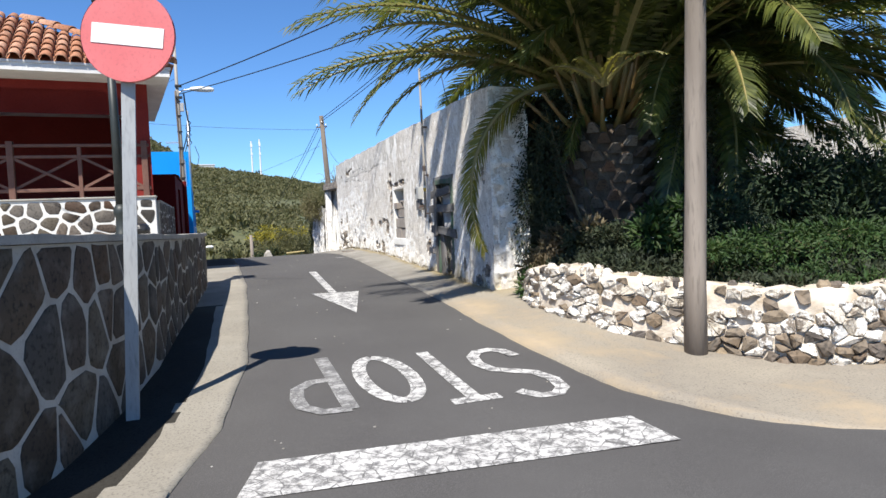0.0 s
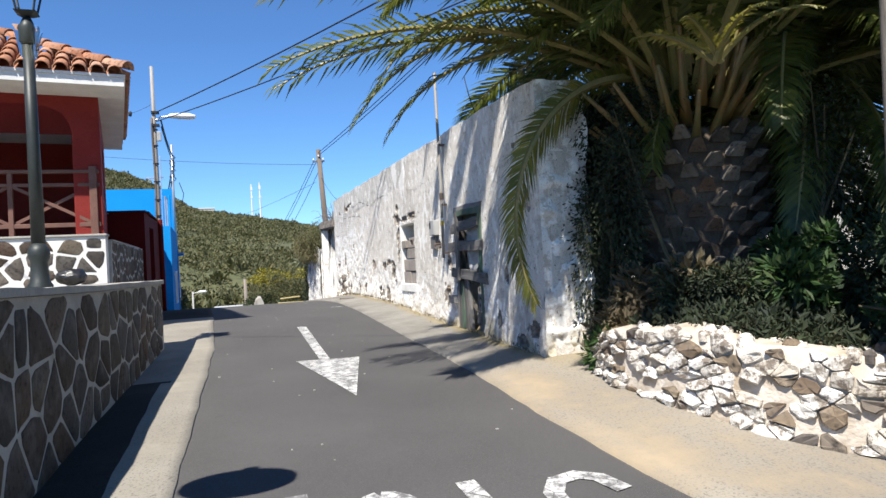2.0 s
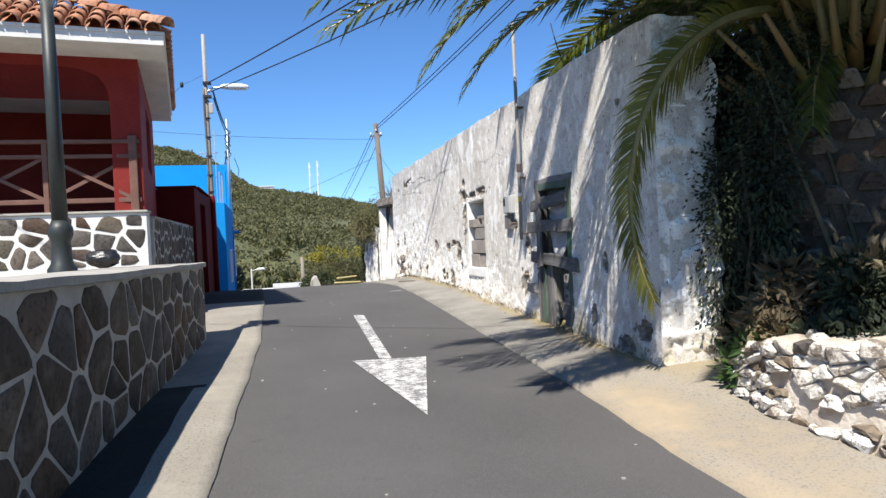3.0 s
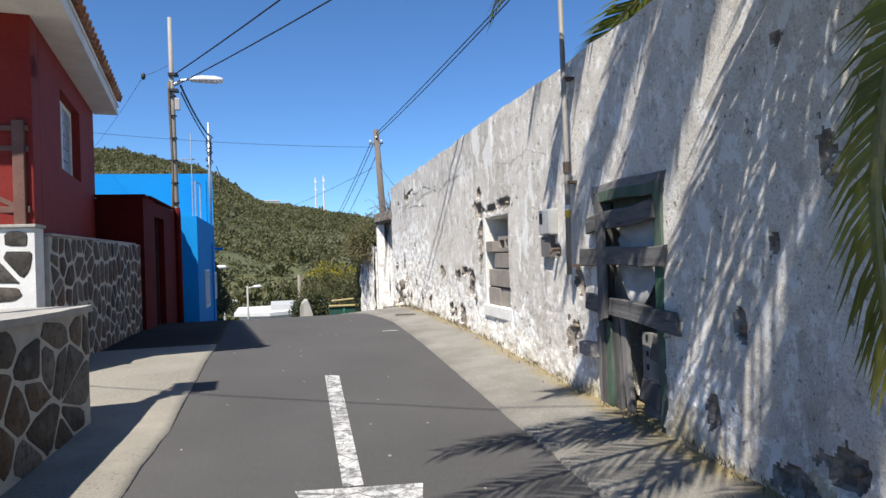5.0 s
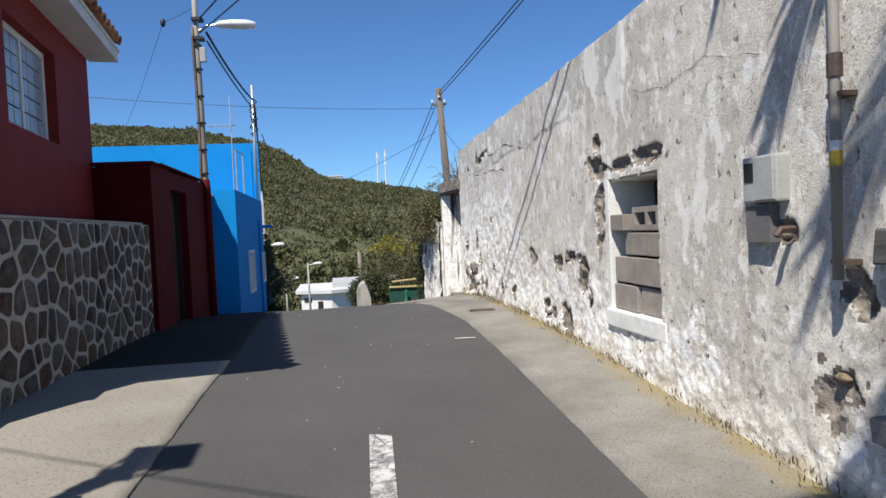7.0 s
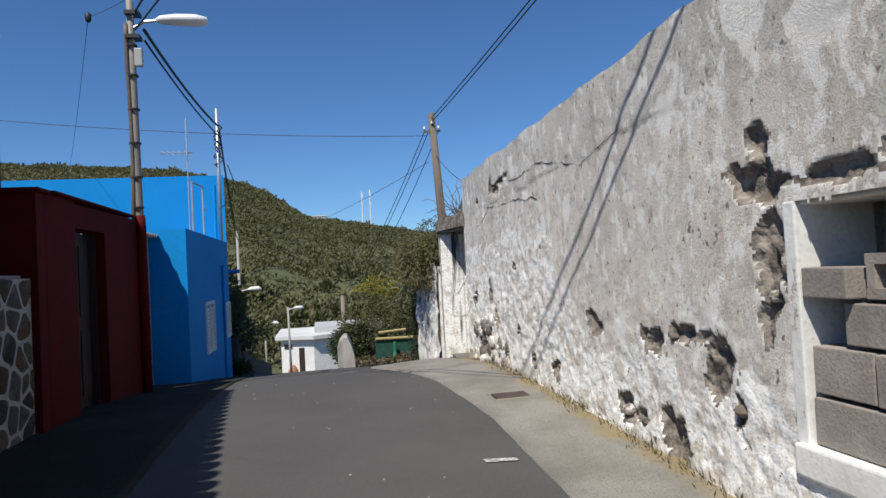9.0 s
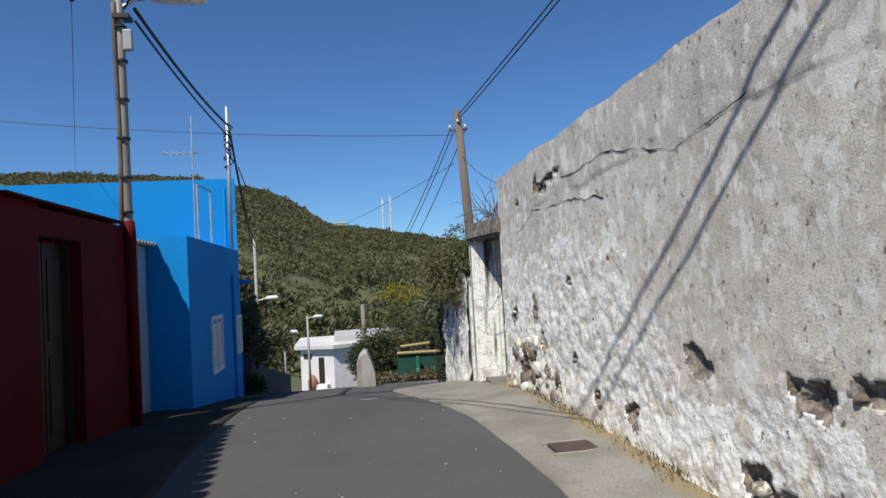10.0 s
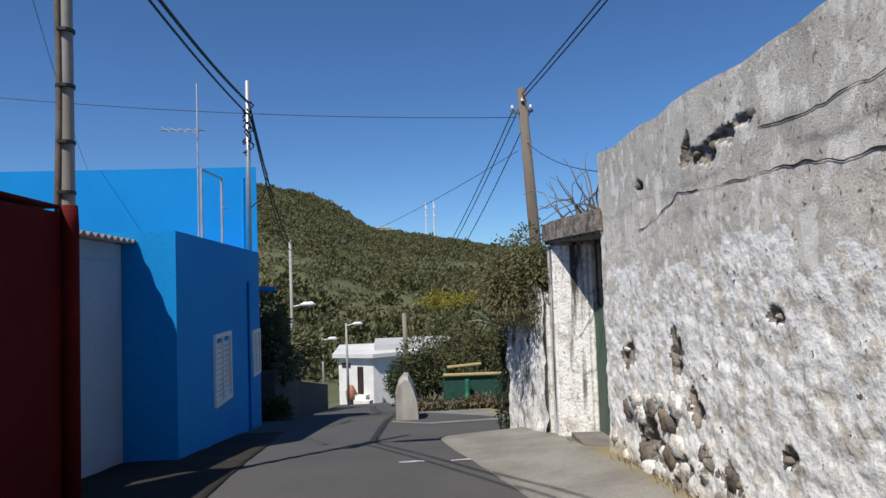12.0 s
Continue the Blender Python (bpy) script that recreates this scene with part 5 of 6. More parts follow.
def on_planter(s, v, d):
    x, y = float(np.interp(s, pl_s, [p[0] for p in PLANTER])), float(np.interp(s, pl_s, [p[1] for p in PLANTER]))
    x2, y2 = float(np.interp(s + .15, pl_s, [p[0] for p in PLANTER])), float(np.interp(s + .15, pl_s, [p[1] for p in PLANTER]))
    x1, y1_ = float(np.interp(s - .15, pl_s, [p[0] for p in PLANTER])), float(np.interp(s - .15, pl_s, [p[1] for p in PLANTER]))
    t = Vector((x2 - x1, y2 - y1_)).normalized()
    g = road_z(y) - fall(x, y) - .02
    z = g + v * (planter_top(s) - g)
    return x + t.y * d, y - t.x * d, z


wash = plain("earth_pointing", (.66, .6, .52), (.36, .29, .21), 5, 40, .95, .014)
bm = bmesh.new()
rows = [[bm.verts.new(on_planter(s, v, -.01 + .02 * rough(s, v, 0, 4, 2))) for v in (0, .25, .5, .75, 1)] for s in np.linspace(0, pl_s[-1], 60)]
back = [[bm.verts.new(Vector(on_planter(s, 1, -k)) + Vector((0, 0, .05 * rough(s, k, 1, 5, 3)))) for k in (.12, .24, .36)] for s in np.linspace(0, pl_s[-1], 60)]
rows = [a + b for a, b in zip(rows, back)]
for a, b in zip(rows, rows[1:]):
    for k in range(len(a) - 1):
        bm.faces.new((a[k], b[k], b[k + 1], a[k + 1]))
planter = setting("wall_planter", bm, wash, "whitewashed rubble wall of the palm bed", "wall", smooth=True)
WASHED, n, l, b = shader("whitewashed_stone", .92)
r = n.new("ShaderNodeValToRGB")
r.color_ramp.elements[0].color, r.color_ramp.elements[1].color = (.8, .785, .745, 1), (.56, .5, .41, 1)
l.new(n.new("ShaderNodeObjectInfo").outputs["Random"], r.inputs["Fac"])
c = mix(n, l, ramp(n, l, noise_node(n, l, 8, 8, None, .8), .5, .56), r.outputs["Color"], (.2, .165, .13))
c = mix(n, l, ramp(n, l, noise_node(n, l, 40, 5, None, .7), .6, .66), c, (.12, .1, .085))
l.new(c, b.inputs["Base Color"])
bump(n, l, b, noise_node(n, l, 26, 6, None, .7), .9, .022)
BROWN_STONE = pieces("bare_brown_stone", [(.13, .09, .06), (.2, .15, .1), (.1, .085, .075), (.26, .2, .13)], .9, 22, .01)


def rubble(parent, w, size, place, seed, choose):
    """Angular stones of very mixed size, set at odd depths in the lime."""
    rng = random.Random(seed)
    for poly in cells(w, 1.0, size, seed, .78):
        cx, cy = sum(p[0] for p in poly) / len(poly), sum(p[1] for p in poly) / len(poly)
        material, proud = choose(cx, cy, rng)
        if material is None:
            continue
        me = stone_mesh(poly, rng.uniform(.0, .016), rng.uniform(.012, .035) + proud, place, rng, material, rng.uniform(.1, .9))
        if me:
            me.polygons.foreach_set("use_smooth", [False] * len(me.polygons))
            ob = new("stone", me)
            ob.parent = parent
            ob.matrix_basis = world_of(parent).inverted()


def facing(u, v, rng):
    low = u > 2.6 and v < .42 + .15 * rough(u, v, 0, 3, 2)
    if low:
        return (BROWN_STONE, .03) if rng.random() < .8 else (WASHED, .02)
    if rng.random() < .2:
        return None, 0
    return (BROWN_STONE, -.008) if rng.random() < .24 else (WASHED, 0)


rubble(planter, pl_s[-1] - .02, .155, lambda u, v, d: on_planter(u + .03 * rough(u, v, 3, 7, 3), v + .045 * rough(u, v, 6, 7, 3), d + .03 * rough(u, v, d, 9, 3)), 31, facing)
# crumbled stones left along the top
rng = random.Random(35)
for k in range(46):
    s0, back_in, r0 = rng.uniform(.1, pl_s[-1] - .1), rng.uniform(.02, .26), rng.uniform(.025, .075)
    poly = [(r0 * rng.uniform(.7, 1.2) * math.cos(a), r0 * rng.uniform(.6, 1.1) * math.sin(a)) for a in (i * math.pi / 3 for i in range(6))]
    p = Vector(on_planter(s0, 1, -back_in))
    me = stone_mesh(poly, .001, r0 * rng.uniform(.6, 1.0), lambda u, v, d: (p.x + u, p.y + v, p.z - .015 + d), rng, rng.choice([WASHED, WASHED, BROWN_STONE]), .3)
    if me:
        me.polygons.foreach_set("use_smooth", [False] * len(me.polygons))
        ob = new("stone", me)
        ob.parent = planter
        ob.matrix_basis = world_of(planter).inverted()
bm = bmesh.new()
rows = []
for s in np.linspace(0, pl_s[-1], 40):
    row = []
    for k in (.3, .8, 1.6, 2.6, 4, 6):
        p = Vector(on_planter(s, 1, -k))
        row.append(bm.verts.new((p.x, min(p.y, 12), planter_top(s) - .1 + .3 * min(1, k / 2.5) + .05 * rough(p.x, p.y, 0, 1.5, 3))))
    rows.append(row)
for a, b in zip(rows, rows[1:]):
    for k in range(5):
        bm.faces.new((a[k], b[k], b[k + 1], a[k + 1]))
setting("soil_bed", bm, plain("dry_earth", (.07, .05, .033), (.12, .09, .06), 3, 30, .95, .02), "dry brown earth of the palm bed", "ground", smooth=True)


# ---- palms ----
def frond_mesh(length, rise, bend, seed, dense=105, mat=0, power=1.5, twist=0.0, leaf=1.0, wide=.027):
    """A feather leaf along +x that rises at the given angle and bends down by the given degrees."""
    rng = random.Random(seed)
    bm = bmesh.new()
    pts, ang, p = [], radians(rise), Vector((0, 0, 0))
    steps = 24
    for i in range(steps + 1):
        pts.append(p.copy())
        t = i / steps
        ang = radians(rise - bend * (t ** power))
        p = p + Vector((math.cos(ang), 0, math.sin(ang))) * (length / steps)
    tube(bm, pts, [.045 * (1 - i / steps) ** .8 + .005 for i in range(steps + 1)], 5)
    for f in bm.faces:
        f.material_index = 1
    for side in (-1, 1):
        for k in range(dense):
            t = .14 + .86 * (k + rng.uniform(-.3, .3)) / dense
            i = min(steps - 1, int(t * steps))
            base = pts[i].lerp(pts[i + 1], t * steps - i)
            d = (pts[i + 1] - pts[i]).normalized()
            up = Vector((-d.z, 0, d.x))
            ln = .52 * (math.sin(math.pi * min(1, .12 + .82 * t)) ** .7 + .12) * rng.uniform(.85, 1.1) * length / 4 * leaf
            tw = radians(twist) * ease(t * 2.5)
            out = (Vector((0, math.cos(tw), 0)) + up * math.sin(tw)) * side
            face = up * math.cos(tw) - Vector((0, math.sin(tw), 0))
            w = (d * (.55 + .5 * t) + out * .8 + face * rng.uniform(.02, .4) + Vector((0, 0, -.12))).normalized()
            tip = base + w * ln + Vector((0, 0, -.1 * ln - .25 * ln * rng.random()))
            mid = base + w * ln * .55
            wd = d * wide
            vs = [bm.verts.new(v) for v in (base - wd * .6, base + wd * .6, mid + wd, tip, mid - wd)]
            bm.faces.new((vs[0], vs[1], vs[2], vs[4])), bm.faces.new((vs[4], vs[2], vs[3]))
    return mesh("frond", bm, [(FROND, DRY_FROND, HANG_FROND)[mat], RACHIS])


def palm_trunk(th, c, z0, z1, r, scales):
    bm = bmesh.new()
    x, y = c
    hs = [z0 + (z1 - z0) * i / 14 for i in range(15)]
    tube(bm, [(x + .02 * math.sin(3 * z), y, z) for z in hs], [r * (.8 + .3 * math.sin(math.pi * min(1, (z - z0) / (z1 - z0)) * .8)) for z in hs], 18)
    part("trunk", bm, plain("palm_trunk_bark", (.07, .05, .035), (.13, .1, .07), 6, 40, .95, .012), th, smooth=True)
    bm = bmesh.new()
    box(bm, -.085, .085, -.05, .06, -.05, .09, bevel=.02)
    for v in bm.verts:
        v.co.x *= 1 - max(0, v.co.z) * 7
        v.co.y += max(0, v.co.z) * .9
    me = mesh("leaf_base", bm, pieces("cut_leaf_base", [(.06, .045, .032), (.14, .115, .088), (.24, .205, .165), (.1, .075, .052), (.18, .1, .06)], .9, 30, .006))
    for k in range(scales):
        t = (k + .5) / scales
        a = k * 2.39996
        z = z0 + .12 + (z1 - z0) * .95 * t
        rr = r * (.8 + .3 * math.sin(math.pi * t * .8))
        ob = new("leaf_base", me)
        ob.parent = th
        ob.matrix_basis = Matrix.Translation(-th.location) @ Matrix.Translation((x + rr * math.cos(a), y + rr * math.sin(a), z)) @ Euler((0, 0, a - math.pi / 2)).to_matrix().to_4x4() @ Euler((radians(-12), 0, 0)).to_matrix().to_4x4()


def put_frond(th, me, at, az, tilt=0.0, roll=0.0, scale=1.0, name="frond"):
    ob = new(name, me)
    ob.parent = th
    ob.matrix_basis = Matrix.Translation(Vector(at) - th.location) @ Euler((0, 0, radians(az))).to_matrix().to_4x4() @ Euler((0, radians(-tilt), 0)).to_matrix().to_4x4() @ Euler((radians(roll), 0, 0)).to_matrix().to_4x4() @ Matrix.Scale(scale, 4)
    return ob


KINDS = [frond_mesh(4.1, 78, 70, 1), frond_mesh(4.3, 58, 88, 2), frond_mesh(4.3, 40, 86, 3), frond_mesh(4.2, 22, 74, 4), frond_mesh(3.9, 5, 72, 5), frond_mesh(3.4, -15, 62, 6)]
YELLOW = frond_mesh(1.3, 50, 70, 8, 26, 1)
palm = thing("palm_tree", "broad old date palm with a drooping feather crown", "palm tree", (5.15, 7.75, .85))
palm_trunk(palm, (5.15, 7.75), .75, 2.45, .56, 150)
rng = random.Random(4)
for k, (kind, count, z) in enumerate(((0, 14, 2.95), (1, 20, 2.85), (2, 26, 2.7), (3, 24, 2.55), (4, 18, 2.45), (5, 14, 2.3))):
    for i in range(count):
        az = 360 * (i + .5 * (k % 2)) / count + rng.uniform(-9, 9)
        a = radians(az)
        open_side = 95 < az % 360 < 325
        if open_side and kind >= 3 or kind == 2 and 125 < az % 360 < 182 or kind == 1 and 135 < az % 360 < 160:
            continue
        sc = rng.uniform(.88, 1.0)
        put_frond(palm, KINDS[kind], (5.15 + .34 * math.cos(a), 7.75 + .34 * math.sin(a), z + .15), az, rng.uniform(0, 12) if open_side else rng.uniform(-5, 5), rng.uniform(-14, 14), sc)
# fronds that stand out over the lane, and the one that hangs before the wall
OVER = [frond_mesh(4.4, 30, 62, 31, 56, 0, 1.3, 0, .85, .02), frond_mesh(4.2, 20, 58, 32, 56, 0, 1.2, 0, .85, .02), frond_mesh(3.5, 35, 100, 33, 62, 0, 1.2, 0, .85, .02)]
for az, kind, z, tilt, roll, sc in ((170, 0, 2.9, -3, 8, .9), (173, 0, 2.95, 7, -8, .92), (166, 2, 2.9, 1, -4, .9), (168, 2, 2.95, 3, -8, 1.0), (179, 1, 2.95, 5, 10, .95), (187, 0, 2.95, 3, -6, .95), (195, 1, 2.95, 9, 6, .9), (183, 2, 3.0, 4, 8, .98), (203, 0, 2.95, 6, 4, .9)):
    a = radians(az)
    put_frond(palm, OVER[kind], (5.15 + .3 * math.cos(a), 7.75 + .3 * math.sin(a), z), az, tilt, roll, sc)
HIGH = [frond_mesh(4.4, 60, 80, 41, 120, 0, 1.5), frond_mesh(4.5, 48, 66, 42, 120, 0, 1.4), frond_mesh(4.2, 66, 105, 43, 120, 0, 1.4)]
for az, kind, tilt, roll, sc in ((128, 0, 0, 10, 1.0), (139, 2, 0, 6, .95), (151, 0, 4, -8, .88), (163, 2, 4, 0, .82), (177, 0, 3, 8, .78), (290, 2, 4, 4, .9), (306, 0, 0, 6, .95), (319, 2, 2, 4, 1.0), (331, 0, 2, -6, 1.0), (343, 1, 2, 8, 1.0)):
    a = radians(az)
    put_frond(palm, HIGH[kind], (5.15 + .28 * math.cos(a), 7.75 + .28 * math.sin(a), 3.0), az, tilt, roll, sc)
hang = frond_mesh(3.4, 20, 140, 12, 130, 2, .9, 78, .64, .016)
put_frond(palm, hang, (4.97, 7.8, 2.95), 183, 0, 0, 1.0)
for k in range(20):
    az, el = 165 + k * 61.8 % 150, 22 + k * 37 % 52
    a, e2 = radians(az), radians(el)
    p0 = Vector((5.15 + .5 * math.cos(a), 7.75 + .5 * math.sin(a), 1.95 + .012 * el + rng.uniform(-.1, .1)))
    d = Vector((math.cos(a) * math.cos(e2), math.sin(a) * math.cos(e2), math.sin(e2)))
    n1 = rng.uniform(.5, 1.0)
    part("petiole", tube(bmesh.new(), [p0 - d * .1, p0 + d * .12, p0 + d * n1 * .5, p0 + d * n1 + Vector((0, 0, .08))], [.07, .045, .03, .018], 6), PETIOLE, palm, smooth=True)
for p, az in (((4.25, 6.3, 2.75), 215), ((4.2, 6.3, 2.75), 265), ((4.25, 6.3, 2.78), 300), ((4.25, 6.35, 2.75), 180)):
    put_frond(palm, YELLOW, p, az, -10, 15, .6, "young_frond")
palm_b = thing("palm_tree", "tall date palm half hidden behind a shrub", "palm tree", (7.2, 8.3, .9))
palm_trunk(palm_b, (7.2, 8.3), .8, 3.4, .33, 60)
for k, (kind, count, z) in enumerate(((0, 9, 3.8), (1, 18, 3.75), (2, 22, 3.65), (3, 20, 3.55), (4, 15, 3.45), (5, 12, 3.4))):
    for i in range(count):
        az = 360 * (i + .5 * (k % 2)) / count + rng.uniform(-9, 9)
        a = radians(az)
        put_frond(palm_b, KINDS[kind], (7.2 + .2 * math.cos(a), 8.3 + .2 * math.sin(a), z), az, rng.uniform(-5, 5), rng.uniform(-14, 14), rng.uniform(.85, .98))

# ---- plants of the bed ----
shrub("ivy", "dark climbing ivy hanging beside the palm trunk", (4.25, 7.95, 1.5), (.36, .5, 1.3), 9000, .05, 41, IVY, (4.2, 7.8, .5), "ivy", 12, .8)
shrub("ivy", "dark ivy climbing through the palm crown", (4.45, 7.75, 2.7), (.4, .4, .6), 2600, .05, 42, IVY, (4.7, 7.3, .8), "ivy", 9, .8)
shrub("ivy", "dark ivy trailing beside the wooden pole", (5.8, 6.7, 2.2), (.5, .5, 1.3), 3600, .05, 47, IVY, (5.6, 6.8, .85), "ivy", 10, .8)
shrub("shrub", "dense dark green shrub behind the rubble wall", (6.9, 6.2, 1.45), (1.3, .9, .75), 9000, .08, 43, BUSH, (6.9, 6.3, .85), "shrub", 14)
shrub("shrub", "dense dark green shrub beyond the palm bed", (9.0, 7.2, 1.4), (1.8, 1.2, .62), 9000, .09, 44, BUSH, (9.0, 7.3, .85), "shrub", 14)
shrub("shrub", "leafy dark shrub filling the back of the bed", (6.2, 8.9, 1.7), (1.2, .8, 1.0), 6000, .09, 48, BUSH, (6.2, 8.9, .9), "shrub", 12)
shrub("weeds", "bright green weeds along the rubble wall top", (5.9, 5.1, .98), (1.2, .32, .2), 2000, .07, 45, WEED, (5.9, 5.2, .85), "weeds", 16)
shrub("weeds", "bright green leafy weeds at the palm's foot", (4.75, 6.3, 1.1), (.35, .4, .28), 1300, .1, 46, WEED, (4.75, 6.3, .85), "weeds", 6)
shrub("weeds", "dry tangled stems at the end of the rubble wall", (3.95, 7.3, .75), (.22, .35, .3), 900, .1, 49, DRY, (3.95, 7.3, .5), "weeds", 9, .5)
shrub("weeds", "green tuft growing from the footway crack", (3.72, 7.25, .52), (.14, .2, .18), 350, .1, 50, WEED, (3.72, 7.25, .33), "weeds", 5)
shrub("weeds", "dry grass and stems under the palm", (4.4, 7.2, .95), (.4, .4, .22), 900, .12, 51, DRY, (4.4, 7.2, .85), "weeds", 8)

shrub("weeds", "bright green weeds spilling along the bed edge", (4.75, 5.35, .86), (.4, .35, .2), 1500, .06, 52, WEED, (4.8, 5.4, .75), "weeds", 7)
shrub("weeds", "bright green weeds spilling along the bed edge", (6.6, 4.7, .88), (1.3, .35, .25), 1500, .06, 53, WEED, (6.6, 4.8, .75), "weeds", 14)
shrub("weeds", "dark leafy undergrowth before the palm trunk", (4.5, 6.6, 1.0), (.45, .5, .28), 2600, .06, 54, IVY, (4.6, 6.6, .85), "weeds", 9)
shrub("weeds", "dark leafy undergrowth behind the wooden pole", (5.5, 5.9, 1.15), (.7, .5, .45), 3600, .06, 55, BUSH, (5.5, 5.9, .85), "weeds", 10)
shrub("shrub", "dense dark green shrub at the bed's far end", (8.2, 5.4, 1.3), (1.2, .8, .65), 6500, .08, 56, BUSH, (8.2, 5.5, .8), "shrub", 12)

# ---- wooden utility pole ----
wood = thing("utility_pole", "weathered grey wooden utility pole beside the rubble wall", "utility pole", (4.24, 4.98, -.1))
part("shaft", tube(bmesh.new(), [(4.24, 4.98, -.2), (4.25, 4.98, .7), (4.28, 4.98, 1.5), (4.31, 4.99, 2.4), (4.37, 5.0, 4.0), (4.52, 5.02, 6.9)], [.108, .1, .097, .095, .09, .082], 16), GREY_POLE, wood, smooth=True)
part("stub", tube(bmesh.new(), [(4.42, 5.12, .5), (4.5, 5.12, 3.2)], [.05, .05], 10), GREY_POLE, wood, "thin wooden stay lashed behind the pole", smooth=True)
part("collar", tube(bmesh.new(), [(4.56, 5.02, 6.3), (4.56, 5.02, 6.36)], .11, 12), BLACK, wood)

# ---- pale ruin beyond the bed ----
setting("wall_ruin", boxes((13, 13.4, 8, 22, -.5, 3.1), (13.404, 26, 8, 8.4, -.5, 3.2)), PLASTER, "pale ruined wall beyond the palm bed", "wall")

# ---- gateway past the old wall ----
STREAKED, n, l, b = shader("streaked_whitewash", 0.95)
c = mix(n, l, ramp(n, l, noise_node(n, l, 7, 7, None, 0.75), 0.5, 0.62), (0.8, 0.79, 0.75), (0.5, 0.46, 0.41))
# narrow upright streaks of near-black
c = mix(n, l, ramp(n, l, noise_node(n, l, 5, 5, (1, 1, 0.1), 0.65), 0.52, 0.62), c, (0.06, 0.055, 0.05))
c = mix(n, l, ramp(n, l, noise_node(n, l, 26, 5, (1, 1, 0.5), 0.7), 0.57, 0.67), c, (0.2, 0.18, 0.155))
l.new(c, b.inputs["Base Color"])
bump(n, l, b, noise_node(n, l, 30, 5), 0.8, 0.02)


def far_x(y):
    return 3.74 - .12 * (y - 21.9)


bm = bmesh.new()
prism(bm, [(3.75, 21.85), (4.08, 21.6), (4.45, 21.7), (4.5, 22.2), (3.78, 22.2)], -.2, 2.34)
bmesh.ops.bevel(bm, geom=bm.edges[:], offset=.03, segments=2, affect="EDGES")
setting("gate_pier", bm, STREAKED, "flaking white gate pier", "wall")
bm = bmesh.new()
prism(bm, [(3.86, 20.55), (4.5, 20.55), (4.5, 22.25), (3.74, 22.25), (3.71, 21.8)], 2.345, 2.58)
bmesh.ops.bevel(bm, geom=bm.edges[:], offset=.03, segments=2, affect="EDGES")
setting("gate_lintel", bm, RUBBLE, "rough stone lintel over the old gateway", "wall")
bm = bmesh.new()
prism(bm, [(3.72, 21.0), (3.98, 20.7), (4.2, 20.7), (4.15, 21.55), (3.75, 21.6)], .05, .36)
bmesh.ops.bevel(bm, geom=bm.edges[:], offset=.05, segments=2, affect="EDGES")
setting("gate_step", bm, plain("worn_grey_stone", (.13, .12, .105), (.19, .175, .155), 5, 40, .9, .008), "worn grey threshold stone", "wall")
old_gate = tagged(thing("door_4", "green plank gate with faded red edge", "door", (4.15, 21.2, .3)), kind="structure")
for i in range(6):
    y0 = 20.78 + i * .14
    part("board", boxes((4.12, 4.15, y0, y0 + .134, .3, 1.66 + .03 * math.sin(i * 3)), bevel=.004), GREEN_WOOD, old_gate)
part("rail", boxes((4.151, 4.19, 20.7, 21.62, .6, .7), (4.151, 4.19, 20.7, 21.62, 1.3, 1.4)), OLD_WOOD, old_gate)
part("red_board", boxes((4.07, 4.115, 20.72, 20.86, .3, 1.68), bevel=.004), plain("faded_red_board", (.22, .06, .04), (.15, .08, .06), 6, 50, .85, .004), old_gate, "faded red edge board")
for i in range(5):
    part("bar", tube(bmesh.new(), [(4.13, 20.82 + i * .17, 1.6), (4.13, 20.82 + i * .17, 2.345)], .012, 6), COVER, old_gate)
# added near-black panel that gives the gateway its dark shade
setting("gate_shade", boxes((4.8, 4.9, 20.3, 23, -.2, 2.6)), DARK, "near-black panel standing in for shade behind the gate", "wall")
grid("wall_far", [22.2 + .04 * i for i in range(36)], [-.6 + .06 * i for i in range(42)], lambda y, z: (far_x(y) - .04 * rough(0, y, z, 4, 3), y, z), [STREAKED], "dark-streaked whitewashed wall below the creepers", "wall")
bm = bmesh.new()
prism(bm, [(far_x(22.2) + .05, 22.21), (4.5, 22.21), (4.5, 23.58), (far_x(23.58) + .05, 23.58)], -.7, 1.8)
setting("wall_far_core", bm, STREAKED, "dark-streaked end of the whitewashed wall", "wall")
shrub("creeper", "tangled dry creeper spilling over the far wall", (3.5, 22.85, 1.9), (.45, .85, .62), 8000, .055, 61, DRY_GREEN, (3.9, 22.9, 1.75), "creeper", 16, .8)
shrub("creeper", "green creeper on top of the far wall", (3.65, 22.8, 2.05), (.42, .75, .45), 3400, .06, 62, SCRUB, (3.9, 22.8, 1.75), "creeper", 12, .6)
shrub("creeper", "dark creeper hanging down the wall end", (3.6, 23.75, .75), (.2, .2, 1.0), 3200, .05, 63, IVY, (3.75, 23.7, -.2), "creeper", 9, .9)
agave = thing("spiky_plant", "grey-green spiky plant jutting from the wall top", "plant", (3.3, 23.5, 1.5))
bm = bmesh.new()
for i in range(26):
    a, e2 = rng.uniform(0, 2 * math.pi), rng.uniform(-.5, 1.2)
    d = Vector((math.cos(a) * math.cos(e2), math.sin(a) * math.cos(e2), math.sin(e2)))
    tube(bm, [Vector((3.3, 23.5, 1.4)), Vector((3.3, 23.5, 1.4)) + d * .18, Vector((3.3, 23.5, 1.33)) + d * .38], [.016, .012, .002], 4)
part("leaves", bm, plain("grey_green_leaf", (.14, .17, .11), (.2, .23, .15), 5, 40, .6, .001), agave)
TWIG = plain("grey_bark", (.12, .1, .09), (.18, .16, .14), 5, 50, .9, .001)
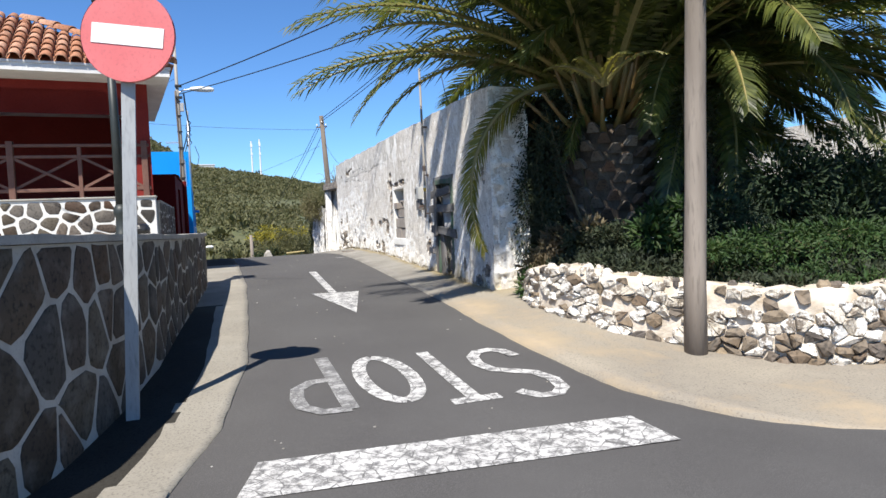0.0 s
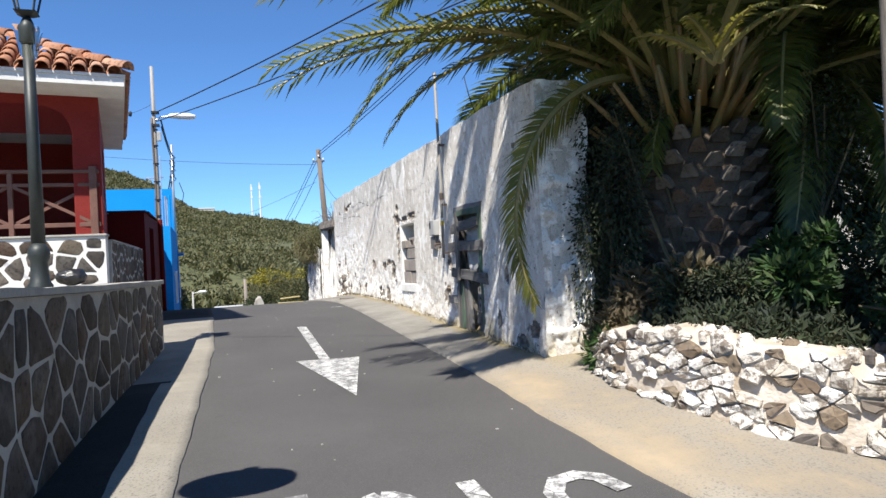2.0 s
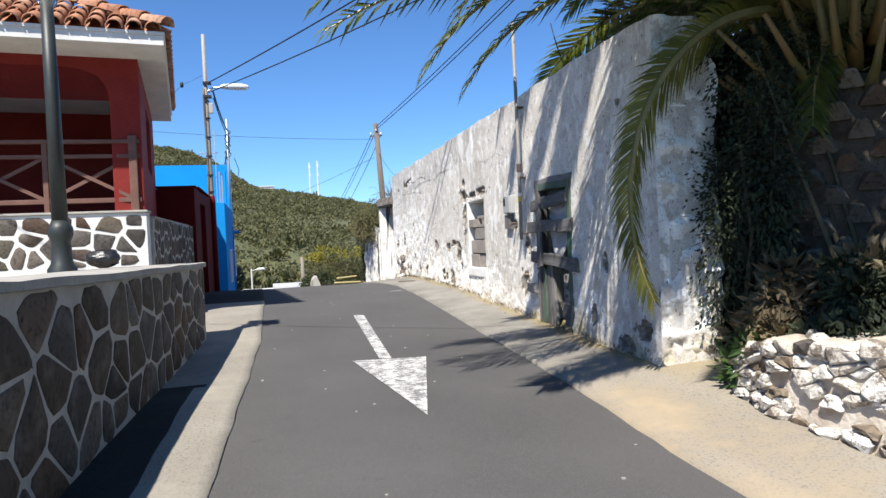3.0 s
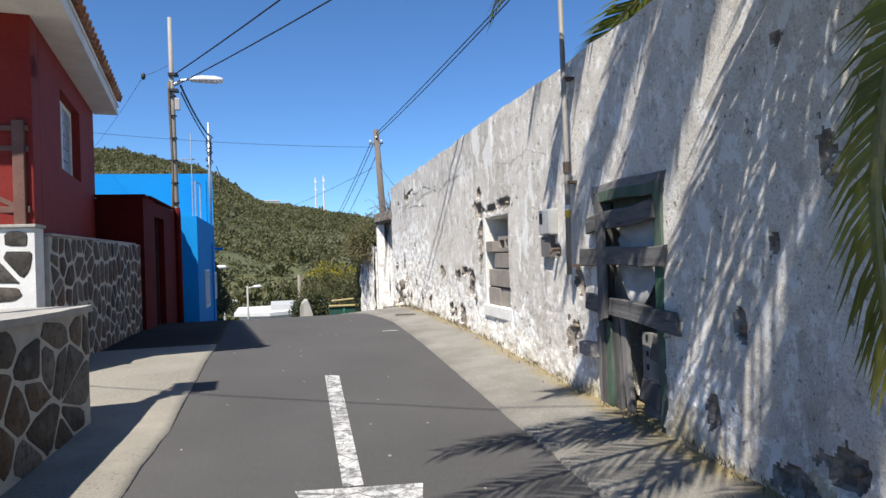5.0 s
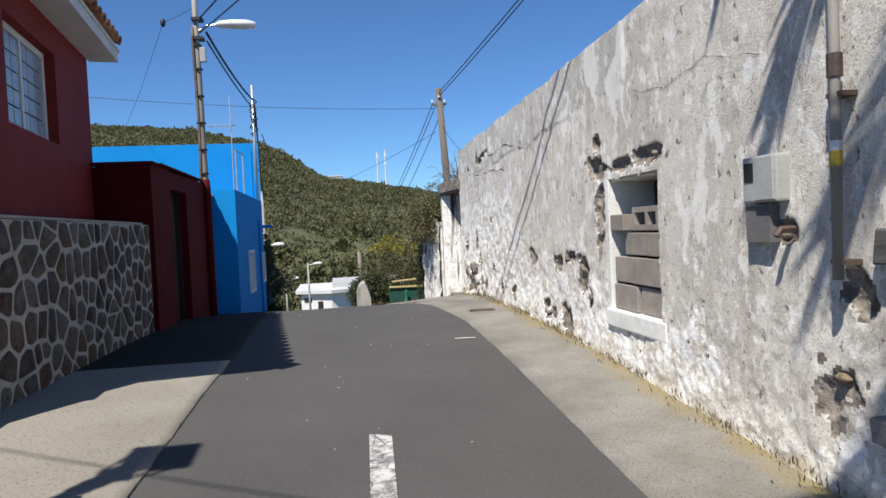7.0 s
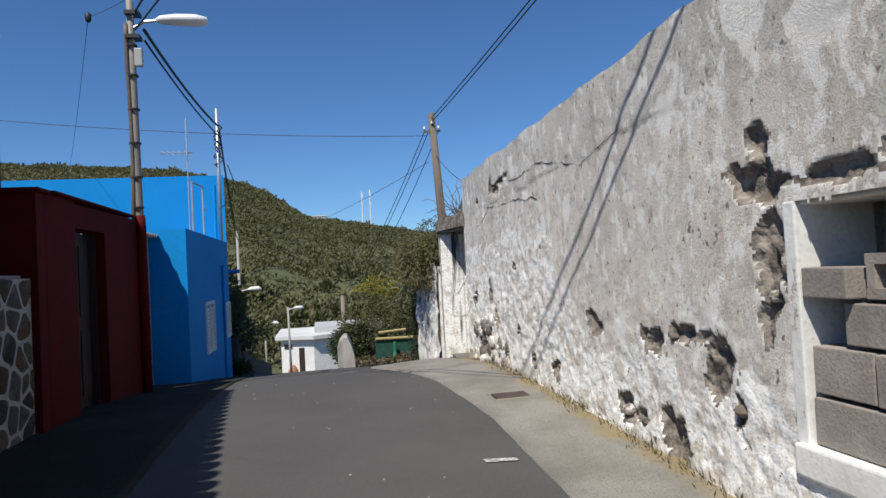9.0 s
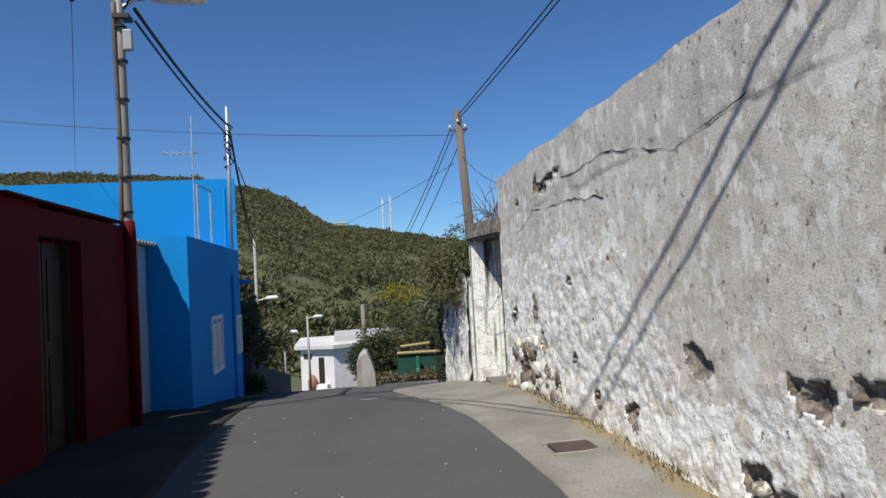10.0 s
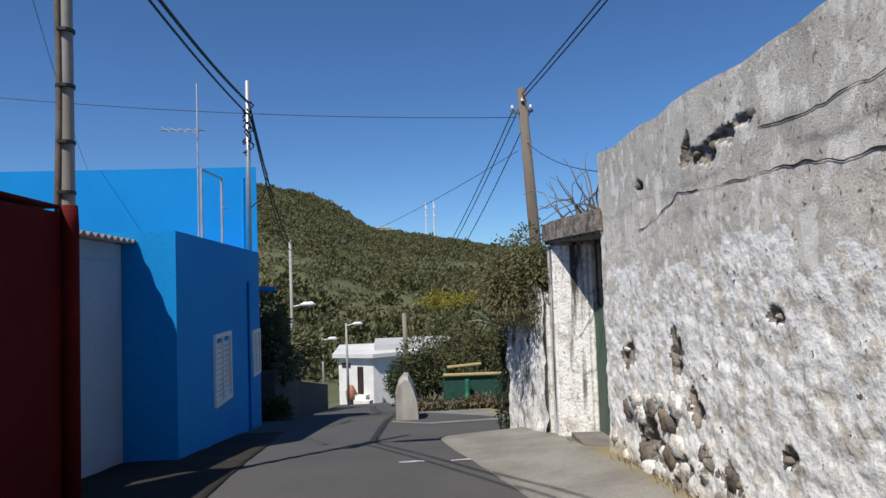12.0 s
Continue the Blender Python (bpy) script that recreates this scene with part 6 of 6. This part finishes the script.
twig = thing("bare_twigs", "bare grey twigs above the gateway", "twigs", (4.1, 21.3, 2.58))
bm = bmesh.new()
for i in range(22):
    p = Vector((4.0 + rng.uniform(-.15, .2), 20.7 + rng.uniform(0, 1.3), 2.57))
    path = [p]
    d = Vector((rng.uniform(-.5, .1), rng.uniform(-.6, .6), rng.uniform(.3, 1))).normalized()
    for k in range(5):
        d = (d + Vector((rng.uniform(-.6, .5), rng.uniform(-.6, .6), rng.uniform(-.6, .4)))).normalized()
        path.append(path[-1] + d * rng.uniform(.08, .18))
    part("twig", tube(bmesh.new(), path, [.012, .01, .008, .006, .005, .003], 4), TWIG, twig)

# ---- far wooden pole ----
fp = thing("utility_pole", "weathered wooden pole strung with wires behind the far wall", "utility pole", (4.9, 27.2, -.6))
part("shaft", tube(bmesh.new(), [(4.95, 27.1, -.8), (4.8, 27.1, 2.5), (4.63, 27.05, 5.62)], [.12, .11, .085], 12), plain("dark_far_pole_wood", (.12, .095, .075), (.18, .15, .12), 5, 40, .9, .004, stretch=(1, 1, .12)), fp, smooth=True)
part("crossbar", bar(bmesh.new(), (4.4, 27.0, 5.15), (4.85, 27.1, 5.2), .05, .05), GREY_POLE, fp)
for q in ((4.43, 26.98, 5.22), (4.62, 26.95, 5.35), (4.8, 27.05, 5.25)):
    part("insulator", tube(bmesh.new(), [q, (q[0], q[1], q[2] + .06)], [.03, .02], 8), WHITE, fp)

# ---- wires ----
def wire(label, a, b, drop, r, name="overhead_wire"):
    return tagged(new(name, mesh(name, tube(bmesh.new(), sag(a, b, drop), r, 6), BLACK, True)), label, "wire")


wire("black power cable from the street light across the lane", (-.5, 20.15, 5.35), (6.6, 5.0, 5.75), .16, .014)
wire("black power cable from the street light across the lane", (-.5, 20.15, 5.12), (6.9, 5.0, 5.1), .18, .012)
wire("black wire along the old wall towards the junction", (4.63, 27.05, 5.5), (5.6, 5.0, 6.15), .14, .012)
wire("black wire along the old wall towards the junction", (4.63, 27.05, 5.4), (5.4, 5.0, 6.0), .2, .012)
wire("thick black cable bundle from street light to roof pole", (-.4, 20.2, 5.14), (-.42, 26.7, 5.3), .1, .022)
wire("black cable from street light to roof pole", (-.4, 20.2, 5.0), (-.4, 26.7, 5.05), .08, .015)
wire("black cable from the roof pole down the lane", (-.4, 26.7, 5.2), (-2.1, 44, 3.9), .5, .022)
wire("black cable from the roof pole down the lane", (-.38, 26.7, 5.0), (-2.1, 44, 3.6), .6, .018)
wire("thin wire crossing high above the blue house", (-9, 27, 6.05), (4.5, 27, 5.05), .25, .006)
wire("thin wire from the wooden pole to the hillside houses", (4.5, 27, 4.4), (-4, 48, 3.5), .6, .006)
wire("black wire from the wooden pole down the lane", (4.45, 27, 5.2), (2.7, 44, .8), .5, .01)
wire("black wire from the wooden pole down the lane", (4.6, 27, 5.3), (2.75, 44, .6), .5, .01)
wire("black wire from the wooden pole down the lane", (4.8, 27, 5.2), (2.8, 44, .5), .7, .01)
wire("thin wire between pole and old wall", (4.7, 27.1, 4.6), (4.3, 20.5, 2.9), .2, .006)
wire("black wire crossing above the red house", (-7, 13.2, 5.45), (4.52, 5.0, 6.7), .55, .008)
bm = bmesh.new()
for i in range(30):
    q = Vector((-.44 + .04 * math.sin(i * 1.3), 26.68, 5.35 - i * .03))
    tube(bm, [q, q + Vector((.07 * math.sin(i * 2.1), .05, -.06)), q + Vector((.05 * math.cos(i), -.03, -.12))], .016, 5)
tagged(new("cable_coil", mesh("cable_coil", bm, BLACK)), "tangled black cable coil at the roof pole", "cable")
wire("looped spare cable down the old wall", (3.62, 9.9, 3.6), (3.62, 9.4, 2.9), .12, .006)

wire("thin wire beside the street light", (-.53, 20.2, 5.6), (-1.1, 20.25, 5.32), .02, .004)
wire("thin wire running back over the blue house", (-1.1, 20.25, 5.32), (-6.2, 34, 5.2), .25, .004)
tagged(new("wire_clamp", mesh("wire_clamp", tube(bmesh.new(), [(-1.1, 20.25, 5.25), (-1.1, 20.25, 5.28), (-1.1, 20.25, 5.36), (-1.1, 20.25, 5.38)], [.02, .04, .04, .015], 8), BLACK, True)), "small black clamp hanging on a thin wire", "clamp")

# ---- down the lane ----
DARK_STONE = plain("dark_field_stone", (.06, .05, .042), (.1, .085, .07), 4, 20, .95, .02)
bm = bmesh.new()
for a, b2 in (((-.62, 30), (-1.4, 40)), ((-1.4, 40), (-1.7, 55))):
    prism(bm, [a, b2, (b2[0] - .5, b2[1]), (a[0] - .5, a[1])], -7, 0)
for v in bm.verts:
    if v.co.z > -1:
        v.co.z = road_z(v.co.y) + float(np.interp(v.co.y, [30, 40, 55], [1.1, 1.2, 1.3]))
    else:
        v.co.z = road_z(v.co.y) - .6
setting("wall_lane", bm, DARK_STONE, "dark dry-stone wall down the lane", "wall")
shrub("hedge", "overgrown hedge behind the blue house", (-1.1, 32.0, .3), (.5, 2.2, 1.0), 3000, .18, 71, SCRUB, (-1.2, 31, -1.2), "hedge", 10)
shrub("hedge", "overgrown hedge above the lane wall", (-2.2, 42, -.9), (.9, 7, 1.3), 5000, .28, 72, SCRUB, (-2.2, 42, -3), "hedge", 14)
shrub("weeds", "yellow-green weeds at the foot of the far lamp", (-.55, 29.6, -.65), (.3, .4, .35), 500, .14, 73, WEED, (-.55, 29.6, -1.0), "weeds", 5)


def lane_lamp(x, y, z0, z1, arm, label):
    th = thing("street_light", label, "street lamp", (x, y, z0))
    part("pole", tube(bmesh.new(), [(x, y, z0 - .2), (x - .03, y, z1)], [.09, .06], 8), plain("old_grey_pole", (.3, .29, .27), (.38, .37, .34), 4, 40, .8, .002), th, smooth=True)
    part("arm", tube(bmesh.new(), [(x, y, arm), (x + .4, y, arm + .08)], .03, 6), STEEL, th)
    bm = tube(bmesh.new(), [(x + .35, y, arm + .08), (x + .5, y, arm + .1), (x + .85, y, arm + .1), (x + 1.0, y, arm + .06)], [.04, .1, .11, .04], 10)
    part("lamp_head", bm, WHITE, th, smooth=True)
    return th


lane_lamp(-2.15, 44, road_z(44), 4.05, 1.15, "grey pole street light down the lane")
lane_lamp(-.55, 56, road_z(56), -.3, -.45, "grey pole street light before the white house")
lane_lamp(-2.6, 62, road_z(60), -1.6, -1.75, "grey pole street light behind the lane wall")
wp = thing("utility_pole", "dark wooden pole before the white house", "utility pole", (2.8, 46, road_z(46)))
part("shaft", tube(bmesh.new(), [(2.8, 46, road_z(46) - .2), (2.75, 46, .6)], [.13, .1], 9), GREY_POLE, wp, smooth=True)
# white wing wall at the bend
bm = bmesh.new()
shape = [(2.05, -.7), (2.05, .02), (2.1, .18), (2.2, .29), (2.28, .27), (2.35, .12), (2.42, -.12), (2.45, -.7)]
sect = [[bm.verts.new((x + sh, y, z + (dz if z > -.6 else 0))) for x, z in shape] for y, sh, dz in ((26.6, 0, -.03), (26.68, -.01, .02), (27.4, .03, .0), (28.4, .08, -.25))]
for q0, q1 in zip(sect, sect[1:]):
    for i in range(len(shape)):
        bm.faces.new((q0[i], q0[(i + 1) % len(shape)], q1[(i + 1) % len(shape)], q1[i]))
bm.faces.new(sect[0]), bm.faces.new(sect[-1])
setting("wall_wing", bm, plain("greyed_whitewash", (.42, .4, .36), (.25, .235, .2), 4, 40, .95, .01, stretch=(1, 1, .3)), "white-painted wing wall at the bend", "wall")
setting("wall_bank", boxes((2.7, 5.0, 29.9, 30.15, -1.4, -.78), bevel=.03), PAVE_R, "low earth and stone bank", "wall")
fence = thing("garden_fence", "dark green shade-net fence with yellow cane rails", "fence", (3.9, 30.3, -.8))
NET = plain("green_shade_net", (.008, .05, .035), (.012, .07, .048), 8, 80, .8, .003)
part("net", boxes((3.2, 4.75, 30.28, 30.3, -.85, -.26)), NET, fence)
CANE = plain("yellow_cane", (.34, .27, .11), (.42, .34, .16), 5, 50, .7, .002)
part("cane", tube(bmesh.new(), [(3.2, 30.25, -.2), (4.7, 30.25, -.22)], .04, 7), CANE, fence)
part("cane", tube(bmesh.new(), [(3.3, 30.25, -.02), (4.1, 30.25, .03)], .035, 7), CANE, fence)
for x in (3.25, 3.98, 4.65):
    part("post", tube(bmesh.new(), [(x, 30.32, -.95), (x, 30.32, -.05)], .03, 6), GREEN_WOOD, fence)
part("tap_stand", tube(bmesh.new(), [(3.74, 30.1, -.85), (3.74, 30.1, -.6), (3.74, 30.1, -.3)], [.12, .05, .05], 8), plain("green_iron", (.02, .16, .09), (.03, .2, .11), 5, 50, .6, .001), fence, "green iron stand")
shrub("hedge", "ragged hedge beside the green fence", (3.15, 31.5, -.05), (1.1, 1.0, .85), 8000, .09, 74, SCRUB, (2.95, 31.4, -1.3), "hedge", 12)
shrub("hedge", "ragged hedge behind the green fence", (5.0, 34, -.2), (1.6, 1.5, .8), 4200, .16, 75, SCRUB, (5, 34, -1.5), "hedge", 12)
shrub("hedge", "dense dark hedge rising behind the wing wall", (2.75, 31.2, -.35), (.62, .8, .75), 6000, .08, 76, BUSH, (2.75, 31.2, -1.3), "hedge", 10)
shrub("weeds", "dry grass hanging over the earth bank", (3.75, 29.9, -.78), (1.1, .14, .14), 1500, .1, 77, DRY, (3.75, 29.95, -.85), "weeds", 14, .5)
shrub("weeds", "green weeds at the foot of the earth bank", (3.4, 29.8, -1.0), (.8, .12, .1), 500, .09, 78, WEED, (3.4, 29.85, -1.05), "weeds", 9)
setting("field", (lambda bm: (bm.faces.new([bm.verts.new(p) for p in ((2.6, 30.1, -.85), (14, 30.1, -.8), (14, 60, -4.5), (3.2, 60, -5.2))]), bm)[1])(bmesh.new()), HILL, "rough field beside the lane", "ground")

# ---- white house at the foot of the lane ----
wh = thing("white_house", "low white flat-roofed house at the foot of the lane", "house", (1.2, 61, -5.5))
corner = [(-1.35, 59.5), (.95, 58.6), (3.9, 60), (3.9, 66), (-1.35, 66)]
bm = prism(bmesh.new(), corner, -6.4, -2.75)
part("wall", bm, WHITE, wh)
bm = prism(bmesh.new(), [(-1.75, 59.3), (.95, 58.2), (4.3, 59.7), (4.3, 66.4), (-1.75, 66.4)], -2.75, -2.5)
part("roof", bm, plain("pale_roof", (.62, .62, .6), (.52, .52, .5), 1, 20, .8, .003), wh)
part("parapet", boxes((1.0, 6.6, 60.5, 66, -2.5, -2.1)), plain("grey_roof_block", (.4, .4, .39), (.45, .45, .44), 1, 20, .8, .003), wh)


def on_front(u, w, z0, z1, d0, d1):
    a, b2 = Vector(corner[0]), Vector(corner[1])
    t = (b2 - a).normalized()
    nrm = Vector((t.y, -t.x))
    pts = [a + t * u + nrm * d0, a + t * (u + w) + nrm * d0, a + t * (u + w) + nrm * d1, a + t * u + nrm * d1]
    return prism(bmesh.new(), [tuple(p) for p in pts], z0, z1)


part("door", on_front(1.35, .4, -5.2, -3.35, 0, .05), BROWN, wh, "brown door")
part("window", on_front(.25, .6, -3.4, -3.1, 0, .05), DARK, wh)
part("step", on_front(1.2, .9, -5.9, -5.15, 0, .5), WHITE, wh)
part("step", on_front(1.4, 1.2, -5.9, -5.4, .5, .9), WHITE, wh)
part("window", boxes((2.6, 3.0, 59.2, 59.7, -4.1, -3.6)), DARK, wh)
pot = thing("plant_pot", "terracotta pot beside the white house door", "pot", (-.7, 58.7, -5.5))
part("pot", tube(bmesh.new(), [(-.55, 58.7, -5.7), (-.55, 58.7, -4.9), (-.55, 58.7, -4.5)], [.25, .35, .15], 10), TILE, pot, smooth=True)

# ---- hillside ----
def scatter(name, label, count, seed, region, size, material, leaves, kind_cat="bushes"):
    rng = random.Random(seed)
    spots = []
    made = 0
    while made < count:
        az, r = radians(rng.uniform(*region[0])), math.sqrt(rng.uniform(region[1][0] ** 2, region[1][1] ** 2))
        x, y = r * math.sin(az), 8 + r * math.cos(az)
        dens = .5 + .9 * rough(x, y, 7, .03, 3)
        if rng.random() > dens + .35:
            continue
        made += 1
        s = size * rng.uniform(.5, 1.35)
        z = country_z(x, y) + s * .35
        for _ in range(leaves):
            d = Vector((rng.gauss(0, 1), rng.gauss(0, 1), abs(rng.gauss(0, .9)))).normalized()
            p = Vector((x, y, z)) + Vector((d.x * s * .75, d.y * s * .75, d.z * s * .7 - s * .3)) * rng.uniform(.6, 1)
            spots.append((p, d + Vector((rng.uniform(-.7, .7), rng.uniform(-.7, .7), rng.uniform(-.5, .7))), s * rng.uniform(.35, .7), s * rng.uniform(.25, .45)))
    ob = new(name, leaf_mesh(name, spots, material))
    return tagged(ob, label, kind_cat, kind="stuff")


scatter("hill_scrub", "olive-green scrub covering the hillside", 16000, 81, ((-30, 26), (75, 345)), 1.35, SCRUB, 18)
scatter("hill_trees", "darker trees scattered on the lower slope", 150, 82, ((-20, 25), (80, 150)), 2.2, SCRUB, 70, "trees")
scatter("hill_trees_far", "small dark trees along the ridge", 70, 85, ((-30, 20), (315, 335)), 2.4, SCRUB, 30, "trees")
def broom(az, r, seed):
    a = radians(az)
    x, y = r * math.sin(a), 8 + r * math.cos(a)
    z = country_z(x, y)
    shrub("broom_bush", "yellow-flowering bush on the lower slope", (x, y, z + 1.4), (3.0, 3.0, 2.2), 1100, .6, seed, BROOM, (x, y, z), "bush", 8)


for az, r, seed in ((6.9, 128, 91), (5.6, 131, 92), (8.0, 130, 93)):
    broom(az, r, seed)


# ---- masts on the ridge ----
for x, y, h in ((22.6, 335, 17), (26.5, 335, 19)):
    th = thing("radio_mast", "thin pale radio mast on the ridge", "mast", (x, y, 22))
    z0 = country_z(x, y)
    part("shaft", tube(bmesh.new(), [(x, y, z0 - 1), (x, y, z0 + h)], [.42, .3], 6), WHITE, th)
    part("panel", boxes((x - .42, x + .42, y - .4, y + .4, z0 + h * .6, z0 + h * .66)), WHITE, th)
    part("panel", boxes((x - .42, x + .42, y - .4, y + .4, z0 + h * .82, z0 + h * .92)), WHITE, th)
far_house = thing("white_house", "small white house on the ridge", "house", (1.5, 330, 20))
z0 = country_z(1.5, 330)
part("wall", boxes((-2, 5, 328, 333, z0 - 1, z0 + 2.2)), WHITE, far_house)
part("roof", boxes((-2.3, 5.3, 327.7, 333.3, z0 + 2.2, z0 + 2.6)), CEIL, far_house)


# ---- litter and tufts ----
bm = bmesh.new()
rng = random.Random(15)
for i in range(70):
    y = rng.uniform(2.5, 20)
    x = rng.uniform(kerb_left(y) + .1, kerb_right(y) - .1)
    s = rng.uniform(.004, .011)
    z = road_z(y) - fall(x, y)
    box(bm, x - s, x + s * rng.uniform(.3, 1.2), y - s, y + s * rng.uniform(.3, 1.2), z, z + s * .7)
grit = new("road_grit", mesh("road_grit", bm, plain("pale_grit", (.34, .32, .29), (.2, .18, .15), 9, 60, .9, 0)))
tagged(grit, "pale grit and chips scattered on the asphalt", "grit", kind="stuff")
spots = []
for i in range(2600):
    y = rng.uniform(8.1, 20.4)
    if rough(0, y, 9, 1.1, 3) < rng.uniform(-.4, .5):
        continue
    x = wall_x(y) - .02 - abs(rng.gauss(0, .06))
    spots.append(((x, y, road_z(y) + .09), (rng.uniform(-.8, .3), rng.uniform(-.6, .6), 1), rng.uniform(.02, .07), .008))
moss = new("wall_foot_tufts", leaf_mesh("wall_foot_tufts", spots, DRY))
tagged(moss, "dry grass tufts along the foot of the old wall", "grass", kind="stuff")


# ---- stones that show in the breaks of the old wall ----
rng = random.Random(23)
old_wall = bpy.data.objects["wall_old"]
for py, pz, ry, rz, dep in PITS:
    for k in range(max(1, int(ry * rz * 75))):
        y, z = py + rng.uniform(-.75, .75) * ry, pz + rng.uniform(-.75, .75) * rz
        if pit_share(y, z)[0] < .18:
            continue
        s = rng.uniform(.018, .05)
        poly = [(s * (1 + rng.uniform(-.3, .3)) * math.cos(a), s * .8 * (1 + rng.uniform(-.3, .3)) * math.sin(a)) for a in (i * math.pi / 3 for i in range(6))]
        x0 = wall_x(y) + pit(y, z) * .9
        me = stone_mesh(poly, .002, s * .7, lambda u, v, d: (x0 - d, y + u, z + v), rng, BROWN_STONE if pz > 2 else rng.choice([WASHED, BROWN_STONE, BROWN_STONE]), .6)
        if me:
            ob = new("stone", me)
            ob.parent = old_wall


# ---- ground cover of the palm bed ----
rng = random.Random(77)
low, green = [], []
for i in range(15000):
    s, k = rng.uniform(.15, pl_s[-1]), .22 + abs(rng.gauss(0, .9))
    p = Vector(on_planter(s, 1, -k))
    if p.y > 11 or (p.x - 5.15) ** 2 + (p.y - 7.75) ** 2 < .2:
        continue
    z = planter_top(s) - .1 + .3 * min(1, k / 2.5)
    tall = .08 + .12 * max(0, rough(p.x, p.y, 2, 1.4, 3) + .4)
    spot = ((p.x, p.y, z + rng.uniform(0, tall)), (rng.uniform(-1, 1), rng.uniform(-1, 1), rng.uniform(.1, 1.2)), rng.uniform(.04, .1), rng.uniform(.02, .045))
    (green if p.x > 4.6 and k < 1.0 and rough(p.x, p.y, 5, 1.2, 2) > .22 else low).append(spot)
for name, spots, m, label in (("ground_cover", low, IVY, "dark low ground cover on the palm bed"), ("weed_cover", green, WEED, "bright low weeds along the palm bed edge")):
    tagged(new(name, leaf_mesh(name, spots, m)), label, "ground cover", kind="stuff")

# ---- boulders that bulge from the foot of the old wall's far end ----
rng = random.Random(91)
for k in range(30):
    y = 18.2 + 2.3 * rng.random() ** .8
    g = road_z(y) + .05
    z, r0 = g + rng.uniform(.02, .62) * ease((y - 17.6) / 1.6), rng.uniform(.045, .12)
    poly = [(r0 * rng.uniform(.8, 1.25) * math.cos(a), r0 * rng.uniform(.65, 1.0) * math.sin(a)) for a in (i * math.pi / 4 for i in range(8))]
    x0 = wall_x(y) - wall_relief(y, z) + .015
    me = stone_mesh(poly, .002, r0 * rng.uniform(.25, .5), lambda u, v, d: (x0 - d - .02 * rough(u + y, v + z, d, 12, 3), y + u, z + v), rng, rng.choice([WASHED, WASHED, WHITEWASH, BROWN_STONE, RUBBLE]), .4)
    if me:
        ob = new("stone", me)
        ob.parent = old_wall
